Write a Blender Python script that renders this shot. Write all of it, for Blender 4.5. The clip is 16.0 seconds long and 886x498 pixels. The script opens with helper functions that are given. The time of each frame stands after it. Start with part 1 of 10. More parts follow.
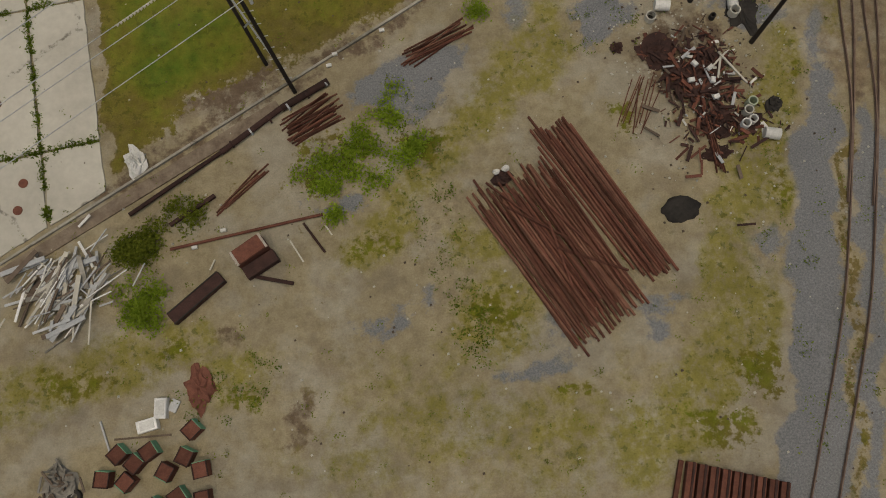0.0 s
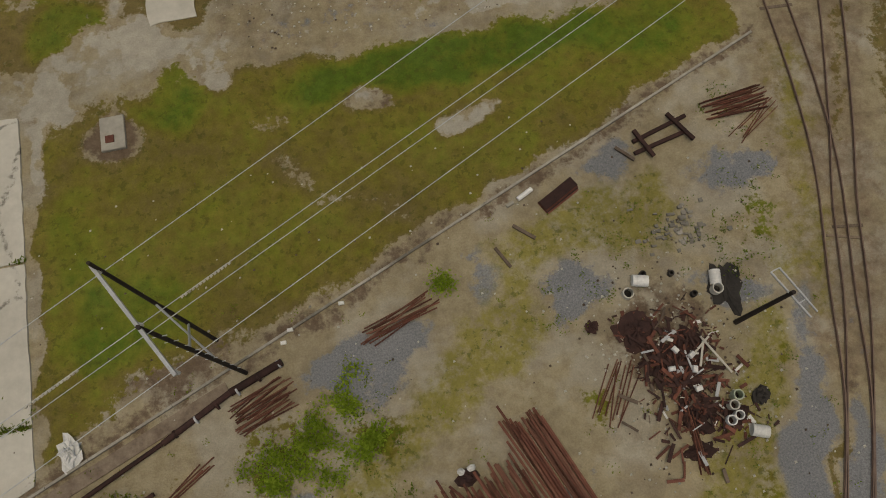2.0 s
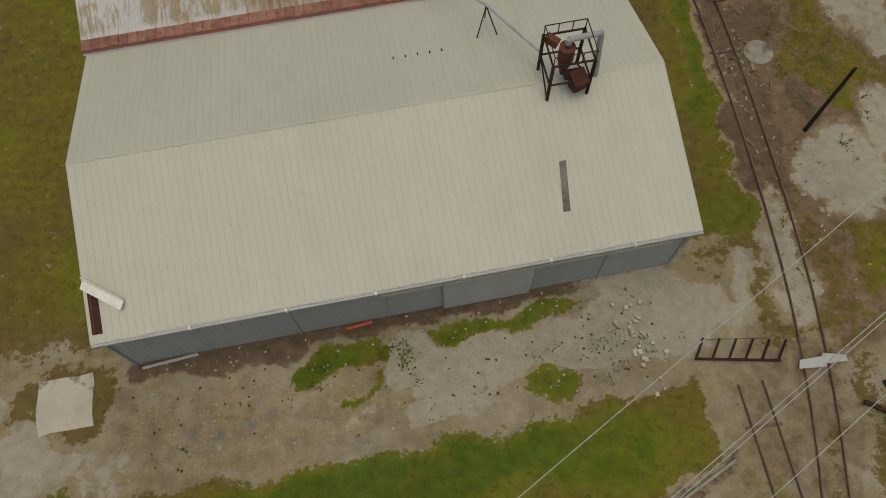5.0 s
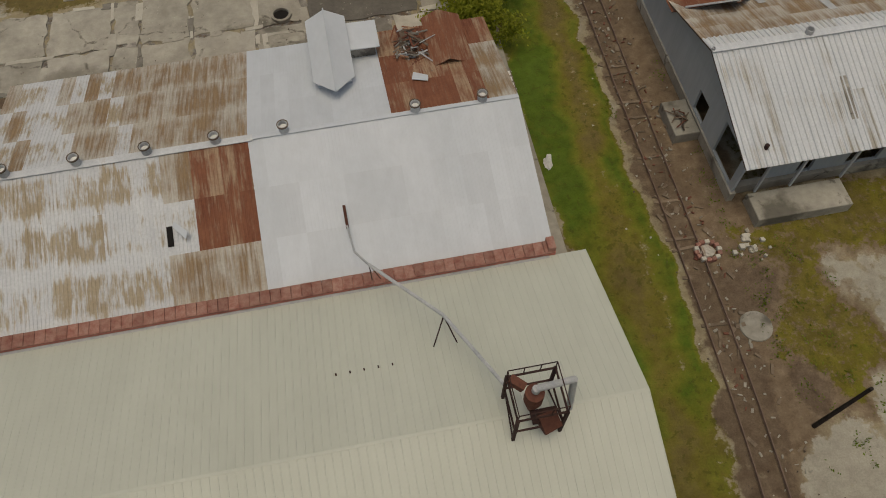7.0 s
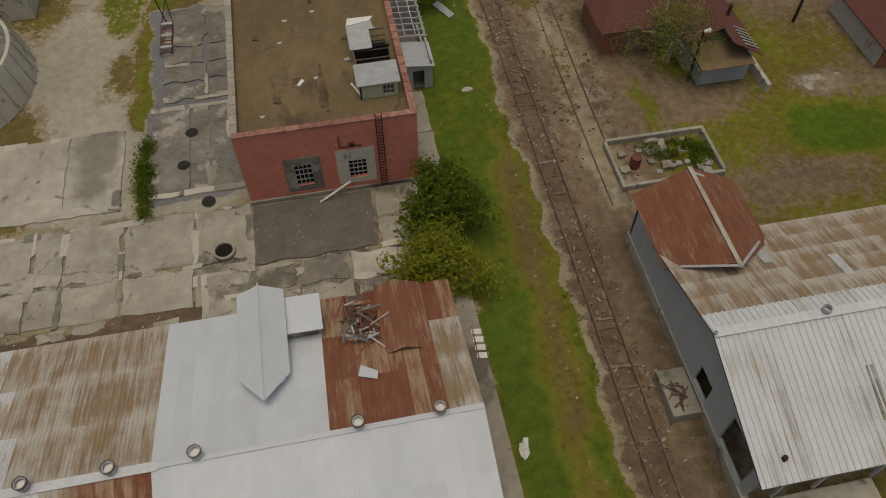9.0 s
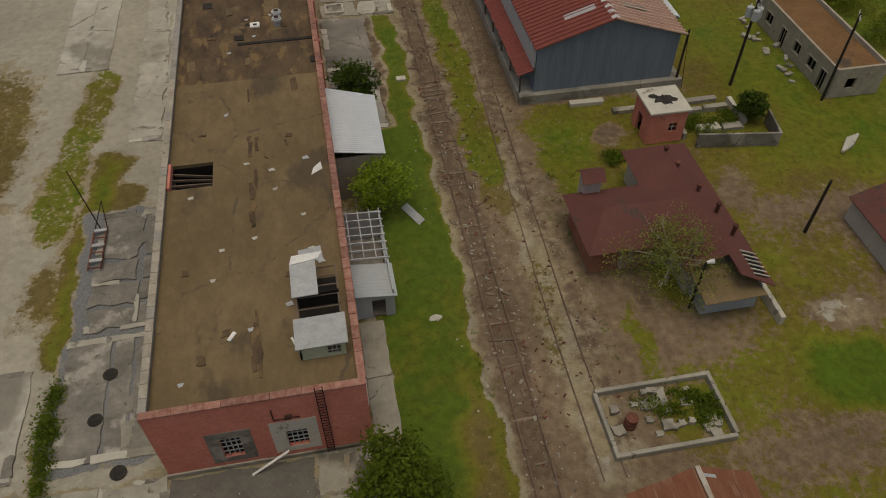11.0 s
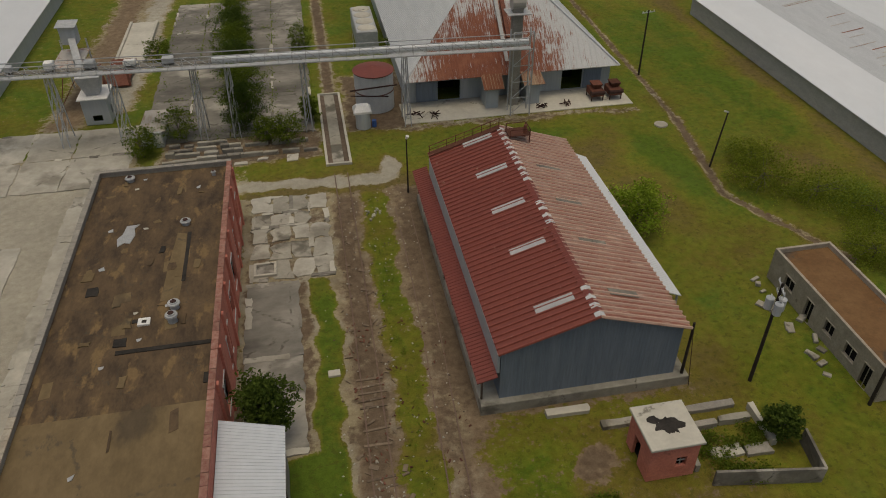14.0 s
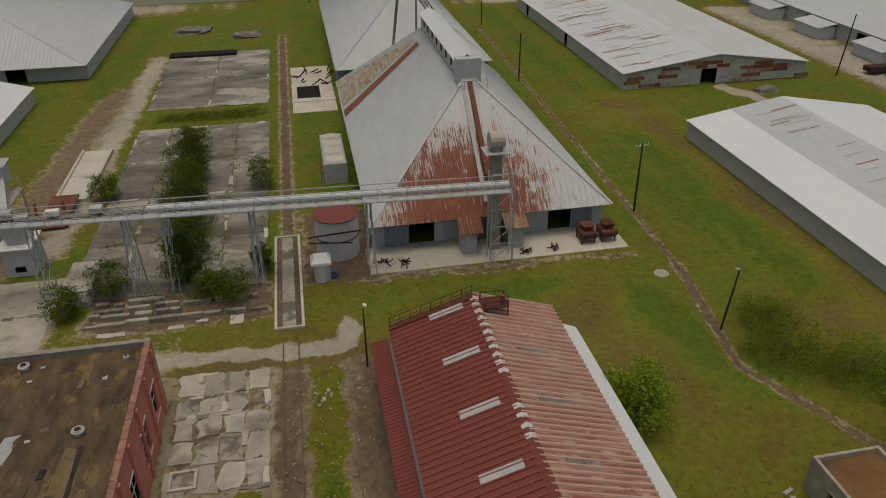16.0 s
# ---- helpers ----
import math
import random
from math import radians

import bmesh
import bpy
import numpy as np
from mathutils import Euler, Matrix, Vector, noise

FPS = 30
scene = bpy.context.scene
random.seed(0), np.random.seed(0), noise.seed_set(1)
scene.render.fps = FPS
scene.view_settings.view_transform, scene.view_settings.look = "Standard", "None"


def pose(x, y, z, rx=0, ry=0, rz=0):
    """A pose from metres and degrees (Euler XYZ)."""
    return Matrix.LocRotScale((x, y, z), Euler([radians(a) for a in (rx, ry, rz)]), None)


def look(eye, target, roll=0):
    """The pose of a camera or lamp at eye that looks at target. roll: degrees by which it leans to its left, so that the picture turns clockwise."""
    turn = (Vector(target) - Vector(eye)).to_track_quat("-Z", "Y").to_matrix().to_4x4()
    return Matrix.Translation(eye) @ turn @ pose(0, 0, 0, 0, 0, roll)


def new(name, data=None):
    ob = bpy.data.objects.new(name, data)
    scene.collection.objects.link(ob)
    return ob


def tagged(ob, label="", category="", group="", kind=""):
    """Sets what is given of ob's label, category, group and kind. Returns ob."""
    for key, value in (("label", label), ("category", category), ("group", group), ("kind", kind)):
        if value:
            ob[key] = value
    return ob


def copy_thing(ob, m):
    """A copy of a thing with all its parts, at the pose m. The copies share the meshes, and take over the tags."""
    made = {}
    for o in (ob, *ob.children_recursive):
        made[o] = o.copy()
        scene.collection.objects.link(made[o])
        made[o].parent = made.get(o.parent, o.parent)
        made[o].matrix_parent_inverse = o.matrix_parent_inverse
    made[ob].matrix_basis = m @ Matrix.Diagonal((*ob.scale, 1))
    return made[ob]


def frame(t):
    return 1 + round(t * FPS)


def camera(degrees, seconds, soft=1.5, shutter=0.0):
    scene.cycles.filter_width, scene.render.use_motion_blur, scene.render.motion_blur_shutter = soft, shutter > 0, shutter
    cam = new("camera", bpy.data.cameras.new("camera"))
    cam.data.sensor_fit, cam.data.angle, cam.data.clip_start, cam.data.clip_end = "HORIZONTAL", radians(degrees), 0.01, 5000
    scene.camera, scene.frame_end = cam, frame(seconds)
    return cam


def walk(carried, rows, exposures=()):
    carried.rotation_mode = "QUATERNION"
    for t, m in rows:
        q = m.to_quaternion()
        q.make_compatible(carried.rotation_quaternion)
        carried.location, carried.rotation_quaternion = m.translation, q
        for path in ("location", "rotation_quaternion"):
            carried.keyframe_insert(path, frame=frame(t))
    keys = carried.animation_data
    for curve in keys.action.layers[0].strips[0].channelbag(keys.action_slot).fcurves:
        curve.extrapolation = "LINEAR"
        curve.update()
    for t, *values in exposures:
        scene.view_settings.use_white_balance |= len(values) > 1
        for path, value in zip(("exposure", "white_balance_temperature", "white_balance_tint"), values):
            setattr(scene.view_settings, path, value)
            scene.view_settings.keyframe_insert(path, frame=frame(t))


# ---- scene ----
cam = camera(61.5, 16.0, soft=1.0)
PATH = [
    (0, (1.295, 1.111, 44.406), (1.334, 1.529, 42.451), -6.7),
    (0.5, (2.533, 4.504, 44.418), (2.58, 4.961, 42.472), -6.0),
    (1, (3.773, 7.926, 44.436), (3.83, 8.417, 42.498), -5.2),
    (1.5, (5.032, 11.406, 44.441), (5.098, 11.931, 42.512), -4.5),
    (2, (6.326, 14.945, 44.44), (6.4, 15.501, 42.521), -4.1),
    (2.5, (7.646, 18.524, 44.442), (7.724, 19.11, 42.532), -3.8),
    (3, (8.977, 22.136, 44.437), (9.062, 22.751, 42.536), -3.5),
    (3.2, (9.51, 23.574, 44.441), (9.598, 24.2, 42.544), -3.4),
    (5.3, (15.182, 38.559, 44.633), (15.311, 39.345, 42.798), -1.8),
    (5.5, (15.716, 39.986, 44.631), (15.851, 40.791, 42.805), -1.6),
    (6, (17.015, 43.523, 44.609), (17.163, 44.382, 42.808), -1.4),
    (6.5, (18.251, 47.003, 44.601), (18.409, 47.906, 42.824), -1.3),
    (7, (19.523, 50.595, 44.574), (19.695, 51.551, 42.825), -1.0),
    (7.5, (20.822, 54.179, 44.567), (21.007, 55.184, 42.846), -0.8),
    (8, (22.124, 57.778, 44.546), (22.321, 58.83, 42.857), -0.6),
    (8.5, (23.412, 61.355, 44.539), (23.621, 62.454, 42.882), -0.3),
    (9, (24.713, 64.918, 44.567), (24.935, 66.066, 42.945), -0.2),
    (9.2, (25.241, 66.335, 44.588), (25.468, 67.502, 42.98), -0.1),
    (11.3, (30.989, 81.192, 45.07), (31.254, 82.547, 43.623), 0.3),
    (11.5, (31.555, 82.584, 45.085), (31.824, 83.956, 43.655), 0.3),
    (12, (33.016, 86.039, 45.11), (33.29, 87.456, 43.725), 0.2),
    (12.5, (34.507, 89.515, 45.147), (34.787, 90.973, 43.807), -0.0),
    (13, (36.051, 93.027, 45.178), (36.337, 94.524, 43.884), -0.1),
    (13.5, (37.659, 96.578, 45.195), (37.949, 98.115, 43.947), -0.3),
    (14, (39.308, 100.13, 45.202), (39.601, 101.703, 44.002), -0.4),
    (14.5, (40.922, 103.72, 45.213), (41.218, 105.327, 44.06), -0.5),
    (15, (42.448, 107.307, 45.23), (42.753, 108.946, 44.125), -0.6),
    (15.5, (43.893, 110.839, 45.247), (44.206, 112.509, 44.193), -0.5),
    (16, (45.25, 114.353, 45.263), (45.573, 116.052, 44.26), -0.6),
]
walk(cam, [(t, look(eye, target, roll)) for t, eye, target, roll in PATH],
     exposures=[(0, -0.5, 7520, 5), (16, -0.5, 7520, 5)])

# ---- light ----
world = bpy.data.worlds.new("overcast_sky")
scene.world = world
world.use_nodes = True
wn = world.node_tree
sky = wn.nodes.new("ShaderNodeTexSky")
sky.sky_type = "NISHITA"
sky.sun_disc = False
sky.sun_elevation = radians(85)
sky.sun_rotation = radians(200)
sky.air_density, sky.dust_density, sky.ozone_density = 1.0, 6.0, 1.0
wn.nodes["Background"].inputs["Strength"].default_value = 0.12
wn.links.new(sky.outputs["Color"], wn.nodes["Background"].inputs["Color"])
sun_data = bpy.data.lights.new("sun", "SUN")
sun_data.energy, sun_data.angle, sun_data.color = 0.6, radians(30), (1.0, 0.96, 0.9)
sun = new("sun", sun_data)
sun.matrix_world = look((0, 0, 60), (1.7, 5, 0))


# ---- shapes ----
class Shape:
    """Vertices and faces gathered for one mesh."""

    def __init__(self):
        self.v, self.f, self.ribbing = [], [], None

    def add(self, verts, faces):
        n = len(self.v)
        self.v += [tuple(p) for p in verts]
        self.f += [tuple(i + n for i in f) for f in faces]
        return self

    def hexa(self, low, high):
        n = len(low)
        sides = [(i, (i + 1) % n, n + (i + 1) % n, n + i) for i in range(n)]
        return self.add(list(low) + list(high), [tuple(range(n))[::-1], tuple(range(n, 2 * n))] + sides)

    def box(self, x0, y0, z0, x1, y1, z1):
        q = [(x0, y0), (x1, y0), (x1, y1), (x0, y1)]
        return self.hexa([(x, y, z0) for x, y in q], [(x, y, z1) for x, y in q])

    def cbox(self, x0, y0, z0, x1, y1, z1, c=0.02):
        """A box with chamfered top edges."""
        q = [(x0, y0), (x1, y0), (x1, y1), (x0, y1)]
        k = [(x0 + c, y0 + c), (x1 - c, y0 + c), (x1 - c, y1 - c), (x0 + c, y1 - c)]
        a, b, d = [(x, y, z0) for x, y in q], [(x, y, z1 - c) for x, y in q], [(x, y, z1) for x, y in k]
        ring = [(i, (i + 1) % 4) for i in range(4)]
        return self.add(a + b + d, [(3, 2, 1, 0), (8, 9, 10, 11)] + [(i, j, 4 + j, 4 + i) for i, j in ring] + [(4 + i, 4 + j, 8 + j, 8 + i) for i, j in ring])

    def prism(self, pts, z0, z1):
        return self.hexa([(x, y, z0) for x, y in pts], [(x, y, z1) for x, y in pts])

    def slab(self, a, b, c, d, t):
        """A plate whose upper face is a, b, c, d and whose thickness is t."""
        a, b, c, d = map(Vector, (a, b, c, d))
        n = (b - a).cross(d - a).normalized() * t
        return self.hexa([a - n, b - n, c - n, d - n], [a, b, c, d])

    def beam(self, p, q, w, h=None, up=(0, 0, 1)):
        p, q, h = Vector(p), Vector(q), h or w
        along = (q - p).normalized()
        side = along.cross(Vector(up))
        side = side.normalized() if side.length > 1e-4 else Vector((1, 0, 0))
        top = side.cross(along)
        s, u = side * w / 2, top * h / 2
        return self.hexa([p - s - u, p + s - u, p + s + u, p - s + u], [q - s - u, q + s - u, q + s + u, q - s + u])

    def tube(self, p, q, r0, r1=None, n=10):
        p, q, r1 = Vector(p), Vector(q), r0 if r1 is None else r1
        along = (q - p).normalized()
        side = along.orthogonal().normalized()
        other = along.cross(side)
        ring = [side * math.cos(2 * math.pi * i / n) + other * math.sin(2 * math.pi * i / n) for i in range(n)]
        return self.hexa([p + d * r0 for d in ring], [q + d * r1 for d in ring])

    def ring(self, x, y, z0, z1, r, t=0.05, n=16):
        """An open upright pipe with a wall of thickness t."""
        c = [(math.cos(2 * math.pi * i / n), math.sin(2 * math.pi * i / n)) for i in range(n)]
        v = [(x + a * rr, y + b * rr, z) for rr, z in ((r, z0), (r, z1), (r - t, z1), (r - t, z0)) for a, b in c]
        f = [(k * n + i, k * n + (i + 1) % n, ((k + 1) % 4) * n + (i + 1) % n, ((k + 1) % 4) * n + i) for k in range(4) for i in range(n)]
        return self.add(v, f)

    def ribs(self, a, b, c, d, pitch, w=0.06, h=0.04):
        """Raised seams on the plate a, b, c, d, running from a-b up to d-c."""
        a, b, c, d = map(Vector, (a, b, c, d))
        n = (b - a).cross(d - a).normalized()
        count = max(1, int((b - a).length / pitch))
        e0, e1 = (b - a).normalized() * w / 2, (c - d).normalized() * w / 2
        for i in range(count + 1):
            p, q = a.lerp(b, i / count), d.lerp(c, i / count)
            self.add([p - e0, p + e0, q + e1, q - e1, p - e0 * 0.5 + n * h, p + e0 * 0.5 + n * h, q + e1 * 0.5 + n * h, q - e1 * 0.5 + n * h],
                     [(0, 1, 5, 4), (1, 2, 6, 5), (2, 3, 7, 6), (3, 0, 4, 7), (4, 5, 6, 7)])
        return self

    def lump(self, x, y, z, rx, ry, rz, rough=0.3, n=10, m=6, seed=0):
        """A rough heap: a half ellipsoid with an uneven skin."""
        v = [(x, y, z + rz)]
        for j in range(1, m + 1):
            t = j / m * math.pi / 2
            for i in range(n):
                a = 2 * math.pi * i / n
                k = 1 + rough * noise.noise((math.cos(a) * 2 + seed, math.sin(a) * 2, j * 0.9 + seed * 3))
                v.append((x + rx * k * math.sin(t) * math.cos(a), y + ry * k * math.sin(t) * math.sin(a), z + max(0.0, rz * k * math.cos(t)) - (0.05 if j == m else 0)))
        f = [(0, 1 + i, 1 + (i + 1) % n) for i in range(n)]
        for j in range(m - 1):
            f += [(1 + j * n + i, 1 + (j + 1) * n + i, 1 + (j + 1) * n + (i + 1) % n, 1 + j * n + (i + 1) % n) for i in range(n)]
        return self.add(v, f)

    def mesh(self, name, material):
        me = bpy.data.meshes.new(name)
        me.from_pydata(self.v, [], self.f)
        if len(self.f) < 9000:
            bm = bmesh.new()
            bm.from_mesh(me)
            bmesh.ops.recalc_face_normals(bm, faces=bm.faces)
            bm.to_mesh(me)
            bm.free()
        me.materials.append(material)
        return me


def part(name, shape, material, parent=None, label="", smooth=False):
    """One mesh object, under a thing or a part."""
    me = shape.mesh(name, material)
    if smooth:
        me.polygons.foreach_set("use_smooth", [True] * len(me.polygons))
    ob = new(name, me)
    if parent is not None:
        ob.parent = parent
        ob.matrix_parent_inverse = (parent.matrix_basis if parent.parent is None else parent.parent.matrix_basis @ parent.matrix_parent_inverse @ parent.matrix_basis).inverted()
    if shape.ribbing:
        part("roof_ribs", shape.ribbing, material, parent if parent is not None and parent.parent else ob)
    return tagged(ob, label, kind="stuff" if name in ("roof_ribs", "siding_ribs") else "")


def thing(name, label, category, at=(0, 0, 0), group="", kind=""):
    ob = new(name)
    ob.empty_display_size = 0.3
    ob.matrix_basis = Matrix.Translation(at)
    return tagged(ob, label, category, group, kind)


def single(name, shape, material, label, category, group="", kind="", smooth=False):
    return tagged(part(name, shape, material, None, "", smooth), label, category, group, kind)


# ---- materials ----
def nodes_of(name):
    m = bpy.data.materials.new(name)
    m.use_nodes = True
    return m, m.node_tree.nodes, m.node_tree.links, m.node_tree.nodes["Principled BSDF"]


def noise_at(n, l, scale, detail=6.0, stretch=(1, 1, 1), rough=0.6, shift=0.0):
    g = n.new("ShaderNodeNewGeometry")
    mp = n.new("ShaderNodeMapping")
    mp.inputs["Scale"].default_value = stretch
    mp.inputs["Location"].default_value = (shift, shift * 0.7, shift * 0.3)
    l.new(g.outputs["Position"], mp.inputs["Vector"])
    t = n.new("ShaderNodeTexNoise")
    t.inputs["Scale"].default_value, t.inputs["Detail"].default_value, t.inputs["Roughness"].default_value = scale, detail, rough
    l.new(mp.outputs["Vector"], t.inputs["Vector"])
    return t.outputs["Fac"]


def ramp(n, l, fac, stops):
    r = n.new("ShaderNodeValToRGB")
    e = r.color_ramp.elements
    while len(e) < len(stops):
        e.new(0.5)
    for k, (p, c) in zip(e, stops):
        k.position, k.color = p, (*c, 1)
    l.new(fac, r.inputs["Fac"])
    return r.outputs["Color"]


def step(n, l, fac, lo, hi):
    r = n.new("ShaderNodeMapRange")
    r.interpolation_type = "SMOOTHSTEP"
    r.inputs["From Min"].default_value, r.inputs["From Max"].default_value = lo, hi
    l.new(fac, r.inputs["Value"])
    return r.outputs["Result"]


def calc(n, l, op, a, b):
    m = n.new("ShaderNodeMath")
    m.operation = op
    for k, s in ((0, a), (1, b)):
        if isinstance(s, (int, float)):
            m.inputs[k].default_value = s
        else:
            l.new(s, m.inputs[k])
    return m.outputs[0]


def mix(n, l, fac, a, b, mode="MIX"):
    m = n.new("ShaderNodeMix")
    m.data_type, m.blend_type = "RGBA", mode
    for k, s in ((0, fac), (6, a), (7, b)):
        if isinstance(s, (int, float)):
            m.inputs[k].default_value = s
        elif isinstance(s, tuple):
            m.inputs[k].default_value = (*s, 1)
        else:
            l.new(s, m.inputs[k])
    return m.outputs[2]


def bumped(n, l, b, height, strength, distance=0.05):
    k = n.new("ShaderNodeBump")
    k.inputs["Strength"].default_value, k.inputs["Distance"].default_value = strength, distance
    l.new(height, k.inputs["Height"])
    l.new(k.outputs["Normal"], b.inputs["Normal"])


def surface(name, c1, c2, scale=0.6, rough=0.8, metal=0.0, bump=0.3, stretch=(1, 1, 1), vary=0.0, c3=None, amount=0.5, fine=6.0, cracks=0.0, grain=0.75):
    """Two tones in patches, a third as stains with an edge of their own, fine grain, and a shift from piece to piece."""
    m, n, l, b = nodes_of(name)
    big, small = noise_at(n, l, scale, 7, stretch), noise_at(n, l, scale * fine, 5, stretch, 0.7, 7)
    col = ramp(n, l, big, [(0.3, c1), (0.7, c2)])
    if c3:
        stain = noise_at(n, l, scale * 0.9, 6, stretch, 0.56, 31)
        col = mix(n, l, step(n, l, stain, 0.98 - amount * 0.8, 1.08 - amount * 0.8), col, c3)
    col = mix(n, l, grain, col, ramp(n, l, small, [(0.25, (0.72, 0.72, 0.72)), (0.75, (1.2, 1.2, 1.2))]), "MULTIPLY")
    if cracks:
        v, g = n.new("ShaderNodeTexVoronoi"), n.new("ShaderNodeNewGeometry")
        v.feature = "DISTANCE_TO_EDGE"
        v.inputs["Scale"].default_value = cracks
        bend = n.new("ShaderNodeVectorMath")
        bend.operation = "ADD"
        wob = n.new("ShaderNodeTexNoise")
        wob.inputs["Scale"].default_value, wob.inputs["Detail"].default_value = 0.9, 5
        l.new(g.outputs["Position"], wob.inputs["Vector"])
        l.new(g.outputs["Position"], bend.inputs[0])
        l.new(wob.outputs["Color"], bend.inputs[1])
        l.new(bend.outputs["Vector"], v.inputs["Vector"])
        thin = calc(n, l, "MULTIPLY", calc(n, l, "MULTIPLY", step(n, l, v.outputs["Distance"], 0.022, 0.004), step(n, l, small, 0.46, 0.62)), 0.7)
        col = mix(n, l, thin, col, (0.07, 0.062, 0.048))
    if vary:
        o = n.new("ShaderNodeObjectInfo")
        col = mix(n, l, 1.0, col, ramp(n, l, o.outputs["Random"], [(0.0, (1 - vary,) * 3), (1.0, (1 + vary,) * 3)]), "MULTIPLY")
    l.new(col, b.inputs["Base Color"])
    b.inputs["Roughness"].default_value, b.inputs["Metallic"].default_value = rough, metal
    b.inputs["Specular IOR Level"].default_value = 0.2 if rough > 0.8 else 0.5
    if bump:
        bumped(n, l, b, small, bump)
    return m


def sheet_metal(name, paint, paint2, rust, rust2, amount, scale=0.5, along=(3.0, 0.35, 0.35), vary=0.25, rough=0.6, metal=0.0, focus=None, band=0.0, soft=0.07):
    """Painted or galvanised sheet that rusts in streaks down its slope; amount: the share that is rust; band: how much more the middle of a sheet rusts than its laps."""
    m, n, l, b = nodes_of(name)
    big, streak, fine = noise_at(n, l, scale * 0.5, 4), noise_at(n, l, scale, 8, along, 0.65, 5), noise_at(n, l, 7.0, 4, (1, 1, 1), 0.7, 11)
    thread = noise_at(n, l, 2.2, 5, (along[0] * 1.4, along[1] * 0.8, along[2] * 0.8), 0.6, 19)
    o = n.new("ShaderNodeObjectInfo")
    shift = calc(n, l, "MULTIPLY", calc(n, l, "SUBTRACT", o.outputs["Random"], 0.5), vary)
    s = calc(n, l, "ADD", calc(n, l, "ADD", calc(n, l, "MULTIPLY", streak, 0.38), calc(n, l, "MULTIPLY", big, 0.27)), calc(n, l, "ADD", calc(n, l, "MULTIPLY", thread, 0.35), shift))
    if band:
        c, xyz = n.new("ShaderNodeTexCoord"), n.new("ShaderNodeSeparateXYZ")
        l.new(c.outputs["Object"], xyz.inputs[0])
        off = calc(n, l, "ABSOLUTE", calc(n, l, "SUBTRACT", xyz.outputs["Y"], 1.6), 0.0)
        s = calc(n, l, "ADD", s, calc(n, l, "MULTIPLY", calc(n, l, "SUBTRACT", step(n, l, off, 1.65, 0.7), 0.5), band))
    if focus:
        g, near = n.new("ShaderNodeNewGeometry"), n.new("ShaderNodeVectorMath")
        near.operation = "DISTANCE"
        near.inputs[1].default_value = focus[:3]
        l.new(g.outputs["Position"], near.inputs[0])
        s = calc(n, l, "ADD", s, calc(n, l, "MULTIPLY", step(n, l, near.outputs["Value"], focus[3], focus[3] * 0.25), focus[4]))
    mask = step(n, l, s, 0.76 - soft - amount * 0.5, 0.76 + soft - amount * 0.5)
    col = mix(n, l, mask, ramp(n, l, streak, [(0.3, paint), (0.75, paint2)]), ramp(n, l, calc(n, l, "ADD", calc(n, l, "MULTIPLY", big, 0.5), calc(n, l, "MULTIPLY", thread, 0.5)), [(0.38, rust), (0.62, rust2)]))
    col = mix(n, l, 0.6, col, ramp(n, l, fine, [(0.25, (0.75, 0.75, 0.75)), (0.75, (1.15, 1.15, 1.15))]), "MULTIPLY")
    l.new(col, b.inputs["Base Color"])
    l.new(ramp(n, l, mask, [(0.0, (rough,) * 3), (1.0, (0.9,) * 3)]), b.inputs["Roughness"])
    b.inputs["Metallic"].default_value = metal
    bumped(n, l, b, fine, 0.15, 0.02)
    return m


BEIGE = surface("beige_roof_paint", (0.485, 0.505, 0.432), (0.525, 0.545, 0.472), 0.12, 0.5, 0, 0.02, (1, 0.3, 1), grain=0.22)
BLUEGREY = surface("blue_grey_siding", (0.37, 0.41, 0.43), (0.43, 0.47, 0.49), 0.5, 0.6, 0, 0.05, (2, 2, 0.2), 0.04, grain=0.3)
LIGHTGREY = surface("pale_grey_siding", (0.42, 0.45, 0.47), (0.50, 0.52, 0.54), 0.5, 0.6, 0, 0.05, (2, 2, 0.2), 0.05, grain=0.3)
BLUE = surface("slate_blue_siding", (0.145, 0.185, 0.235), (0.20, 0.245, 0.30), 0.6, 0.6, 0, 0.1, (2, 2, 0.15), 0.06, (0.22, 0.17, 0.13), 0.3)
SILVER = surface("silver_roof_coating", (0.50, 0.54, 0.58), (0.565, 0.60, 0.64), 0.3, 0.55, 0, 0.02, (1, 0.5, 1), 0.045, grain=0.2)
WHITEROOF = surface("white_roof_paint", (0.63, 0.665, 0.70), (0.69, 0.715, 0.745), 0.1, 0.5, 0, 0.03, (1, 0.4, 1), 0.05, grain=0.15)
WEATHERED = sheet_metal("weathered_white_sheet", (0.50, 0.52, 0.54), (0.62, 0.64, 0.65), (0.29, 0.225, 0.14), (0.38, 0.32, 0.23), 0.405, 0.8, (2.0, 0.45, 0.45), 0.10, band=0.11, soft=0.06)
TANRUST = sheet_metal("tan_rusted_sheet", (0.42, 0.39, 0.33), (0.54, 0.52, 0.48), (0.190, 0.122, 0.066), (0.295, 0.205, 0.118), 0.53, 1.0, (2.2, 0.3, 0.3), 0.09, band=0.06, soft=0.11)
REDRUST = sheet_metal("red_rusted_sheet", (0.34, 0.23, 0.14), (0.42, 0.31, 0.21), (0.15, 0.045, 0.022), (0.235, 0.095, 0.05), 0.64, 1.0, (2.4, 0.35, 0.35), 0.16, soft=0.10)
STREAKED = sheet_metal("streaked_white_sheet", (0.50, 0.53, 0.55), (0.66, 0.68, 0.70), (0.25, 0.23, 0.195), (0.38, 0.355, 0.30), 0.36, 0.7, (4.0, 0.22, 0.22), 0.14, soft=0.08)
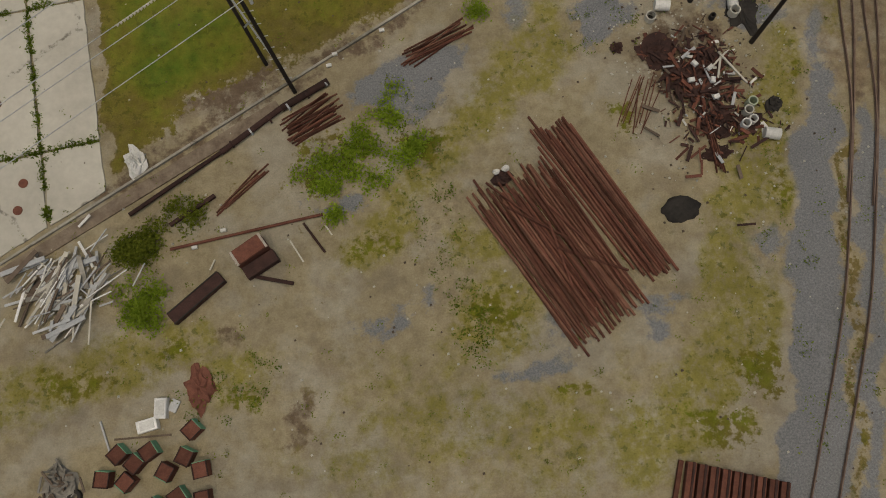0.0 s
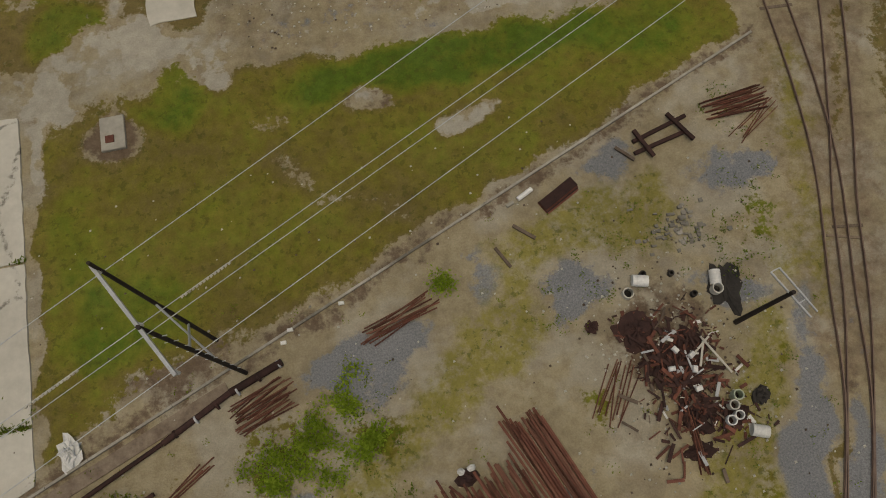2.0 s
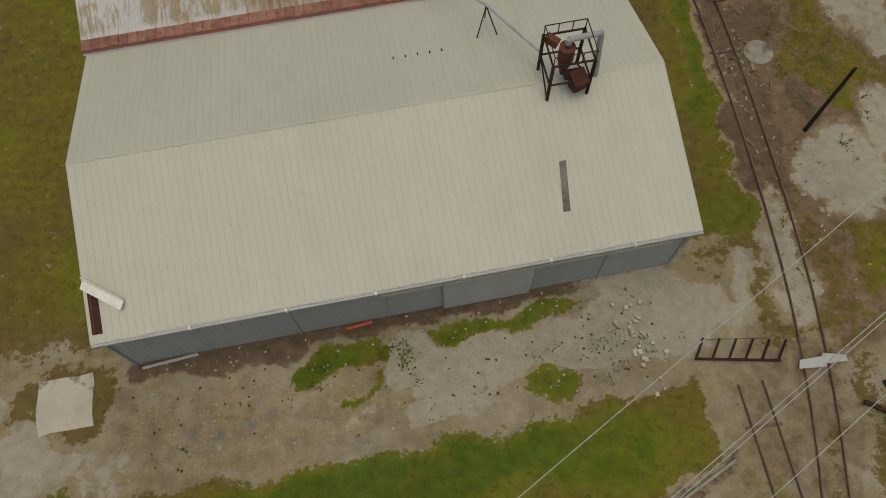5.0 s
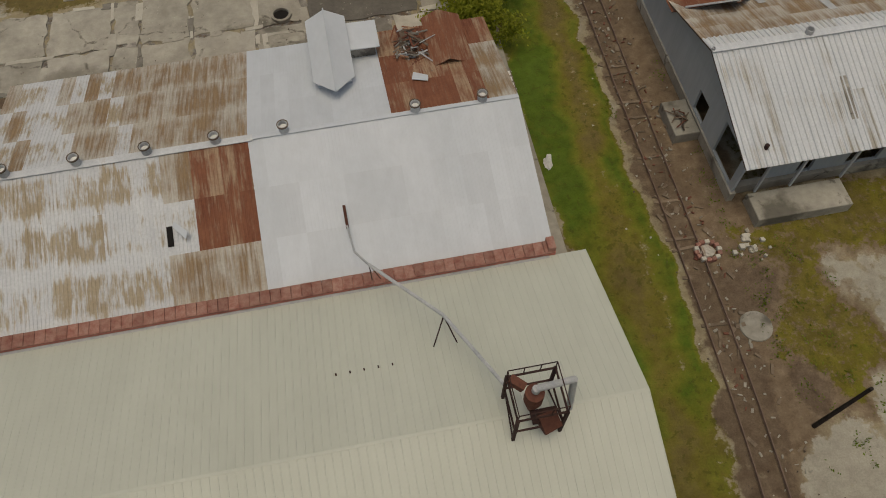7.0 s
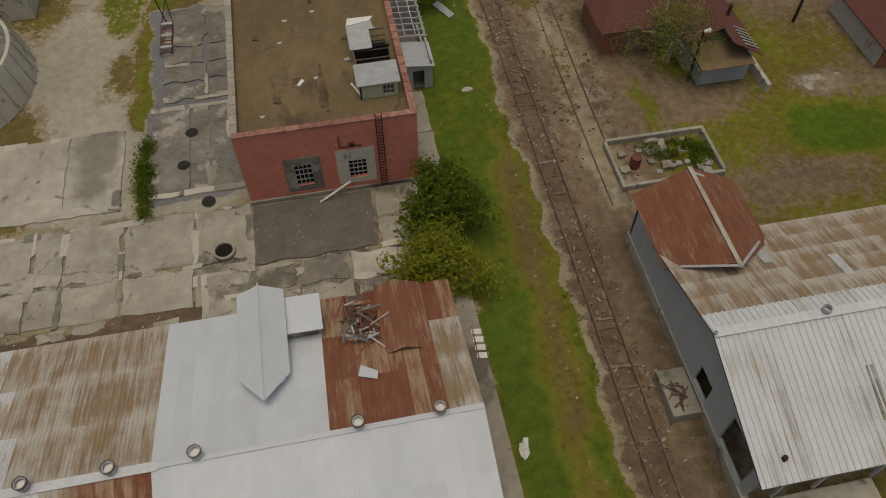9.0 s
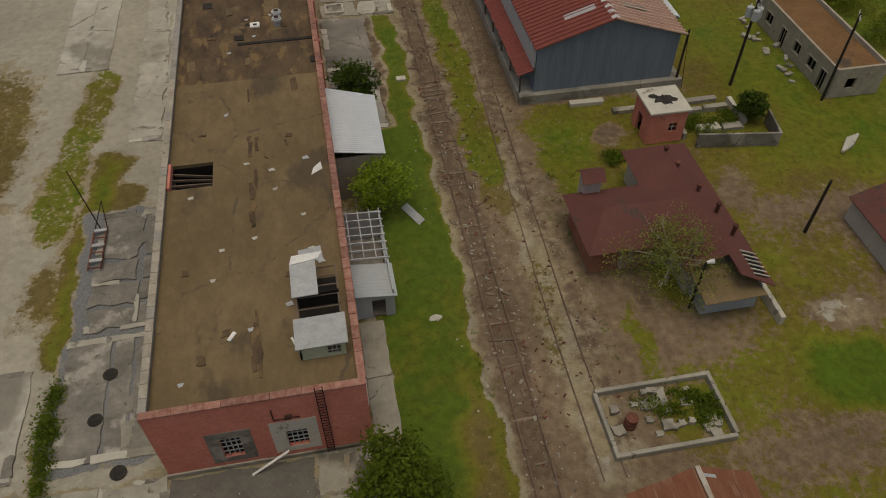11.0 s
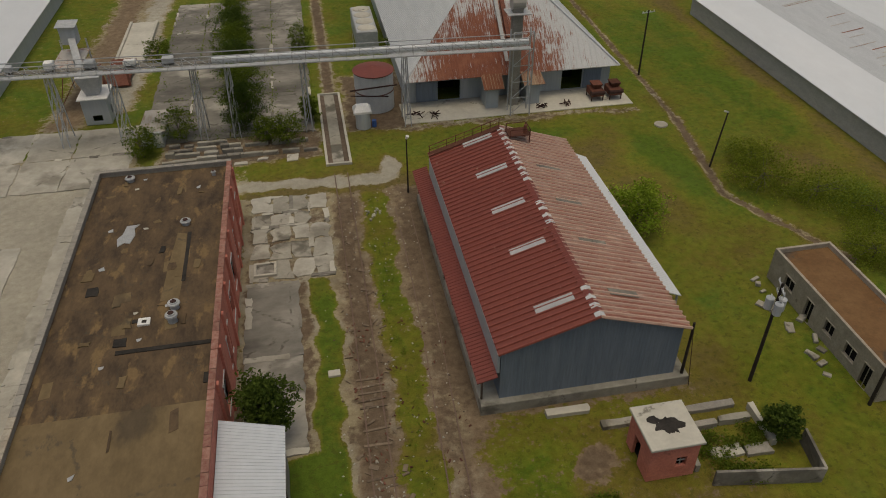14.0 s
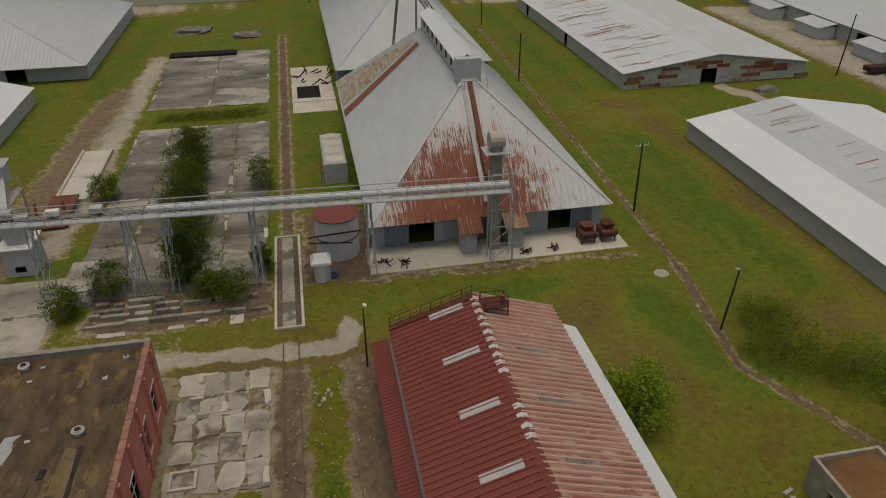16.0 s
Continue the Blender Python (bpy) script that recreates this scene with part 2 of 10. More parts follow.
REDROOF = sheet_metal("dark_red_roof_sheet", (0.160, 0.034, 0.024), (0.215, 0.052, 0.036), (0.25, 0.12, 0.09), (0.30, 0.16, 0.12), 0.05, 1.6, (0.7, 3.0, 0.7), 0.1, 0.5)
# Same red made paler for the east slope; sky sheen put into the paint.
PINKROOF = sheet_metal("sheen_red_roof_sheet", (0.235, 0.075, 0.050), (0.30, 0.115, 0.080), (0.45, 0.29, 0.22), (0.50, 0.35, 0.28), 0.34, 0.9, (0.4, 3.0, 0.4), 0.1, 0.5)
REDRIB = sheet_metal("worn_red_ribs", (0.200, 0.048, 0.032), (0.265, 0.076, 0.054), (0.38, 0.21, 0.155), (0.46, 0.31, 0.24), 0.26, 3.0, (0.8, 1.6, 0.8), 0.0, 0.5)
PINKRIB = sheet_metal("bleached_red_ribs", (0.46, 0.30, 0.23), (0.54, 0.40, 0.33), (0.27, 0.085, 0.06), (0.32, 0.12, 0.09), 0.25, 1.0, (0.6, 2.0, 0.6), 0.0, 0.5)
HOUSERED = sheet_metal("rust_brown_house_roof", (0.100, 0.033, 0.026), (0.140, 0.046, 0.036), (0.115, 0.062, 0.046), (0.055, 0.044, 0.040), 0.36, 0.5, (1, 1, 1), 0.1, 0.8)
BARNTIN = sheet_metal("galvanised_barn_sheet", (0.46, 0.49, 0.515), (0.55, 0.575, 0.595), (0.30, 0.17, 0.10), (0.22, 0.09, 0.05), 0.06, 0.5, (2.5, 0.4, 0.4), 0.05)
BARNFRONT = sheet_metal("rust_streaked_barn_sheet", (0.48, 0.50, 0.51), (0.57, 0.58, 0.585), (0.17, 0.045, 0.025), (0.27, 0.11, 0.065), 0.30, 1.3, (4.2, 0.35, 0.35), 0.0, 0.6, 0.0, (63.0, 192.5, 4.0, 16.0, 0.20), soft=0.05)
OLDTIN = sheet_metal("patchy_old_sheet", (0.40, 0.38, 0.35), (0.48, 0.45, 0.42), (0.25, 0.085, 0.05), (0.30, 0.14, 0.09), 0.45, 0.5, (1, 1, 0.4), 0.6)
IRON = surface("rusty_iron", (0.100, 0.040, 0.028), (0.170, 0.070, 0.048), 2.0, 0.85, 0, 0.3, (1, 1, 1), 0.35)
LOOSERAIL = surface("weathered_rail_rust", (0.105, 0.046, 0.031), (0.180, 0.088, 0.060), 1.2, 0.85, 0, 0.3, (1, 1, 1), 0.4)
DARKIRON = surface("dark_rusty_iron", (0.034, 0.020, 0.018), (0.065, 0.033, 0.027), 2.0, 0.85, 0, 0.3, (1, 1, 1), 0.25)
RAILTOP = surface("rail_steel", (0.125, 0.08, 0.06), (0.20, 0.135, 0.10), 2.0, 0.7, 0, 0.2)
STEEL = surface("galvanised_steel", (0.34, 0.36, 0.37), (0.46, 0.47, 0.48), 1.5, 0.5, 0, 0.1, (1, 1, 1), 0.12)
WHITEPAINT = surface("white_paint", (0.66, 0.66, 0.64), (0.78, 0.78, 0.76), 1.2, 0.6, 0, 0.1, (1, 1, 1), 0.1)
TIMBER = surface("weathered_timber", (0.10, 0.075, 0.055), (0.17, 0.13, 0.10), 1.6, 0.9, 0, 0.3, (1, 1, 1), 0.25)
POLEWOOD = surface("creosoted_pole", (0.025, 0.02, 0.018), (0.05, 0.04, 0.033), 1.6, 0.85, 0, 0.3)
BRICK = surface("red_painted_brick", (0.54, 0.19, 0.14), (0.63, 0.25, 0.19), 0.7, 0.85, 0, 0.25, (1, 1, 1), 0.06, (0.34, 0.14, 0.11), 0.42)
BRICKCAP = surface("brick_coping", (0.24, 0.095, 0.072), (0.37, 0.22, 0.175), 2.5, 0.85, 0, 0.3, (1, 1, 1), 0.2)
CONCRETE = surface("worn_concrete", (0.25, 0.235, 0.195), (0.43, 0.41, 0.35), 0.22, 0.9, 0, 0.3, (1, 1, 1), 0.09, (0.15, 0.14, 0.115), 0.54, cracks=0.16)
PALECONC = surface("pale_concrete", (0.44, 0.42, 0.36), (0.55, 0.53, 0.46), 0.3, 0.9, 0, 0.2, (1, 1, 1), 0.06, (0.33, 0.31, 0.26), 0.34, cracks=0.09, grain=0.4)
STREETCONC = surface("blotched_street_concrete", (0.32, 0.30, 0.25), (0.50, 0.48, 0.42), 0.13, 0.9, 0, 0.25, (1, 1, 1), 0.06, (0.25, 0.235, 0.195), 0.56, cracks=0.1)
OLDFLOOR = surface("blotched_old_floor", (0.085, 0.08, 0.07), (0.29, 0.275, 0.24), 0.16, 0.9, 0, 0.3, (0.6, 1, 1), 0.08, (0.39, 0.37, 0.32), 0.53, cracks=0.12)
TIEWOOD = surface("buried_tie_wood", (0.15, 0.115, 0.082), (0.235, 0.185, 0.135), 2.2, 0.95, 0, 0.3, (1, 1, 1), 0.25)
DARKCONC = surface("stained_dark_concrete", (0.13, 0.12, 0.105), (0.27, 0.255, 0.22), 0.4, 0.9, 0, 0.3, (1, 1, 1), 0.07, (0.36, 0.34, 0.30), 0.54, cracks=0.18)
BROWNROOF = surface("brown_felt_roof", (0.140, 0.102, 0.054), (0.205, 0.150, 0.082), 0.2, 0.9, 0, 0.2, (1.3, 0.7, 1), 0, (0.100, 0.076, 0.048), 0.53, cracks=0.12)
RUINROOF = surface("orange_brown_roof", (0.15, 0.08, 0.036), (0.215, 0.125, 0.058), 0.35, 0.9, 0, 0.2, (1, 1, 1), 0, (0.09, 0.07, 0.055), 0.5)
PALEBARK = surface("pale_bark", (0.34, 0.31, 0.25), (0.46, 0.42, 0.35), 3, 0.9, 0, 0.3)
OLDFELT = surface("patched_dark_felt", (0.058, 0.042, 0.030), (0.155, 0.106, 0.060), 0.55, 0.9, 0, 0.25, (1.5, 0.7, 1), 0.1, (0.20, 0.135, 0.068), 0.54, cracks=0.25)
TAR = surface("black_tar", (0.024, 0.022, 0.02), (0.05, 0.045, 0.04), 1.0, 0.93, 0, 0.3)
ASPHALT = surface("old_asphalt", (0.115, 0.108, 0.095), (0.165, 0.155, 0.135), 0.5, 0.9, 0, 0.3, (1, 1, 1), 0, (0.22, 0.21, 0.19), 0.3)
BALLAST = surface("track_bed", (0.14, 0.105, 0.075), (0.27, 0.22, 0.165), 1.3, 0.95, 0, 0.5)
RUINWALL = surface("tan_masonry", (0.31, 0.275, 0.22), (0.43, 0.39, 0.32), 0.9, 0.9, 0, 0.3, (1, 1, 1), 0.08, (0.20, 0.17, 0.14), 0.42)
PALEBLOCK = surface("pale_block_wall", (0.38, 0.385, 0.37), (0.47, 0.47, 0.45), 0.7, 0.9, 0, 0.2, (1, 1, 2.5), 0.05, (0.28, 0.275, 0.25), 0.4)
STONEWALL = surface("grey_block_wall", (0.25, 0.235, 0.21), (0.35, 0.33, 0.29), 0.9, 0.9, 0, 0.3, (1, 1, 1), 0.08, (0.17, 0.15, 0.13), 0.4)
BARK = surface("bark", (0.10, 0.085, 0.065), (0.18, 0.155, 0.125), 3, 0.9, 0, 0.4)
GREENPAINT = surface("pale_green_paint", (0.33, 0.39, 0.27), (0.44, 0.48, 0.36), 1.2, 0.7, 0, 0.1)
PLASTIC = surface("dirty_white_plastic", (0.55, 0.55, 0.52), (0.68, 0.68, 0.65), 1.5, 0.5, 0, 0.1, (1, 1, 1), 0.1)
# Near-black fill: the shade inside openings is put into this colour; also char.
DARKVOID = surface("void_shade_and_char", (0.012, 0.011, 0.010), (0.022, 0.02, 0.018), 1.0, 0.95, 0, 0.1)


def leaf_material(name, c1, c2):
    m, n, l, b = nodes_of(name)
    g = n.new("ShaderNodeNewGeometry")
    col = ramp(n, l, g.outputs["Random Per Island"], [(0.0, c1), (1.0, c2)])
    l.new(mix(n, l, 0.6, col, ramp(n, l, noise_at(n, l, 0.8, 3), [(0.3, (0.6, 0.6, 0.6)), (0.7, (1.25, 1.25, 1.25))]), "MULTIPLY"), b.inputs["Base Color"])
    b.inputs["Roughness"].default_value, b.inputs["Specular IOR Level"].default_value = 0.8, 0.15
    thin, both = n.new("ShaderNodeBsdfTranslucent"), n.new("ShaderNodeMixShader")
    l.new(b.inputs["Base Color"].links[0].from_socket, thin.inputs["Color"])
    out = [x for x in n if x.type == "OUTPUT_MATERIAL"][0]
    both.inputs[0].default_value = 0.5
    l.new(b.outputs[0], both.inputs[1])
    l.new(thin.outputs[0], both.inputs[2])
    l.new(both.outputs[0], out.inputs["Surface"])
    return m


LEAF = leaf_material("mid_green_leaves", (0.085, 0.13, 0.012), (0.165, 0.22, 0.026))
DARKLEAF = leaf_material("dark_green_leaves", (0.05, 0.085, 0.012), (0.105, 0.155, 0.026))
LIMELEAF = leaf_material("bright_green_leaves", (0.18, 0.27, 0.022), (0.32, 0.42, 0.048))
OLIVELEAF = leaf_material("olive_leaves", (0.115, 0.145, 0.014), (0.20, 0.23, 0.03))
PALELEAF = leaf_material("thin_yellow_green_leaves", (0.17, 0.205, 0.04), (0.31, 0.34, 0.085))
YELLOWLEAF = leaf_material("yellow_green_leaves", (0.20, 0.235, 0.022), (0.33, 0.35, 0.045))
SCRUBLEAF = leaf_material("scrub_leaves", (0.14, 0.185, 0.016), (0.25, 0.295, 0.038))


# ---- ground: one sheet, whose cover is told by weights ----
def spread(lo, hi, cell, far):
    mid = list(np.arange(lo, hi + cell * 0.5, cell))
    grow = [cell * 1.35 ** k for k in range(1, 60)]
    out, run = [], 0.0
    for g in grow:
        run += g
        if run > far:
            break
        out.append(run)
    return np.array([lo - r for r in out[::-1]] + mid + [hi + r for r in out])


GX, GY = spread(-45, 130, 0.5, 2600), spread(-22, 300, 0.5, 2600)
PX, PY = (a.ravel() for a in np.meshgrid(GX, GY))
WARP = lambda a, b, k: 0.28 * np.sin(a * 0.83 + 1.7 * np.sin(b * 0.41 + k)) + 0.25 * np.sin(b * 1.37 + 2.0 * np.sin(a * 0.63 + 2 * k)) + 0.2 * np.sin(a * 0.19 + b * 0.23 + k)
PX0, PY0 = PX, PY
COVER = {k: np.zeros(PX.size) for k in ("green", "dry", "gravel", "sand", "soil", "clay", "moss")}


PX, PY = PX0 + WARP(PX0, PY0, 0.7), PY0 + WARP(PY0, PX0, 2.9)


def lay(kind, inside, amount=1.0):
    """A later cover pushes earlier ones aside, but lush and dry grass grow together."""
    for k in COVER:
        if k != kind and kind != "moss" and not {k, kind} <= {"green", "dry", "moss"} and not (k == "clay" and kind in ("green", "dry", "soil")):
            COVER[k] *= 1 - np.clip(inside, 0, 1) * min(1, amount * 1.05)
    COVER[kind] = np.maximum(COVER[kind], np.clip(inside, 0, 1) * amount)


def wipe(inside, kinds=("green", "dry", "gravel", "sand", "soil", "clay", "moss")):
    for k in kinds:
        COVER[k] *= 1 - np.clip(inside, 0, 1)


def oval(x, y, rx, ry, turn=0.0, soft=0.6):
    c, s = math.cos(radians(turn)), math.sin(radians(turn))
    u, w = (PX - x) * c + (PY - y) * s, -(PX - x) * s + (PY - y) * c
    return (1 - np.sqrt((u / rx) ** 2 + (w / ry) ** 2)) / soft + 0.5


def strip(x0, y0, x1, y1, width, soft=1.0):
    dx, dy = x1 - x0, y1 - y0
    t = np.clip(((PX - x0) * dx + (PY - y0) * dy) / (dx * dx + dy * dy), 0, 1)
    return (width / 2 - np.hypot(PX - x0 - t * dx, PY - y0 - t * dy)) / soft + 0.5


def straight(x0, y0, x1, y1, width, soft=1.0):
    """A strip with straight edges."""
    dx, dy = x1 - x0, y1 - y0
    t = np.clip(((PX0 - x0) * dx + (PY0 - y0) * dy) / (dx * dx + dy * dy), 0, 1)
    return (width / 2 - np.hypot(PX0 - x0 - t * dx, PY0 - y0 - t * dy)) / soft + 0.5


def area(x0, y0, x1, y1, soft=1.5):
    return np.minimum(np.minimum(PX - x0, x1 - PX), np.minimum(PY - y0, y1 - PY)) / soft + 0.5


def field(*pts, soft=1.5):
    """Inside of a convex polygon, counter-clockwise."""
    out = np.full(PX.size, 1e9)
    for (x0, y0), (x1, y1) in zip(pts, pts[1:] + pts[:1]):
        out = np.minimum(out, ((x1 - x0) * (PY - y0) - (y1 - y0) * (PX - x0)) / math.hypot(x1 - x0, y1 - y0))
    return out / soft + 0.5


# grass everywhere far off
lay("green", 1.2 - area(-30, -60, 100, 175, 30), 0.75)
lay("dry", np.ones(PX.size), 0.5)
# south yard
wipe(area(-45, -40, 60, 46), ("green", "dry"))
lay("dry", area(-45, -40, 60, 46), 0.3)
lay("soil", oval(-8.3, 2.4, 1.6, 2.2, -30), 0.5)
lay("soil", oval(-11.4, 8.2, 1.4, 1.0, 0), 0.5)
# mossy grass, tufts and gravel of the yard
lay("moss", strip(28.0, 19.5, 25.3, 14.5, 5.2, 2), 0.8)
lay("moss", strip(25.3, 14.5, 21.5, 9.7, 5.1, 2), 0.8)
lay("moss", strip(21.5, 9.7, 17.9, 1.7, 5.0, 2), 0.8)
lay("moss", strip(17.9, 1.7, 11.6, -3.6, 4.7, 2), 0.8)
lay("moss", strip(13.0, 23.7, 10.1, 20.7, 3.5, 1.8), 0.75)
lay("moss", strip(10.1, 20.7, 5.3, 19.0, 3.6, 1.8), 0.75)
lay("moss", strip(5.3, 19.0, 1.6, 15.2, 3.4, 1.8), 0.75)
lay("moss", strip(1.6, 15.2, -2.0, 11.5, 3.4, 1.8), 0.75)
lay("moss", oval(4.3, 10.5, 2.4, 2.0, -12, 1.2), 0.65)
lay("moss", oval(5.1, 5.4, 3.7, 3.1, -12, 1.2), 0.75)
lay("moss", oval(0.6, 0.7, 7.5, 4.3, -12, 1.4), 0.52)
lay("moss", oval(-5.0, -0.8, 5.2, 1.9, -12, 1.4), 0.5)
lay("moss", oval(6.9, -1.3, 4.9, 3.9, -12, 1.4), 0.6)
lay("moss", strip(-25.4, 6.8, -18.5, 7.7, 3.8, 2), 0.7)
lay("moss", strip(-18.5, 7.7, -14.0, 8.5, 3.8, 2), 0.7)
lay("moss", oval(-12.0, 6.0, 2.7, 2.0, -12, 1.4), 0.65)
lay("moss", strip(9.6, 22.0, 12.4, 25.6, 4.2, 2), 0.75)
lay("moss", strip(12.4, 25.6, 16.5, 27.2, 4.2, 2), 0.75)
lay("moss", strip(16.5, 27.2, 20.7, 28.7, 4.3, 2), 0.75)
lay("moss", oval(20.0, 26.1, 2.7, 1.7, -11, 1.3), 0.6)
lay("moss", oval(28.6, 22.1, 1.5, 4.3, -11, 1.3), 0.75)
lay("green", oval(28.1, 26.5, 1.5, 3.9, -11, 1.3), 0.62)
lay("green", oval(16.1, -3.2, 3.5, 1.9, -12, 1.3), 0.62)
lay("green", oval(18.9, -0.5, 2.6, 2.3, -12, 1.3), 0.66)
lay("green", oval(8.7, 0.6, 2.6, 0.8, -12, 1.3), 0.62)
lay("green", oval(4.5, 5.9, 2.0, 1.7, -12, 1.3), 0.58)
lay("green", oval(-2.0, 11.5, 2.1, 1.4, -12, 1.3), 0.6)
lay("green", oval(-11.5, 4.5, 2.0, 1.3, -12, 1.3), 0.6)
lay("green", oval(-15.0, 8.3, 2.0, 1.4, -12, 1.3), 0.6)
lay("green", oval(-21.3, 7.3, 4.0, 1.7, -2, 1.3), 0.62)
lay("green", oval(2.2, 18.1, 2.1, 2.7, -12, 1.3), 0.62)
lay("green", oval(15.8, 17.0, 2.1, 1.5, -12, 1.3), 0.56)
lay("green", oval(26.7, 17.8, 1.1, 3.2, -13, 1.3), 0.64)
lay("green", oval(23.5, 10.0, 1.0, 3.3, -12, 1.3), 0.62)
lay("gravel", oval(1.3, 21.4, 4.0, 2.2, -2, 1.1), 0.75)
lay("gravel", oval(16.3, 23.3, 2.2, 1.8, -13, 1.1), 0.7)
lay("gravel", oval(-3.5, 15.2, 1.9, 1.1, -12, 1.1), 0.62)
lay("gravel", oval(13.7, 3.9, 2.3, 2.0, -12, 1.2), 0.6)
lay("gravel", oval(8.2, 4.1, 2.0, 1.7, -12, 1.2), 0.55)
lay("gravel", oval(0.2, 7.5, 1.5, 2.1, -12, 1.2), 0.5)
lay("gravel", oval(21.1, 6.6, 1.7, 1.8, -12, 1.2), 0.66)
lay("gravel", oval(19.3, 31.9, 2.5, 2.1, 9, 1.1), 0.75)
lay("gravel", oval(27.3, 29.5, 3.0, 1.9, -1, 1.1), 0.72)
lay("gravel", oval(15.5, 23.4, 1.9, 1.9, -11, 1.1), 0.66)
lay("gravel", oval(20.4, 22.7, 1.9, 1.0, -11, 1.1), 0.55)
lay("gravel", oval(10.3, 25.4, 1.6, 1.9, -11, 1.1), 0.6)
lay("gravel", strip(30.4, 18.9, 27.8, 13.2, 4.2, 1.4), 0.9)
for x, y, rx, ry, turn, amount in (
        (0.4, 22.2, 3.2, 1.5, 18, 0.85), (4.2, 22.6, 2.4, 1.3, 25, 0.8), (15.0, 23.6, 1.6, 2.4, -15, 0.85), (6.0, 2.2, 3.4, 0.8, -8, 0.66), (-4.0, 14.8, 2.6, 1.0, -15, 0.7),
        (19.4, 31.9, 2.4, 1.1, 20, 0.8), (28.4, 29.6, 1.9, 1.4, 0, 0.85), (25.2, 21.4, 2.2, 1.2, 0, 0.7), (-2.0, 6.8, 2.0, 1.4, 0, 0.55), (22.0, 22.0, 2.0, 2.4, 0, 0.6), (12.5, 12.0, 2.4, 1.2, 40, 0.5)):
    lay("gravel", oval(x, y, rx, ry, turn, 0.9), amount)
lay("gravel", strip(19.0, -12, 27.4, 11, 5.6, 1.4), 0.95)
lay("gravel", strip(27.4, 9, 29.4, 20, 4.2, 1.4), 0.9)
lay("dry", strip(20.6, -12, 29.0, 14, 1.0, 1.2), 0.72)
lay("soil", strip(29.5, 15, 31.6, 25, 2.6, 1.5), 0.5)
lay("clay", strip(31.0, 18, 36.6, 44, 8, 3), 0.36)
lay("moss", strip(29.6, 20, 33.2, 36, 2.2, 2), 0.6)
lay("dry", strip(38.4, 24, 41, 44, 3.0, 2), 0.6)
lay("dry", strip(31.4, 26, 32.6, 42, 0.9, 1.2), 0.55)
lay("dry", strip(34.6, 30, 39, 44, 1.5, 1.4), 0.6)
lay("soil", oval(20, 19, 3.2, 4.2), 0.55)
lay("green", oval(-4, 17.5, 4, 2.2, 20), 0.52)
lay("dry", area(46, -60, 140, 46, 6), 0.75)
lay("dry", area(70, 70, 140, 125, 6), 0.75)
# lawn behind the kerb
LAWN = np.minimum(np.minimum((PY - 26.2 - 0.405 * PX) / 1.2, (44.0 - PY) / 1.5), np.minimum((PX + 17.2) / 0.6, (30.5 - PX) / 1.0)) + 0.5
wipe(LAWN)
lay("green", LAWN, 0.47)
lay("dry", LAWN, 1.0)
lay("green", oval(12, 41.6, 14, 2.6, 6), 1.0)
lay("green", oval(-8, 41, 4, 2, 0, 1.2), 0.8)
lay("green", oval(-15, 33, 2, 6, 0, 1.4), 0.66)
lay("green", oval(-12, 27, 5, 3, 20), 0.72)
lay("green", oval(24, 41, 5, 3), 0.72)
lay("soil", strip(-18, 18.2, 31, 38.4, 1.9, 1.4), 0.5)
lay("soil", oval(-9, 23.5, 5, 1.2, 22, 1.4), 0.62)
lay("sand", oval(11, 36.2, 1.9, 0.9, 25), 0.72)
for x, y, r in ((-1.6, 38.9, 0.9), (-0.8, 35.4, 1.1), (0.4, 34.1, 0.8), (2.2, 32.6, 0.8), (4.6, 31.8, 0.8), (5.8, 30.4, 0.7), (12.6, 37.2, 0.9)):
    lay("sand", oval(x, y, r * 1.5, r * 0.7, -20, 1.2), 0.45)
lay("soil", oval(-11.5, 40, 2.2, 2.2), 0.7)
lay("soil", oval(5.3, 38.7, 1.5, 1.3), 0.6)
lay("sand", oval(5.3, 38.7, 0.9, 0.7), 0.6)
# road south of the beige shed
ROADW = area(-24, 43.2, 31, 51, 2.5)
wipe(ROADW, ("green", "dry"))
lay("gravel", ROADW, 0.42)
lay("dry", area(-40, 45.6, -3.8, 51.5, 2), 0.8)
lay("green", oval(-14, 48.5, 3, 2.4), 0.8)
lay("green", oval(-6, 43.4, 3.4, 1.2), 0.8)
lay("gravel", strip(-4, 45.4, 13, 44.6, 3.0, 1.8), 0.66)
lay("soil", strip(-3, 50.5, 31, 50.5, 2.2), 0.75)
lay("sand", strip(11, 46.2, 33, 48, 3.4, 1.5), 0.95)
lay("sand", oval(28.5, 48.5, 4, 3), 0.95)
lay("green", oval(15, 49, 3.5, 0.9), 0.75)
lay("green", oval(25, 48.6, 2.5, 1), 0.6)
lay("green", oval(8, 48, 2.2, 0.9), 0.62)
lay("sand", strip(-22, 45, -2, 45, 3, 2), 0.5)
for x, y, rx, ry in ((-15.6, 43.4, 2.0, 2.4), (-16.8, 39.6, 0.5, 3.0), (-10.2, 47.4, 3.0, 1.3), (-4.4, 44.6, 1.0, 2.0), (-13.2, 53.4, 1.6, 1.6), (-8.8, 45.2, 2.4, 1.0)):
    lay("sand", oval(x, y, rx, ry, 0, 0.8), 0.75)
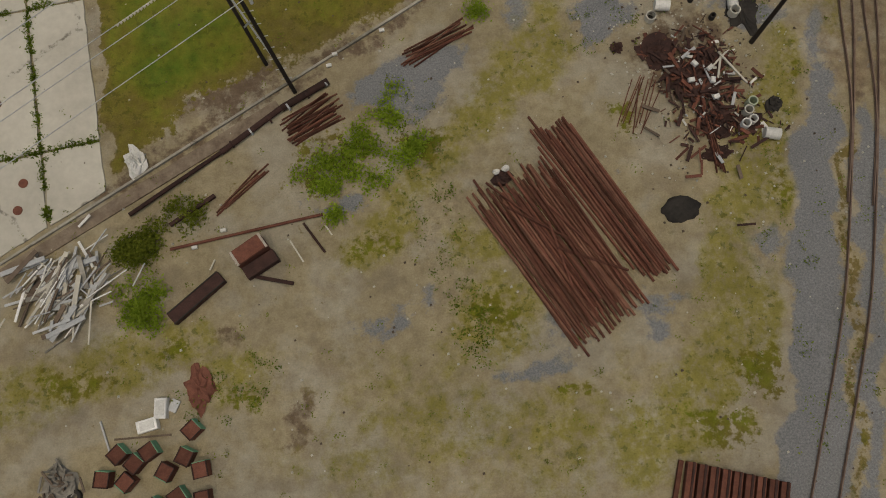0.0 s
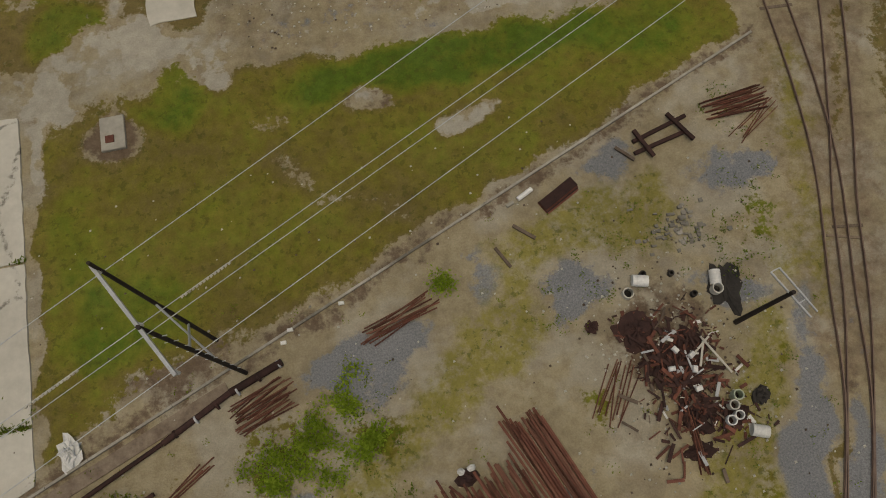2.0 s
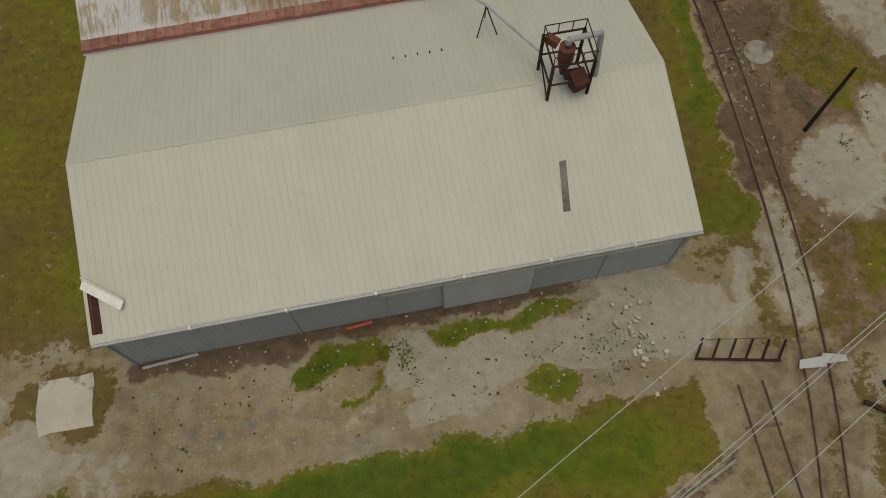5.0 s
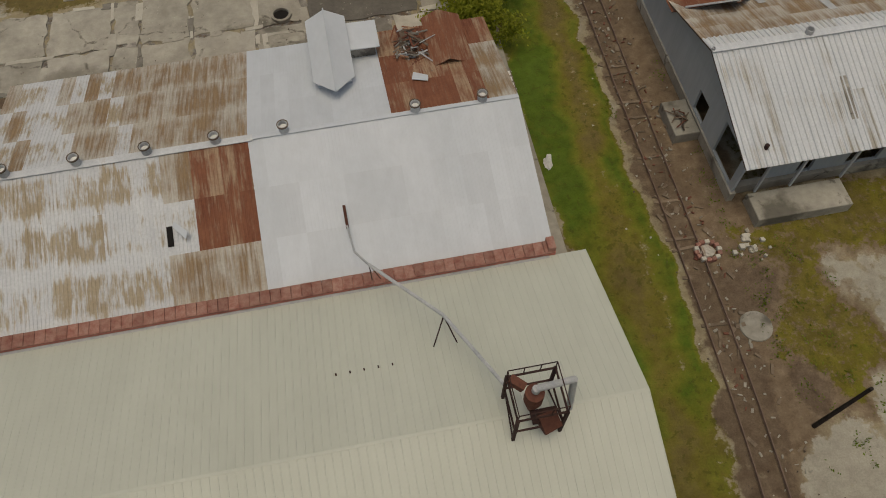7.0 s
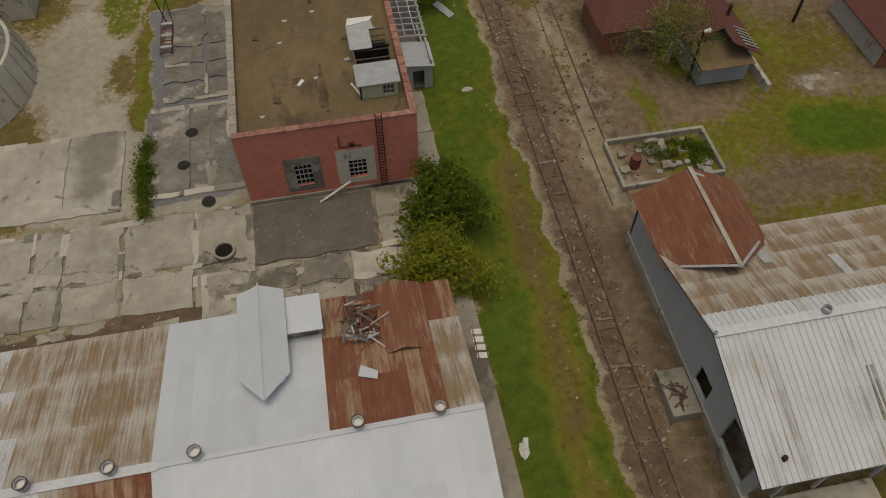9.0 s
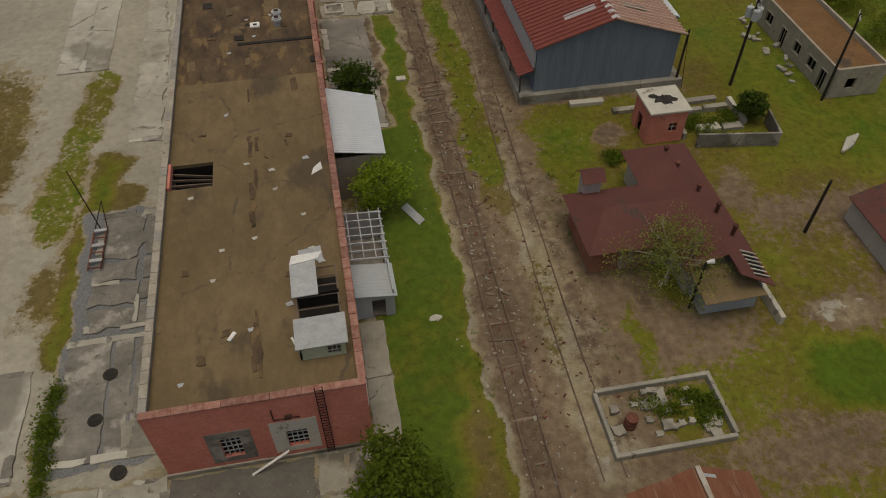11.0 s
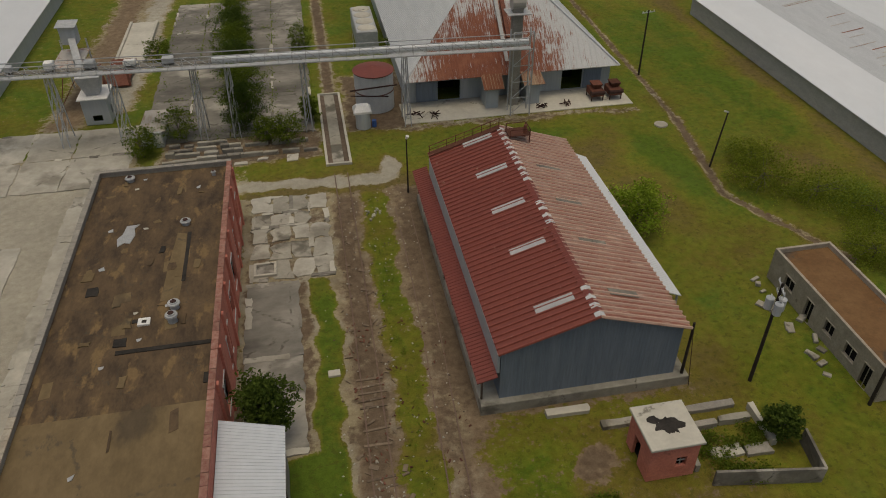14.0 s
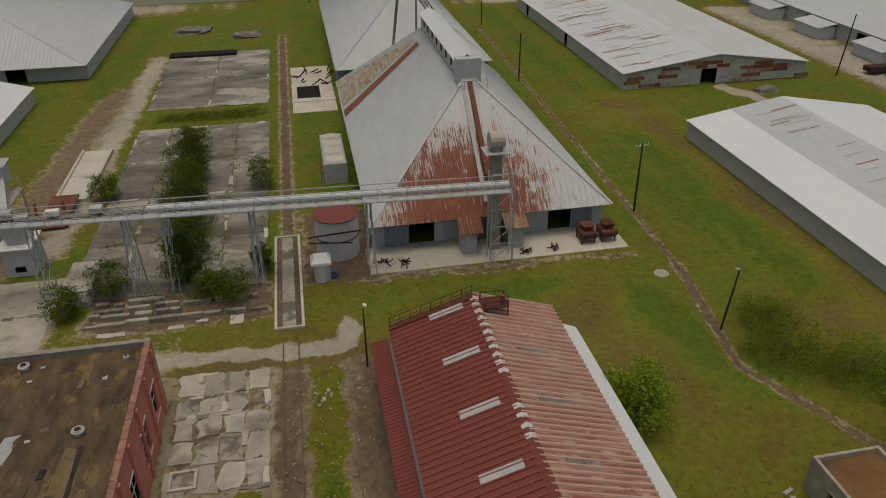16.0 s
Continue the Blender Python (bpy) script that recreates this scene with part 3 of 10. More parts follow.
# bare and grown-over patches along the road
lay("gravel", strip(-2.1, 46.4, 12.8, 46.8, 5.0, 1.4), 0.42)
lay("clay", strip(-2.1, 46.0, 12.8, 46.8, 6.3, 1.4), 0.27)
lay("sand", strip(13.8, 47.9, 25.3, 46.6, 3.3, 0.6), 0.95)
lay("sand", oval(31.0, 47.2, 1.7, 2.7, -12, 0.7), 0.9)
lay("sand", oval(15.9, 45.0, 2.8, 1.3, -12, 0.7), 0.85)
lay("sand", strip(-0.1, 47.1, 8.7, 47.4, 0.8, 0.9), 0.52)
lay("sand", strip(-2.3, 44.0, 10.2, 44.9, 0.7, 0.9), 0.56)
lay("green", strip(7.8, 48.7, 11.3, 49.1, 1.8, 0.6), 0.8)
lay("green", strip(12.5, 49.0, 11.9, 47.2, 0.8, 0.5), 0.75)
lay("green", strip(11.9, 47.2, 10.1, 46.5, 0.8, 0.5), 0.75)
lay("green", strip(16.5, 49.2, 24.0, 49.3, 1.2, 0.6), 0.8)
lay("green", oval(22.4, 44.5, 2.1, 1.2, -1, 0.8), 0.8)
lay("sand", oval(-13.2, 54.0, 1.9, 2.1, -33, 0.6), 0.8)
lay("sand", oval(-9.2, 46.7, 3.7, 1.4, -22, 0.6), 0.85)
lay("sand", oval(-4.3, 42.4, 1.1, 1.0, -12, 0.6), 0.8)
lay("sand", oval(-10.9, 50.2, 0.8, 2.0, -32, 0.7), 0.6)
lay("sand", oval(-16.2, 44.1, 0.9, 2.8, -12, 0.6), 0.8)
lay("sand", oval(-14.4, 46.1, 1.7, 1.2, -12, 0.7), 0.6)
lay("sand", oval(-4.9, 44.1, 1.5, 1.6, -12, 0.8), 0.55)
lay("green", oval(-7.4, 42.4, 1.8, 1.0, -12, 0.8), 0.7)
lay("green", oval(-15.4, 51.8, 1.4, 1.5, -12, 0.8), 0.85)
lay("soil", oval(-0.1, 50.3, 4.6, 0.8, -0, 0.8), 0.6)
lay("sand", oval(13.8, 45.0, 1.1, 0.8, -12, 0.5), 0.8)
lay("dry", area(-40, 51.5, -3.5, 100, 3), 0.85)
lay("soil", area(-14, 52, -4, 92, 3), 0.45)
lay("dry", area(-16, 52, -4, 90, 3), 0.75)
lay("green", area(-12, 54, -4, 88, 3), 0.45)
# east of the sheds
STRIP = area(32.0, 52, 39.3, 174, 1.2)
wipe(STRIP)
lay("green", STRIP, 0.88)
lay("dry", STRIP, 1.0)
lay("green", oval(34, 58, 2, 6), 0.95)
lay("green", strip(34.5, 70, 35.5, 112, 3, 2), 0.9)
lay("soil", strip(37.0, 84, 36.9, 104, 1.1, 1.6), 0.4)
lay("soil", strip(37.2, 56, 36.6, 82, 0.9, 1.4), 0.42)
lay("soil", strip(39.5, 45, 39.5, 130, 0.8), 0.5)
lay("soil", strip(40.4, 54, 40.8, 98, 3.0, 1.4), 0.85)
lay("soil", strip(39.5, 52, 39.7, 150, 0.9, 1.0), 0.8)
lay("soil", strip(32.2, 52, 32.2, 92, 0.9, 0.8), 0.7)
lay("clay", strip(41.7, 46, 41.9, 135, 4.6, 1.2), 0.85)
lay("soil", strip(40.7, 46, 40.7, 100, 3.4), 0.62)
lay("dry", area(34.5, 44, 60, 54, 2), 0.62)
EAST = area(42.6, 46, 120, 75, 2)
lay("green", EAST, 0.55)
lay("dry", EAST, 1.0)
lay("clay", EAST, 0.7)
lay("green", EAST, 0.5)
lay("dry", EAST, 0.9)
lay("soil", EAST, 0.27)
lay("soil", oval(45.5, 57.5, 1.5, 2), 0.7)
lay("clay", area(42, 73, 46, 98, 1.5), 0.9)
lay("soil", area(42, 73, 46, 98, 1.5), 0.35)
# patches beside the main track
lay("sand", oval(45.1, 54.9, 3.2, 3.6, 9, 0.6), 0.9)
lay("sand", oval(49.0, 58.4, 1.5, 2.7, -11, 0.6), 0.8)
lay("sand", oval(52.0, 66.4, 1.4, 3.1, -11, 0.7), 0.75)
lay("sand", strip(34.8, 47.0, 35.7, 50.5, 1.4, 0.6), 0.75)
lay("sand", strip(39.6, 54.0, 38.6, 46.6, 2.6, 0.8), 0.6)
lay("sand", oval(31.2, 47.8, 2.0, 1.8, -11, 0.6), 0.9)
lay("sand", oval(27.1, 48.6, 2.5, 1.0, 4, 0.6), 0.85)
lay("soil", oval(44.3, 60.7, 1.3, 2.1, -11, 0.8), 0.75)
lay("sand", oval(42.7, 65.5, 1.0, 1.2, -11, 0.6), 0.5)
lay("soil", strip(39.3, 60.4, 38.8, 55.8, 2.4, 0.8), 0.7)
lay("green", oval(36.7, 60.9, 1.1, 2.7, -11, 0.9), 0.95)
lay("soil", oval(43.0, 68.2, 2.4, 3.1, -11, 0.9), 0.6)
lay("sand", oval(50.1, 67.6, 1.4, 2.3, -11, 0.8), 0.6)
lay("green", strip(33.8, 106.8, 33.6, 97.4, 3.9, 1.2), 0.95)
lay("green", strip(34.4, 89.8, 34.2, 77.0, 4.9, 1.4), 0.95)
wipe(0.75 * np.clip(strip(35.9, 82.0, 35.2, 56, 1.6, 1.8), 0, 1), ("green",))
wipe(0.8 * np.clip(strip(37.3, 106.1, 36.6, 82, 1.8, 1.6), 0, 1), ("green",))
lay("green", oval(62.2, 102.1, 5.1, 4.1, -11, 1.0), 0.85)
lay("green", oval(51.3, 108.3, 5.8, 3.6, -11, 1.2), 0.66)
lay("soil", oval(58.2, 96.2, 5.2, 2.4, -11, 1.0), 0.6)
lay("soil", oval(43.6, 102.6, 2.2, 3.7, -11, 1.0), 0.6)
lay("sand", oval(66.1, 106.7, 3.4, 1.9, -11, 1.0), 0.6)
lay("clay", oval(48.8, 101.6, 3.6, 5.1, -11, 1.0), 0.5)
# yard and street west of the flat-roofed block
STREET = area(-14, 90, 17, 186, 2)
wipe(STREET)
lay("sand", STREET, 0.9)
lay("dry", oval(-4, 110, 6, 9), 0.8)
lay("dry", oval(6.4, 121, 1.8, 3.6, -10, 1.2), 0.72)
lay("dry", oval(5.4, 131, 1.5, 4, 0, 1.2), 0.66)
lay("green", strip(6, 128, 8, 150, 4), 0.62)
lay("dry", strip(12, 108, 12.5, 131, 3), 0.78)
lay("green", strip(9, 103, 9.6, 112, 1.3), 0.9)
lay("dry", oval(-2, 140, 5, 14), 0.66)
lay("green", strip(8.5, 115, 10.5, 136, 2.4, 1.4), 0.75)
lay("dry", strip(8.5, 115, 10.5, 136, 3.4, 1.4), 0.9)
lay("soil", area(-14, 90.0, 30, 95.0, 0.8), 0.9)
lay("gravel", area(-12, 95, 30, 103.6, 0.8), 0.85)
lay("soil", area(-12, 95, 30, 103.6, 0.8), 0.36)
lay("gravel", area(9, 105, 17.2, 129.5, 0.6), 0.85)
# east of the block
lay("green", strip(35.8, 106, 36, 136, 3.4, 1), 0.95)
lay("green", strip(37.4, 128, 38, 157, 3.2, 0.9), 0.85)
lay("dry", strip(37.4, 128, 38, 157, 3.2, 0.9), 0.9)
lay("green", strip(38.4, 157, 38.8, 171, 1.2, 0.9), 0.8)
MIDDLE = area(39.6, 98, 49, 172, 1.2)
wipe(MIDDLE, ("green", "dry"))
lay("clay", area(39.4, 96, 51.5, 174, 1.4), 0.46)
lay("soil", MIDDLE, 0.22)
for x, y, rx, ry in ((44.6, 103, 1.2, 4), (48.6, 108, 1.0, 5), (43.4, 120, 0.8, 4), (47.8, 122, 1.2, 3), (45.2, 116, 0.8, 2)):
    lay("dry", oval(x, y, rx, ry, 0, 1.6), 0.62)
lay("soil", strip(41, 100, 41.3, 172, 2.6, 1.6), 0.72)
lay("soil", strip(46.6, 100, 48.0, 172, 2.2, 1.5), 0.62)
lay("sand", strip(45, 98, 44.2, 132, 3, 3), 0.44)
lay("sand", strip(45, 104, 44.4, 118, 1.6, 3), 0.3)
lay("green", strip(44.2, 128, 44.6, 170, 3.4, 1), 0.72)
lay("dry", strip(44, 124, 44.4, 172, 3.6, 1.4), 0.74)
lay("soil", strip(48.7, 134, 49.1, 172, 2.4, 1.2), 0.85)
lay("soil", strip(46.8, 134, 47.4, 172, 1.6, 1.4), 0.6)
lay("dry", oval(44.6, 112, 1.6, 7), 0.5)
SLABS = area(30.6, 136, 36.6, 157, 0.8)
wipe(SLABS)
lay("soil", SLABS, 0.6)
SLABS = area(30.6, 157, 39.8, 173.4, 0.8)
wipe(SLABS)
lay("soil", SLABS, 0.45)
PLOT = area(49.5, 91, 82, 138, 3)
wipe(PLOT, ("soil", "sand"))
lay("clay", area(48, 88, 84, 140, 3), 0.8)
lay("dry", PLOT, 0.68)
lay("green", PLOT, 0.45)
lay("green", oval(66, 102.0, 6.5, 3.4, 0, 0.8), 1.0)
lay("dry", oval(66, 102.0, 6.5, 3.4, 0, 0.8), 0.9)
lay("green", oval(53, 134, 5, 4), 0.7)
lay("sand", oval(67, 108, 3, 2), 0.5)
lay("green", oval(52, 104, 2.5, 5), 0.5)
lay("green", oval(65.5, 117, 2, 5, 10, 1.4), 0.6)
lay("green", oval(52, 128, 3.5, 6), 0.7)
lay("soil", oval(68, 122, 5, 3.4), 0.5)
lay("soil", oval(51, 113, 2.6, 7), 0.5)
BARE = ("green", "dry")
wipe(0.45 * np.clip(oval(54, 107.5, 6, 2.6, 10, 1.2), 0, 1), BARE)
wipe(0.4 * np.clip(oval(48.4, 112, 1.6, 7, 0, 1.2), 0, 1), BARE)
wipe(0.4 * np.clip(oval(59, 97.5, 7, 2.6, 0, 1.2), 0, 1), BARE)
wipe(0.4 * np.clip(oval(74, 107, 4, 6, 0, 1.2), 0, 1), BARE)
wipe(0.3 * np.clip(oval(70, 119, 5, 3, 20, 1.2), 0, 1), BARE)
lay("green", oval(72, 101, 3, 7, 15, 1.2), 0.75)
lay("green", oval(50.6, 108, 1.4, 5, 0, 1.4), 0.7)
lay("sand", oval(73.5, 124.5, 1.3, 5, -15), 0.62)
lay("sand", oval(78.5, 141.5, 2.4, 3), 0.55)
lay("soil", oval(56.4, 131.6, 1.5, 1.1), 0.6)
lay("soil", oval(75, 116, 3, 5), 0.5)
# north and east fields
lay("dry", area(66, 120, 400, 430, 8), 1.0)
lay("green", area(66, 120, 400, 430, 12), 0.7)
lay("green", strip(98, 130, 96, 330, 9, 6), 0.9)
lay("green", oval(76, 163, 5, 16, 5), 0.82)
wipe(0.6 * np.clip(oval(74, 168, 4, 13, 8, 1.2), 0, 1), ("green",))
lay("green", oval(80.5, 172, 3.5, 13, 8, 1.0), 0.95)
lay("green", oval(64, 181, 12, 3, 0, 1.2), 0.85)
lay("green", oval(92, 205, 5, 45, 3, 1.2), 0.85)
wipe(0.7 * np.clip(strip(103.4, 150, 103.4, 225, 2.4, 2), 0, 1), ("green",))
wipe(0.6 * np.clip(oval(100, 232, 7, 9, 0, 1.2), 0, 1), ("green",))
wipe(0.6 * np.clip(oval(96, 168, 6, 4, 0, 1.2), 0, 1), ("green",))
lay("dry", area(30, 172, 68, 187, 2), 1.0)
lay("green", area(43, 177, 80, 186, 4), 0.6)
lay("sand", strip(29, 175.2, 47, 174.6, 2.4, 1.2), 0.95)
lay("sand", oval(47.4, 176.8, 1.4, 2.6), 0.9)
lay("soil", strip(50, 186, 82, 185.5, 1.8, 1.4), 0.55)
lay("soil", area(43, 186, 52, 204, 1.5), 0.7)
lay("soil", area(20, 180.6, 40, 187.8, 1.2), 0.62)
lay("green", area(43.5, 205, 51.5, 330, 1.2), 0.85)
lay("soil", straight(41.5, 198, 41.5, 300, 1.6, 1), 0.75)
lay("green", area(-6, 205, 17, 262, 3), 0.55)
lay("sand", strip(13, 200, 15, 285, 4, 2), 0.72)
lay("clay", strip(7, 196, 10, 262, 5, 3), 0.62)
lay("green", strip(6, 262, 12, 320, 7, 2), 0.85)
lay("soil", straight(90, 300, 86, 182, 0.9, 0.9), 0.8)
lay("soil", straight(86, 182, 83.3, 164, 1.2, 1.2), 0.8)
lay("soil", straight(83.3, 164, 90, 150, 1.2, 1.2), 0.8)
lay("sand", strip(-40, 338, 140, 326, 5, 2), 0.9)
lay("sand", strip(124, 241, 134, 218, 3.5, 1.5), 0.9)
lay("sand", strip(160, 300, 160, 200, 14, 4), 0.8)


def ground_material():
    m, n, l, b = nodes_of("ground_cover")
    wide, fine, grit = noise_at(n, l, 0.12, 8), noise_at(n, l, 1.4, 7, (1, 1, 1), 0.65, 3), noise_at(n, l, 9.0, 4, (1, 1, 1), 0.75, 9)
    clump = noise_at(n, l, 0.8, 10, (1, 1, 1), 0.7, 17)
    edge = noise_at(n, l, 1.1, 9, (1, 1, 1), 0.62, 53)
    rag = calc(n, l, "ADD", calc(n, l, "MULTIPLY", clump, 0.45), calc(n, l, "MULTIPLY", noise_at(n, l, 2.6, 6, (1, 1, 1), 0.6, 29), 0.55))

    def weight(name):
        a = n.new("ShaderNodeAttribute")
        a.attribute_name = name
        return a.outputs["Fac"]

    def has(name, lo, hi, swing, by):
        return step(n, l, calc(n, l, "ADD", weight(name), calc(n, l, "MULTIPLY", calc(n, l, "SUBTRACT", by, 0.5), swing)), lo, hi)

    col = ramp(n, l, fine, [(0.25, (0.225, 0.188, 0.115)), (0.5, (0.305, 0.26, 0.165)), (0.8, (0.385, 0.335, 0.222))])
    drift = noise_at(n, l, 0.28, 7, (1, 1, 1), 0.6, 41)
    col = mix(n, l, step(n, l, drift, 0.44, 0.62), col, ramp(n, l, fine, [(0.25, (0.285, 0.255, 0.188)), (0.75, (0.385, 0.352, 0.272))]))
    worn = noise_at(n, l, 0.45, 6, (1, 1, 1), 0.55, 67)
    col = mix(n, l, calc(n, l, "MULTIPLY", step(n, l, worn, 0.5, 0.68), 0.5), col, (0.20, 0.165, 0.115))
    col = mix(n, l, has("clay", 0.18, 0.55, 1.0, clump), col, ramp(n, l, fine, [(0.25, (0.135, 0.095, 0.06)), (0.55, (0.215, 0.16, 0.105)), (0.8, (0.31, 0.245, 0.17))]))
    col = mix(n, l, has("sand", 0.45, 0.6, 1.6, edge), col, ramp(n, l, fine, [(0.25, (0.305, 0.282, 0.225)), (0.7, (0.425, 0.40, 0.33))]))
    col = mix(n, l, has("gravel", 0.42, 0.66, 1.5, clump), col, ramp(n, l, grit, [(0.3, (0.155, 0.16, 0.163)), (0.7, (0.245, 0.252, 0.258))]))
    col = mix(n, l, has("soil", 0.34, 0.6, 1.5, clump), col, ramp(n, l, fine, [(0.25, (0.10, 0.07, 0.047)), (0.75, (0.205, 0.155, 0.105))]))
    moss = calc(n, l, "MULTIPLY", has("moss", 0.2, 0.75, 1.5, clump), calc(n, l, "MULTIPLY", step(n, l, rag, 0.32, 0.56), 0.9))
    col = mix(n, l, moss, col, ramp(n, l, fine, [(0.25, (0.175, 0.160, 0.032)), (0.75, (0.270, 0.240, 0.060))]))
    top = calc(n, l, "MAXIMUM", weight("dry"), weight("green"))
    grass = step(n, l, calc(n, l, "ADD", top, calc(n, l, "MULTIPLY", calc(n, l, "SUBTRACT", rag, 0.5), 1.7)), 0.46, 0.62)
    hue = calc(n, l, "ADD", weight("green"), calc(n, l, "ADD", calc(n, l, "MULTIPLY", calc(n, l, "SUBTRACT", wide, 0.5), 1.45), calc(n, l, "MULTIPLY", calc(n, l, "SUBTRACT", clump, 0.5), 0.9)))
    turf = ramp(n, l, hue, [(0.1, (0.158, 0.122, 0.042)), (0.42, (0.158, 0.136, 0.022)), (0.66, (0.142, 0.154, 0.015)), (0.95, (0.073, 0.124, 0.008))])
    turf = mix(n, l, 1.0, turf, ramp(n, l, fine, [(0.25, (0.74, 0.74, 0.74)), (0.75, (1.24, 1.24, 1.24))]), "MULTIPLY")
    col = mix(n, l, calc(n, l, "MULTIPLY", grass, 0.95), col, turf)
    tuft = calc(n, l, "MULTIPLY", step(n, l, noise_at(n, l, 2.0, 5, (1, 1, 1), 0.65, 23), 0.57, 0.62), calc(n, l, "MAXIMUM", has("moss", 0.3, 0.7, 1.2, clump), has("dry", 0.3, 0.7, 1.2, clump)))
    col = mix(n, l, calc(n, l, "MULTIPLY", tuft, 0.55), col, (0.075, 0.085, 0.016))
    col = mix(n, l, 0.7, col, ramp(n, l, grit, [(0.2, (0.68, 0.68, 0.68)), (0.8, (1.24, 1.24, 1.24))]), "MULTIPLY")
    col = mix(n, l, 0.6, col, ramp(n, l, wide, [(0.3, (0.74, 0.74, 0.74)), (0.7, (1.24, 1.24, 1.24))]), "MULTIPLY")
    l.new(col, b.inputs["Base Color"])
    b.inputs["Roughness"].default_value, b.inputs["Specular IOR Level"].default_value = 0.95, 0.12
    bumped(n, l, b, calc(n, l, "ADD", fine, grit), 0.6, 0.12)
    return m


def build_ground():
    PX, PY = PX0, PY0
    nx, ny = len(GX), len(GY)
    uneven = 0.05 * np.sin(PX * 0.31 + 1.3 * np.sin(PY * 0.17)) * np.sin(PY * 0.27 + np.sin(PX * 0.21)) - 0.05
    ditch = np.maximum(strip(90, 300, 86, 182, 0.8, 1.5), np.maximum(strip(86, 182, 83.3, 164, 1.0, 1.5), strip(83.3, 164, 90, 150, 1.0, 1.5)))
    z = uneven - 0.45 * np.clip(ditch, 0, 1)
    i = np.arange((nx - 1) * (ny - 1))
    a = i // (nx - 1) * nx + i % (nx - 1)
    faces = np.stack([a, a + 1, a + nx + 1, a + nx], 1)
    me = bpy.data.meshes.new("ground")
    me.from_pydata(np.stack([PX, PY, z], 1).tolist(), [], faces.tolist())
    for k, w in COVER.items():
        me.attributes.new(k, "FLOAT", "POINT").data.foreach_set("value", w.astype(np.float32))
    me.polygons.foreach_set("use_smooth", [True] * len(me.polygons))
    me.materials.append(ground_material())
    tagged(new("ground", me), "yard ground of dirt, gravel, dry grass and lawn", "ground", kind="structure")


build_ground()


# ---- buildings ----
def wall_run(axis, at, a0, a1, z0, z1, thick, openings=()):
    """A straight wall along x or y with openings (from, to, sill, head) through it, in one skin. Its outer face is at `at`, its thickness signed."""
    aa = sorted({a0, a1, *(v for o in openings for v in o[:2])})
    zz = sorted({z0, z1, *(min(max(v, z0), z1) for o in openings for v in o[2:])})
    solid = lambda i, j: 0 <= i < len(aa) - 1 and 0 <= j < len(zz) - 1 and not any(
        o[0] < (aa[i] + aa[i + 1]) / 2 < o[1] and o[2] < (zz[j] + zz[j + 1]) / 2 < o[3] for o in openings)
    index, verts, faces = {}, [], []

    def corner(i, j, k):
        if (i, j, k) not in index:
            u = at + thick * k
            index[i, j, k] = len(verts)
            verts.append((aa[i], u, zz[j]) if axis == "x" else (u, aa[i], zz[j]))
        return index[i, j, k]

    for i in range(len(aa) - 1):
        for j in range(len(zz) - 1):
            if not solid(i, j):
                continue
            for k in (0, 1):
                faces.append(tuple(corner(*q, k) for q in ((i, j), (i + 1, j), (i + 1, j + 1), (i, j + 1))))
            for (di, dj), (p, q) in (((0, -1), ((i, j), (i + 1, j))), ((0, 1), ((i, j + 1), (i + 1, j + 1))), ((-1, 0), ((i, j), (i, j + 1))), ((1, 0), ((i + 1, j), (i + 1, j + 1)))):
                if not solid(i + di, j + dj):
                    faces.append((corner(*p, 0), corner(*q, 0), corner(*q, 1), corner(*p, 1)))
    return Shape().add(verts, faces)


def gable(axis, at, a0, a1, z0, z1, thick):
    """The triangle over an end wall."""
    mid, s = (a0 + a1) / 2, Shape()
    tri = [(a0, z0), (a1, z0), (mid, z1)]
    if axis == "y":
        return s.hexa([(at, a, z) for a, z in tri], [(at + thick, a, z) for a, z in tri])
    return s.hexa([(a, at, z) for a, z in tri], [(a, at + thick, z) for a, z in tri])


def wall_ribs(axis, at, out, a0, a1, z0, z1, pitch=0.3, openings=()):
    s = Shape()
    n = int((a1 - a0) / pitch)
    for i in range(n + 1):
        a = a0 + (a1 - a0) * i / n
        spans = [(z0, z1)]
        for p, q, lo, hi in openings:
            if p - 0.05 < a < q + 0.05:
                spans = [(z0, lo), (hi, z1)]
        for lo, hi in spans:
            if hi - lo > 0.05:
                u0, u1 = sorted((at, at + out * 0.014))
                s.box(a - 0.04, u0, lo, a + 0.04, u1, hi) if axis == "x" else s.box(u0, a - 0.04, lo, u1, a + 0.04, hi)
    return s


def roof_plate(a, b, c, d, pitch, thick=0.12, w=0.06, h=0.016):
    """A roof slope; its raised seams are a part of their own."""
    s = Shape().slab(a, b, c, d, thick)
    if pitch:
        s.ribbing = Shape().ribs(a, b, c, d, pitch, w, h)
    return s


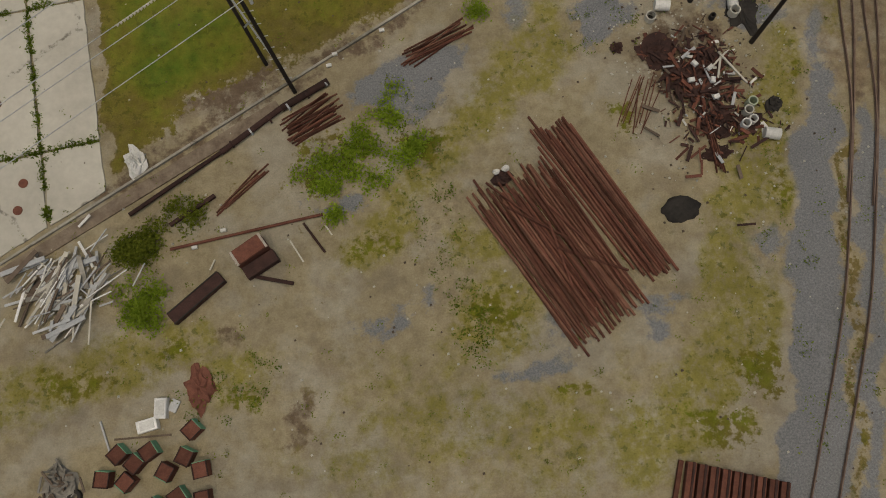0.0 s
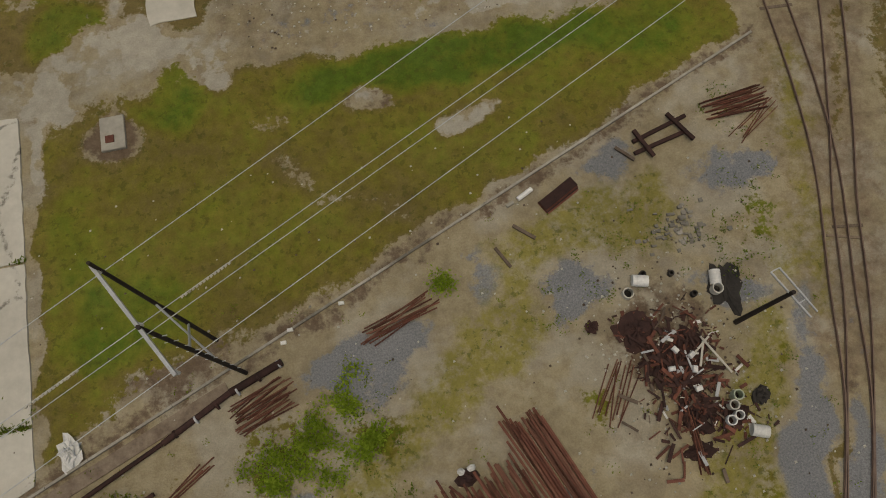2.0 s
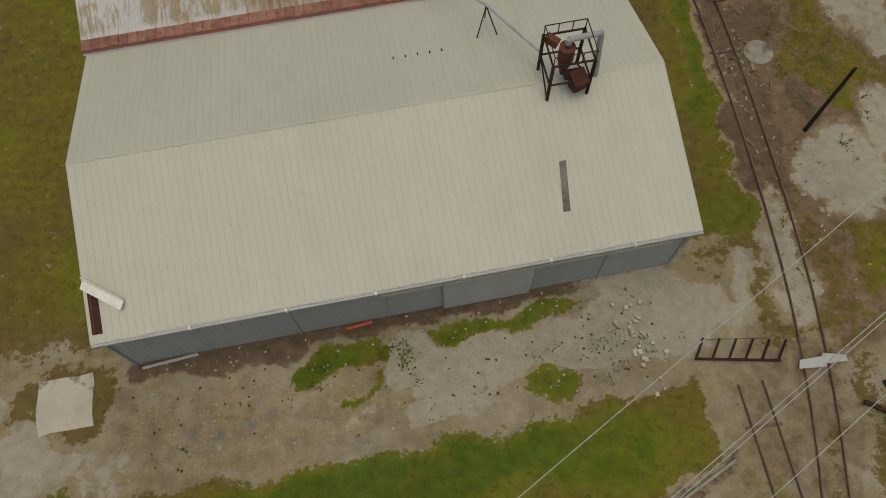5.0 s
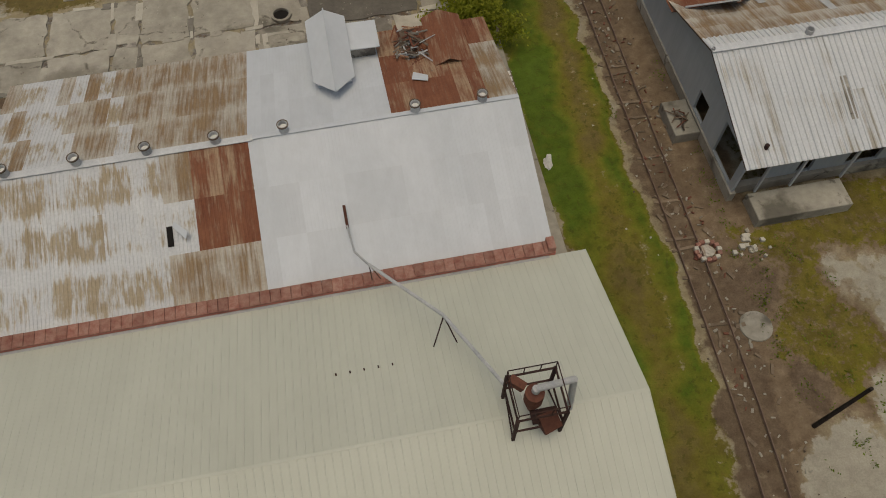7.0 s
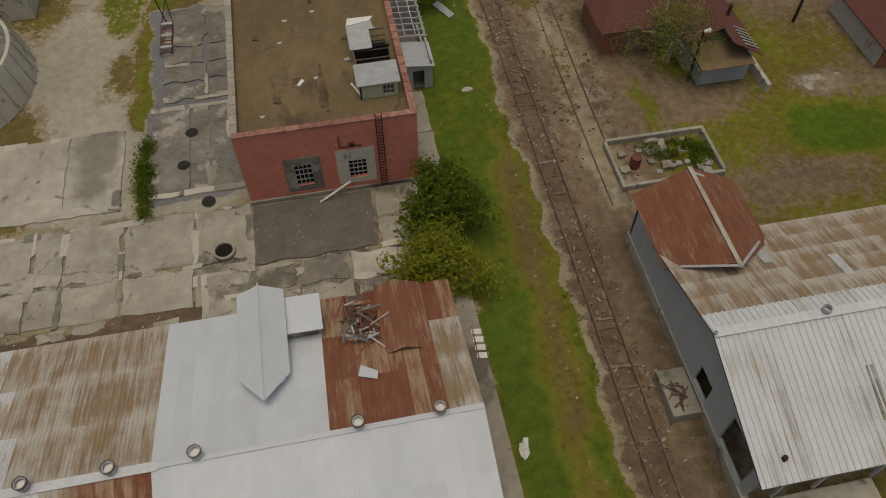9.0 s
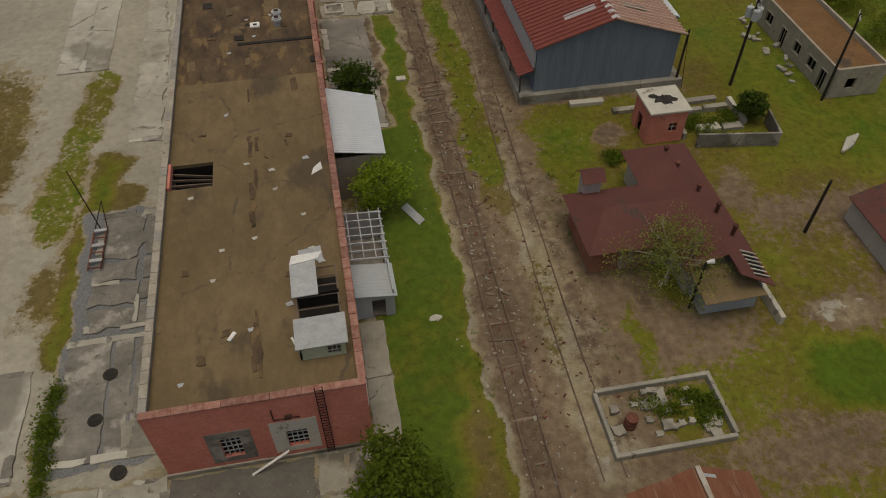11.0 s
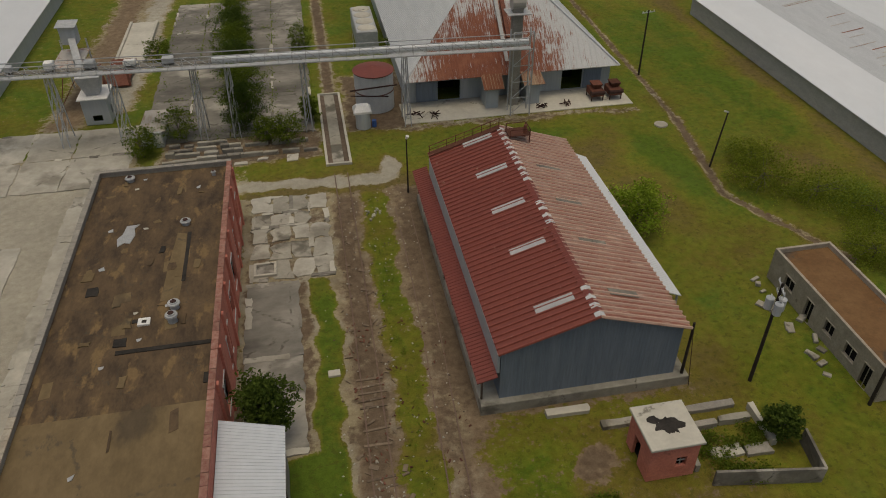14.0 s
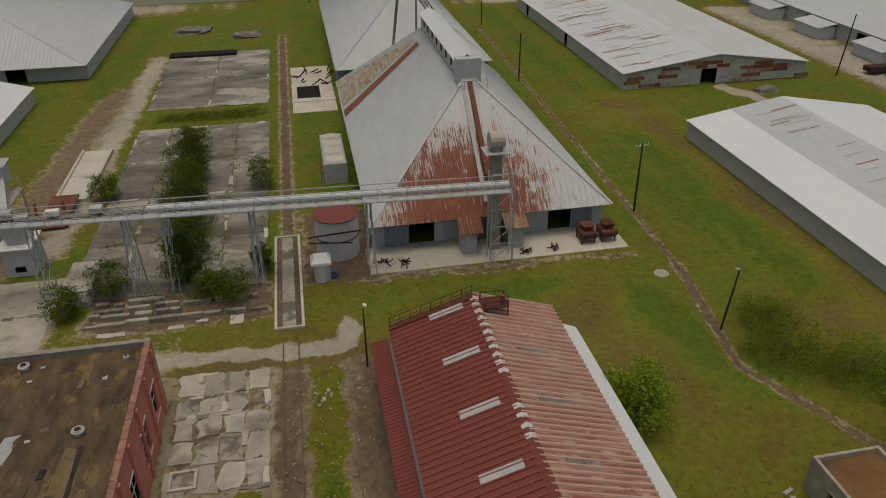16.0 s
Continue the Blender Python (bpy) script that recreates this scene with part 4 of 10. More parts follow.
def sheets(parent, a, b, c, d, across, up, choose, name="sheet", lift=0.012):
    """Roofing sheets laid in courses on the plate a, b, c, d; choose(u, v) gives the material of the sheet at that share."""
    a, b, c, d = map(Vector, (a, b, c, d))
    n = (b - a).cross(d - a).normalized()
    ex, ey = (b - a), (d - a)
    nx, ny = round(ex.length / across), round(ey.length / up)
    w, h = ex.length / nx, ey.length / ny
    ux, uy = ex.normalized(), ey.normalized()
    turn = Matrix((ux, uy, n)).transposed().to_4x4()
    made = {}
    for j in range(ny):
        for i in range(nx):
            mt = choose((i + 0.5) / nx, (j + 0.5) / ny)
            if mt is None:
                continue
            if mt.name not in made:
                s = Shape()
                k = 2 if mt is STREAKED else max(2, int(w / 0.18))
                prof, rise = [], 0.005 if mt in (SILVER,) else 0.065 if mt is STREAKED else 0.02
                for q in range(k):
                    x0 = w * q / k
                    prof += [(x0, 0.0), (x0 + w / k * 0.55, 0.0), (x0 + w / k * 0.65, rise), (x0 + w / k * 0.9, rise)]
                prof.append((w + 0.01, 0.0))
                m = len(prof)
                top = [(x, -0.08, z + lift + 0.01) for x, z in prof] + [(x, h, z + lift - 0.006) for x, z in prof]
                s.add(top, [(q, q + 1, m + q + 1, m + q) for q in range(m - 1)])
                s.add([(0, -0.08, 0), (w, -0.08, 0), (w, h, 0), (0, h, 0)] + [(0, -0.08, lift), (w, -0.08, lift), (w, h, lift), (0, h, lift)], [(0, 1, 5, 4), (1, 2, 6, 5), (2, 3, 7, 6), (3, 0, 4, 7)])
                made[mt.name] = s.mesh(name, mt)
            ob = new(name, made[mt.name])
            p = a + ux * (w * i) + uy * (h * j)
            ob.parent = parent
            ob.matrix_basis = parent.matrix_basis.inverted() @ Matrix.Translation(p) @ turn


def shed(name, label, x0, x1, y0, y1, eave, ridge, axis, wall, roof, pitch=0.35, roofs=None, floor=0.0, over=0.25, doors=None, ribbed=True, hole=None):
    """A gabled shed; axis: the way its ridge runs. doors: openings by side n, s, e, w."""
    doors = doors or {}
    t = thing(name, label, "building", ((x0 + x1) / 2, (y0 + y1) / 2, floor))
    a, b = roofs or (roof, roof)
    for side, ax, at, lo, hi, th in (("s", "x", y0, x0, x1, 0.2), ("n", "x", y1, x0, x1, -0.2), ("w", "y", x0, y0 + 0.2, y1 - 0.2, 0.2), ("e", "y", x1, y0 + 0.2, y1 - 0.2, -0.2)):
        part("wall", wall_run(ax, at, lo, hi, floor, eave, th, doors.get(side, ())), wall, t)
        if ribbed:
            part("siding_ribs", wall_ribs(ax, at, -1 if th > 0 else 1, lo, hi, floor, eave - 0.05, 0.35, doors.get(side, ())), wall, t)
    o, dz = over, over * (ridge - eave) / (((y1 - y0) if axis == "x" else (x1 - x0)) / 2)
    if axis == "x":
        ym = (y0 + y1) / 2
        part("gable", gable("y", x0, y0, y1, eave, ridge, 0.2), wall, t)
        part("gable", gable("y", x1 - 0.2, y0, y1, eave, ridge, 0.2), wall, t)
        ps = [((x0 - o, y0 - o, eave - dz + 0.15), (x1 + o, y0 - o, eave - dz + 0.15), (x1 + o, ym, ridge + 0.15), (x0 - o, ym, ridge + 0.15)),
              ((x1 + o, y1 + o, eave - dz + 0.15), (x0 - o, y1 + o, eave - dz + 0.15), (x0 - o, ym, ridge + 0.15), (x1 + o, ym, ridge + 0.15))]
        cap = Shape().beam((x0 - o, ym, ridge + 0.17), (x1 + o, ym, ridge + 0.155), 0.16, 0.014)
    else:
        xm = (x0 + x1) / 2
        part("gable", gable("x", y0, x0, x1, eave, ridge, 0.2), wall, t)
        part("gable", gable("x", y1 - 0.2, x0, x1, eave, ridge, 0.2), wall, t)
        ps = [((x0 - o, y1 + o, eave - dz + 0.15), (x0 - o, y0 - o, eave - dz + 0.15), (xm, y0 - o, ridge + 0.15), (xm, y1 + o, ridge + 0.15)),
              ((x1 + o, y0 - o, eave - dz + 0.15), (x1 + o, y1 + o, eave - dz + 0.15), (xm, y1 + o, ridge + 0.15), (xm, y0 - o, ridge + 0.15))]
        cap = Shape().beam((xm, y0 - o, ridge + 0.17), (xm, y1 + o, ridge + 0.155), 0.16, 0.014)
    for p, mt in zip(ps, (a, b)):
        part("roof", roof_plate(*p, pitch), mt, t)
    part("ridge_cap", cap, a, t)
    return t, ps


# beige steel shed
beige, planes = shed("steel_shed", "long steel shed with a beige ribbed roof and blue-grey walls", -2.6, 31.4, 50.95, 69.9, 5.65, 8.35, "x", BLUEGREY, BEIGE, 0.42,
                     doors={"s": [(16.8, 21.8, 0.0, 4.6)]})
part("sliding_door", wall_run("x", 50.72, 16.6, 22.0, 0.1, 4.75, 0.08), LIGHTGREY, beige, "pale sliding door")
part("door_track", Shape().box(13.0, 50.55, 4.8, 30.0, 50.7, 5.0), BEIGE, beige)
part("gutter", Shape().box(-2.9, 50.5, 5.42, 31.7, 50.66, 5.58), STEEL, beige)
part("roof_strip", Shape().slab((24.0, 53.0, 6.45), (24.4, 53.0, 6.45), (24.75, 55.8, 7.25), (24.35, 55.8, 7.25), 0.05), DARKCONC, beige, "dark grey plastic roof light")

part("eave_edge", Shape().box(-2.9, 50.66, 5.5, 31.7, 50.72, 5.66), WHITEPAINT, beige)
for gx in (2.4, 7.7, 12.7, 17.7, 22.7, 27.6):
    part("gutter_joint", Shape().box(gx, 50.46, 5.4, gx + 0.14, 50.68, 5.72), WHITEPAINT, beige)
for gx in (-2.55, 7.6, 13.2, 26.5, 31.2):
    part("downpipe", Shape().tube((gx, 50.88, 0), (gx, 50.88, 5.4), 0.06), BLUEGREY, beige)
part("red_purlin", Shape().beam((-2.4, 51.1, 5.86), (-2.4, 53.6, 6.56), 0.55, 0.05), DARKIRON, beige, "torn corner showing dark red purlins")
part("red_purlin", Shape().beam((-2.5, 51.1, 5.93), (-2.5, 53.6, 6.63), 0.06, 0.06), IRON, beige)
part("torn_panel", Shape().slab((-2.75, 53.9, 6.9), (-2.9, 53.5, 6.85), (-0.9, 52.0, 6.5), (-0.7, 52.45, 6.55), 0.04)
     .slab((-2.75, 53.9, 6.9), (-0.7, 52.45, 6.55), (-0.75, 52.6, 6.75), (-2.8, 54.1, 7.1), 0.03), WHITEPAINT, beige, "white roof panel peeled back by wind")
for i in range(5):
    part("roof_stud", Shape().box(16.2 + i * 0.75, 64.6, 7.0, 16.28 + i * 0.75, 64.7, 7.45), DARKIRON, beige)

# brick shed with the patched roof
brick_shed = thing("brick_shed", "brick shed with a patched white and rusty sheet roof", "building", (13.4, 80.3, 0))
for ax, at, lo, hi, th, ops in (("x", 70.15, -3.0, 29.75, 0.35, ()), ("x", 89.7, -3.0, 29.75, -0.35, [(3, 6, 0.8, 4), (12, 15, 0.8, 4)]),
                                ("y", -3.0, 70.5, 89.35, 0.35, ()), ("y", 29.75, 70.5, 89.35, -0.35, [(75, 77.5, 0.9, 3.6), (83, 85.5, 0.9, 3.6)])):
    part("wall", wall_run(ax, at, lo, hi, 0, 5.6, th, ops), BRICK, brick_shed)
part("gable", gable("y", -3.0, 70.5, 89.7, 5.6, 8.1, 0.3), BRICK, brick_shed)
part("gable", gable("y", 29.45, 70.5, 89.7, 5.6, 8.1, 0.3), BRICK, brick_shed)
part("parapet", Shape().box(-3.05, 70.15, 5.6, 29.8, 70.85, 6.05), BRICK, brick_shed)
part("parapet_step", Shape().box(29.35, 70.2, 6.0, 29.8, 71.0, 6.5), BRICKCAP, brick_shed)
part("flashing", Shape().box(-3.05, 69.97, 5.35, 29.4, 70.14, 5.8), STEEL, brick_shed)
random.seed(4)
for i in range(55):
    x = -3.05 + i * 0.596
    part("coping_brick", Shape().cbox(x, 70.1 + random.uniform(-0.02, 0.02), 6.05, x + 0.58, 70.95, 6.15 + random.uniform(0, 0.03), 0.02), BRICKCAP, brick_shed)
S0, S1 = ((-3.2, 71.0, 5.75), (29.85, 71.0, 5.75), (29.85, 80.3, 8.3), (-3.2, 80.3, 8.3)), ((29.85, 90.0, 5.75), (-3.2, 90.0, 5.75), (-3.2, 80.3, 8.3), (29.85, 80.3, 8.3))
south_deck = part("roof_deck", Shape().slab(*S0, 0.15), TIMBER, brick_shed)
north_deck = part("roof_deck", Shape().slab(*S1, 0.15), TIMBER, brick_shed)


def south_sheet(u, v):
    x = -3.2 + 33.05 * u
    if x > 13.2:
        return SILVER
    if 7.8 < x and (v < 0.33 or v > 0.66):
        return REDRUST if x > 9.6 and v > 0.66 else TANRUST
    return REDRUST if 9.0 < x else WEATHERED


def north_sheet(u, v):
    x = 29.85 - 33.05 * u
    if x > 22.2:
        return None if 23.2 < x < 24.4 and 0.15 < v < 0.5 else REDRUST if x < 28.2 or v < 0.5 else TANRUST
    return SILVER if x > 13.3 else WEATHERED if x < 7 and (int(x * 1.1 + 9) * 7 + int(v * 3) * 5) % 4 < (3 if x < 2 else 1) else TANRUST


sheets(south_deck, *S0, 0.9, 3.2, south_sheet)
sheets(north_deck, *S1, 0.9, 3.3, north_sheet)
part("ridge_cap", Shape().beam((-3.2, 80.3, 8.36), (13.2, 80.3, 8.34), 0.5, 0.05), WEATHERED, brick_shed)
part("ridge_cap", Shape().beam((13.2, 80.3, 8.36), (29.85, 80.3, 8.33), 0.3, 0.04), SILVER, brick_shed)
for x in (-1.4, 2.75, 6.9, 11.0, 15.15, 23.3, 27.55):
    v = part("ridge_vent", Shape().ring(x, 80.45, 8.3, 8.95, 0.3, 0.05, 18), STEEL, brick_shed, "round galvanised ridge vent")
    part("vent_cap", Shape().tube((x, 80.45, 8.66), (x, 80.45, 8.7), 0.24, n=16), WHITEPAINT, v)
    part("vent_collar", Shape().ring(x, 80.45, 8.88, 8.98, 0.36, 0.05, 18), TIMBER, v)
dorm = part("dormer", Shape().box(17.55, 84.4, 6.3, 19.75, 89.6, 7.9).hexa([(17.55, 89.6, 7.9), (19.75, 89.6, 7.9), (18.65, 89.6, 8.55)], [(17.55, 84.0, 7.9), (19.75, 84.0, 7.9), (18.65, 83.0, 8.55)]), SILVER, brick_shed, "silver-painted gabled dormer")
part("dormer_roof", Shape().slab((17.3, 89.9, 7.85), (17.3, 84.4, 7.85), (18.65, 82.6, 8.66), (18.65, 89.9, 8.66), 0.06).slab((20.0, 84.4, 7.85), (20.0, 89.9, 7.85), (18.65, 89.9, 8.66), (18.65, 82.6, 8.66), 0.06), SILVER, dorm)
part("dormer_ridge", Shape().tube((18.65, 90.0, 8.68), (18.65, 82.6, 8.68), 0.045), SILVER, dorm)
part("annex", Shape().box(20.0, 87.3, 6.2, 21.7, 89.2, 7.5), DARKCONC, brick_shed)
part("annex_roof", Shape().slab((19.9, 87.0, 7.55), (22.0, 87.0, 7.5), (22.0, 89.4, 7.6), (19.9, 89.4, 7.65), 0.08), SILVER, brick_shed)
part("hatch_house", Shape().box(25.5, 85.3, 6.2, 27.4, 89.4, 7.0), OLDTIN, brick_shed)
part("hatch_roof", Shape().slab((25.2, 89.5, 7.0), (25.2, 84.9, 7.0), (26.4, 84.9, 7.6), (26.4, 89.5, 7.6), 0.06).slab((27.9, 84.9, 6.9), (27.9, 89.5, 6.9), (26.4, 89.5, 7.6), (26.4, 84.9, 7.6), 0.06), REDRUST, brick_shed)
# Added black plates: shade under missing and lifted sheets put into colour.
part("pit_lining", Shape().box(23.2, 85.0, 5.9, 24.5, 88.6, 6.1), DARKVOID, brick_shed)
part("roof_slot", Shape().slab((7.55, 74.5, 6.80), (7.9, 74.5, 6.80), (7.9, 75.7, 7.13), (7.55, 75.7, 7.13), 0.03), DARKVOID, brick_shed, "dark slot where a sheet has lifted")
part("lifted_sheet", Shape().slab((7.95, 75.6, 7.2), (8.05, 75.9, 7.28), (8.9, 74.9, 7.5), (8.75, 74.5, 7.4), 0.02), SILVER, brick_shed)
random.seed(9)
rubble = thing("debris_pile", "heap of broken timber and bent sheet in the roof", "debris", (24.0, 87.0, 6.2))
for i in range(80):
    x, y, a = random.gauss(24.1, 0.5), random.gauss(87.0, 1.0), random.uniform(0, 6.3)
    r, zz = random.uniform(0.25, 0.8), 6.6 + random.uniform(0, 0.7)
    part("scrap", Shape().beam((x - r * math.cos(a), y - r * math.sin(a), zz), (x + r * math.cos(a), y + r * math.sin(a), zz + random.uniform(-0.4, 0.4)), random.uniform(0.05, 0.16), 0.04), (STEEL, TIMBER, DARKCONC, REDRUST, TIMBER, IRON)[i % 6], rubble)
part("scrap", Shape().slab((23.6, 83.6, 7.62), (24.6, 83.2, 7.7), (24.7, 83.7, 7.66), (23.8, 84.3, 7.5), 0.03), SILVER, rubble)
single("loading_dock", Shape().cbox(29.95, 72.0, -0.1, 31.9, 92.5, 0.95, 0.03), CONCRETE, "narrow concrete loading dock beside a brick shed", "loading dock", kind="structure")
cart = thing("pallet_frame", "white wooden frame leaning on a dock edge", "pallet", (32.0, 87.8, 0))
for i in range(4):
    part("slat", Shape().beam((31.2, 86.9 + i * 0.6, 1.0), (31.95, 86.8 + i * 0.6, 1.0), 0.4, 0.06), WHITEPAINT, cart)
part("rail", Shape().beam((31.3, 86.6, 1.06), (31.3, 89.0, 1.06), 0.06), TIMBER, cart)
part("rail", Shape().beam((31.9, 86.6, 1.06), (31.9, 89.0, 1.06), 0.06), TIMBER, cart)

# shed with the white and rusty roof beside the track
side_shed = thing("track_side_shed", "blue-grey shed with white and rust-brown sheet roof", "building", (55, 82.6, 0))
ops = [(80.9, 82.6, 1.0, 3.0), (75.6, 78.6, 1.0, 4.2)]
part("wall", wall_run("y", 44.4, 75.0, 94.6, 0.9, 4.6, 0.2, ops), BLUEGREY, side_shed)
part("plinth", wall_run("y", 44.25, 74.8, 94.8, 0, 0.9, 0.45), CONCRETE, side_shed)
part("gable", gable("y", 44.4, 74.6, 90.6, 4.6, 6.9, 0.2), BLUEGREY, side_shed)
part("wall", wall_run("x", 75.6, 44.6, 70, 0.9, 4.5, 0.2, [(45.0, 47.2, 0.9, 4.0), (49.3, 50.4, 1.0, 3.2), (53, 55.5, 1.0, 3.6)]), BLUEGREY, side_shed)
part("plinth", wall_run("x", 75.3, 44.7, 70, 0, 0.9, 0.5), CONCRETE, side_shed)
part("wall", wall_run("x", 90.5, 51, 70, 0, 4.6, -0.2), BLUEGREY, side_shed)
part("wall", wall_run("y", 70, 75.6, 90.5, 0, 4.6, -0.2), BLUEGREY, side_shed)
part("wall", wall_run("x", 94.6, 44.4, 51.0, 0, 4.9, -0.2), BLUEGREY, side_shed)
part("gable", gable("x", 94.4, 44.4, 51.0, 4.9, 6.9, 0.2), BLUEGREY, side_shed)
part("wall", wall_run("y", 51.0, 90.5, 94.4, 0, 4.9, -0.2), BLUEGREY, side_shed)
for px in (46.0, 48.6, 52.4):
    part("porch_post", Shape().beam((px, 74.7, 0.9), (px, 74.7, 4.5), 0.16), LIGHTGREY, side_shed)
T0, T1 = ((43.9, 74.35, 4.6), (70.3, 74.35, 4.6), (70.3, 82.6, 7.05), (43.9, 82.6, 7.05)), ((70.3, 90.9, 4.6), (43.9, 90.9, 4.6), (43.9, 82.6, 7.05), (70.3, 82.6, 7.05))
d0 = part("roof_deck", Shape().slab(*T0, 0.12), TIMBER, side_shed)
d1 = part("roof_deck", Shape().slab(*T1, 0.12), TIMBER, side_shed)
sheets(d0, *T0, 0.8, 4.3, lambda u, v: STREAKED)
sheets(d1, *T1, 0.8, 1.45, lambda u, v: (STREAKED if v > 0.84 else TANRUST))
part("ridge_cap", Shape().beam((43.9, 82.6, 7.12), (70.3, 82.6, 7.12), 0.6, 0.06), STREAKED, side_shed)
W0, W1 = ((43.8, 95.0, 4.9), (43.8, 88.6, 4.9), (47.5, 87.0, 6.95), (47.5, 95.0, 6.95)), ((51.3, 89.4, 4.9), (51.3, 95.0, 4.9), (47.5, 95.0, 6.95), (47.5, 86.6, 6.95))
part("wing_roof", roof_plate(*W0, 0), REDRUST, side_shed, "rusted cross-gable roof")
part("wing_roof", roof_plate(*W1, 0), REDRUST, side_shed, "rusted cross-gable roof")
part("valley_flashing", Shape().beam((44.6, 88.3, 5.5), (47.5, 86.7, 7.08), 0.18, 0.04), STEEL, side_shed)
part("valley_flashing", Shape().beam((47.5, 86.7, 7.08), (50.4, 89.2, 5.45), 0.18, 0.04), STEEL, side_shed)
part("wing_ridge", Shape().beam((47.5, 86.6, 7.0), (47.5, 95.0, 7.0), 0.3, 0.05), TANRUST, side_shed)
for x, y in ((50.9, 82.7), (44.0, 82.55)):
    part("ridge_vent", Shape().ring(x, y, 7.0, 7.5 if x > 45 else 7.3, 0.28 if x > 45 else 0.12, 0.05), STEEL, side_shed)
part("roof_light", Shape().slab((51.95, 76.4, 5.28), (52.4, 76.4, 5.28), (52.5, 79.4, 6.17), (52.05, 79.4, 6.17), 0.03), DARKCONC, side_shed, "long dark roof light")
for x0, y0 in ((54.0, 86.0), (49.8, 88.2), (58.5, 86.3)):
    part("tin_patch", Shape().slab((x0 + 0.6, y0 + 1.2, 5.77 - (y0 - 86) * 0.295), (x0, y0 + 1.2, 5.77 - (y0 - 86) * 0.295), (x0, y0 - 0.8, 6.36 - (y0 - 86) * 0.295), (x0 + 0.6, y0 - 0.8, 6.36 - (y0 - 86) * 0.295), 0.02), STEEL, side_shed)
part("vent_pipe", Shape().tube((45.6, 75.5, 4.8), (45.6, 75.5, 5.3), 0.15), DARKIRON, side_shed)
single("loading_ramp", Shape().cbox(45.4, 72.4, -0.1, 52.3, 74.6, 0.95, 0.05), CONCRETE, "concrete loading ramp in front of a shed", "loading dock", kind="structure")
single("side_stoop", Shape().cbox(42.3, 80.4, -0.1, 44.2, 83.6, 0.9, 0.05), CONCRETE, "small concrete stoop beside a shed door", "loading dock", kind="structure")
random.seed(3)
for k, (bx, by) in enumerate(((43.2, 82.0), (46.3, 92.6))):
    heap = thing("scrap_wood", "small heap of broken boards", "debris", (bx, by, 0.9 if k == 0 else 0))
    for i in range(14):
        a, r = random.uniform(0, 6.3), random.uniform(0.2, 0.6)
        x, y, zz = bx + random.gauss(0, 0.3), by + random.gauss(0, 0.4), (0.95 if k == 0 else 0.03) + i * 0.02
        part("board", Shape().beam((x - r * math.cos(a), y - r * math.sin(a), zz), (x + r * math.cos(a), y + r * math.sin(a), zz + 0.05), 0.1, 0.04), TIMBER if i % 3 else IRON, heap)

# flat-roofed red block
block = thing("flat_roof_block", "long red brick block with a stained flat roof", "building", (23.8, 136, 0))
part("wall", wall_run("x", 103.5, 17.2, 30.3, 0, 7.1, 0.4, [(20.95, 22.2, 1.3, 3.5), (25.0, 26.3, 1.35, 3.25)]), BRICK, block)
part("wall", wall_run("x", 169.2, 17.2, 30.3, 0, 7.1, -0.4), STONEWALL, block)
part("wall", wall_run("y", 17.2, 103.9, 168.8, 0, 7.1, 0.4), STONEWALL, block)
east_ops = [(y, y + 2.2, 1.6, 4.6) for y in (140.0, 145.0, 150.0, 155.0, 160.0, 164.5)] + [(y, y + 2.4, 1.0, 3.6) for y in (106, 112, 129)]
part("wall", wall_run("y", 30.3, 103.9, 168.8, 0, 7.1, -0.4, east_ops), BRICK, block)
for p, q, lo, hi in east_ops:
    w = part("window", Shape().box(30.0, p, lo, 30.06, q, hi), DARKVOID, block)
    for name, q6 in (("window_bar", (30.08, p, (lo + hi) / 2 - 0.04, 30.14, q, (lo + hi) / 2 + 0.04)), ("window_bar", (30.085, (p + q) / 2 - 0.04, lo, 30.145, (p + q) / 2 + 0.04, hi)), ("window_sill", (30.3, p - 0.15, lo - 0.15, 30.36, q + 0.15, lo)), ("window_lintel", (30.3, p - 0.15, hi, 30.36, q + 0.15, hi + 0.12))):
        part(name, Shape().box(*q6), WHITEPAINT, w)
for x in range(0, 9):
    part("pilaster", Shape().box(30.3, 138 + x * 3.7, 0, 30.5, 138.4 + x * 3.7, 6.9), BRICK, block)
part("roof_deck", Shape().box(17.6, 103.9, 6.35, 29.9, 123.4, 6.65).box(20.95, 123.4, 6.35, 29.9, 126.2, 6.65).box(17.6, 126.2, 6.35, 29.9, 137.0, 6.65), BROWNROOF, block, "brown felt roof")
part("roof_deck", Shape().box(17.6, 137.0, 6.35, 29.9, 168.8, 6.65), OLDFELT, block, "dark patched felt roof")
random.seed(12)
for i in range(22):
    x, y = random.uniform(18, 28.5), random.uniform(128, 168)
    w, h = random.uniform(0.3, 1.6), random.uniform(0.4, 2.4)
    part("felt_patch", Shape().prism([(x + random.uniform(0, 0.25), y), (min(x + w, 29.8), y + random.uniform(0, 0.3)), (min(x + w, 29.8) - random.uniform(0, 0.3), min(y + h, 168.7)), (x, min(y + h, 168.7) - random.uniform(0, 0.4))], 6.64, 6.655 + 0.0012 * i), (OLDFELT, BROWNROOF)[i % 2], block)
RAG = random.Random(66)
part("felt_patch", Shape().prism([(25.6 + RAG.uniform(-0.15, 0.15), 148.2), (26.9, 148.0 + RAG.uniform(0, 0.4)), (27.0, 152.6), (26.8, 157.3), (26.0, 157.6), (25.7, 153.4)], 6.6, 6.69), BROWNROOF, block)
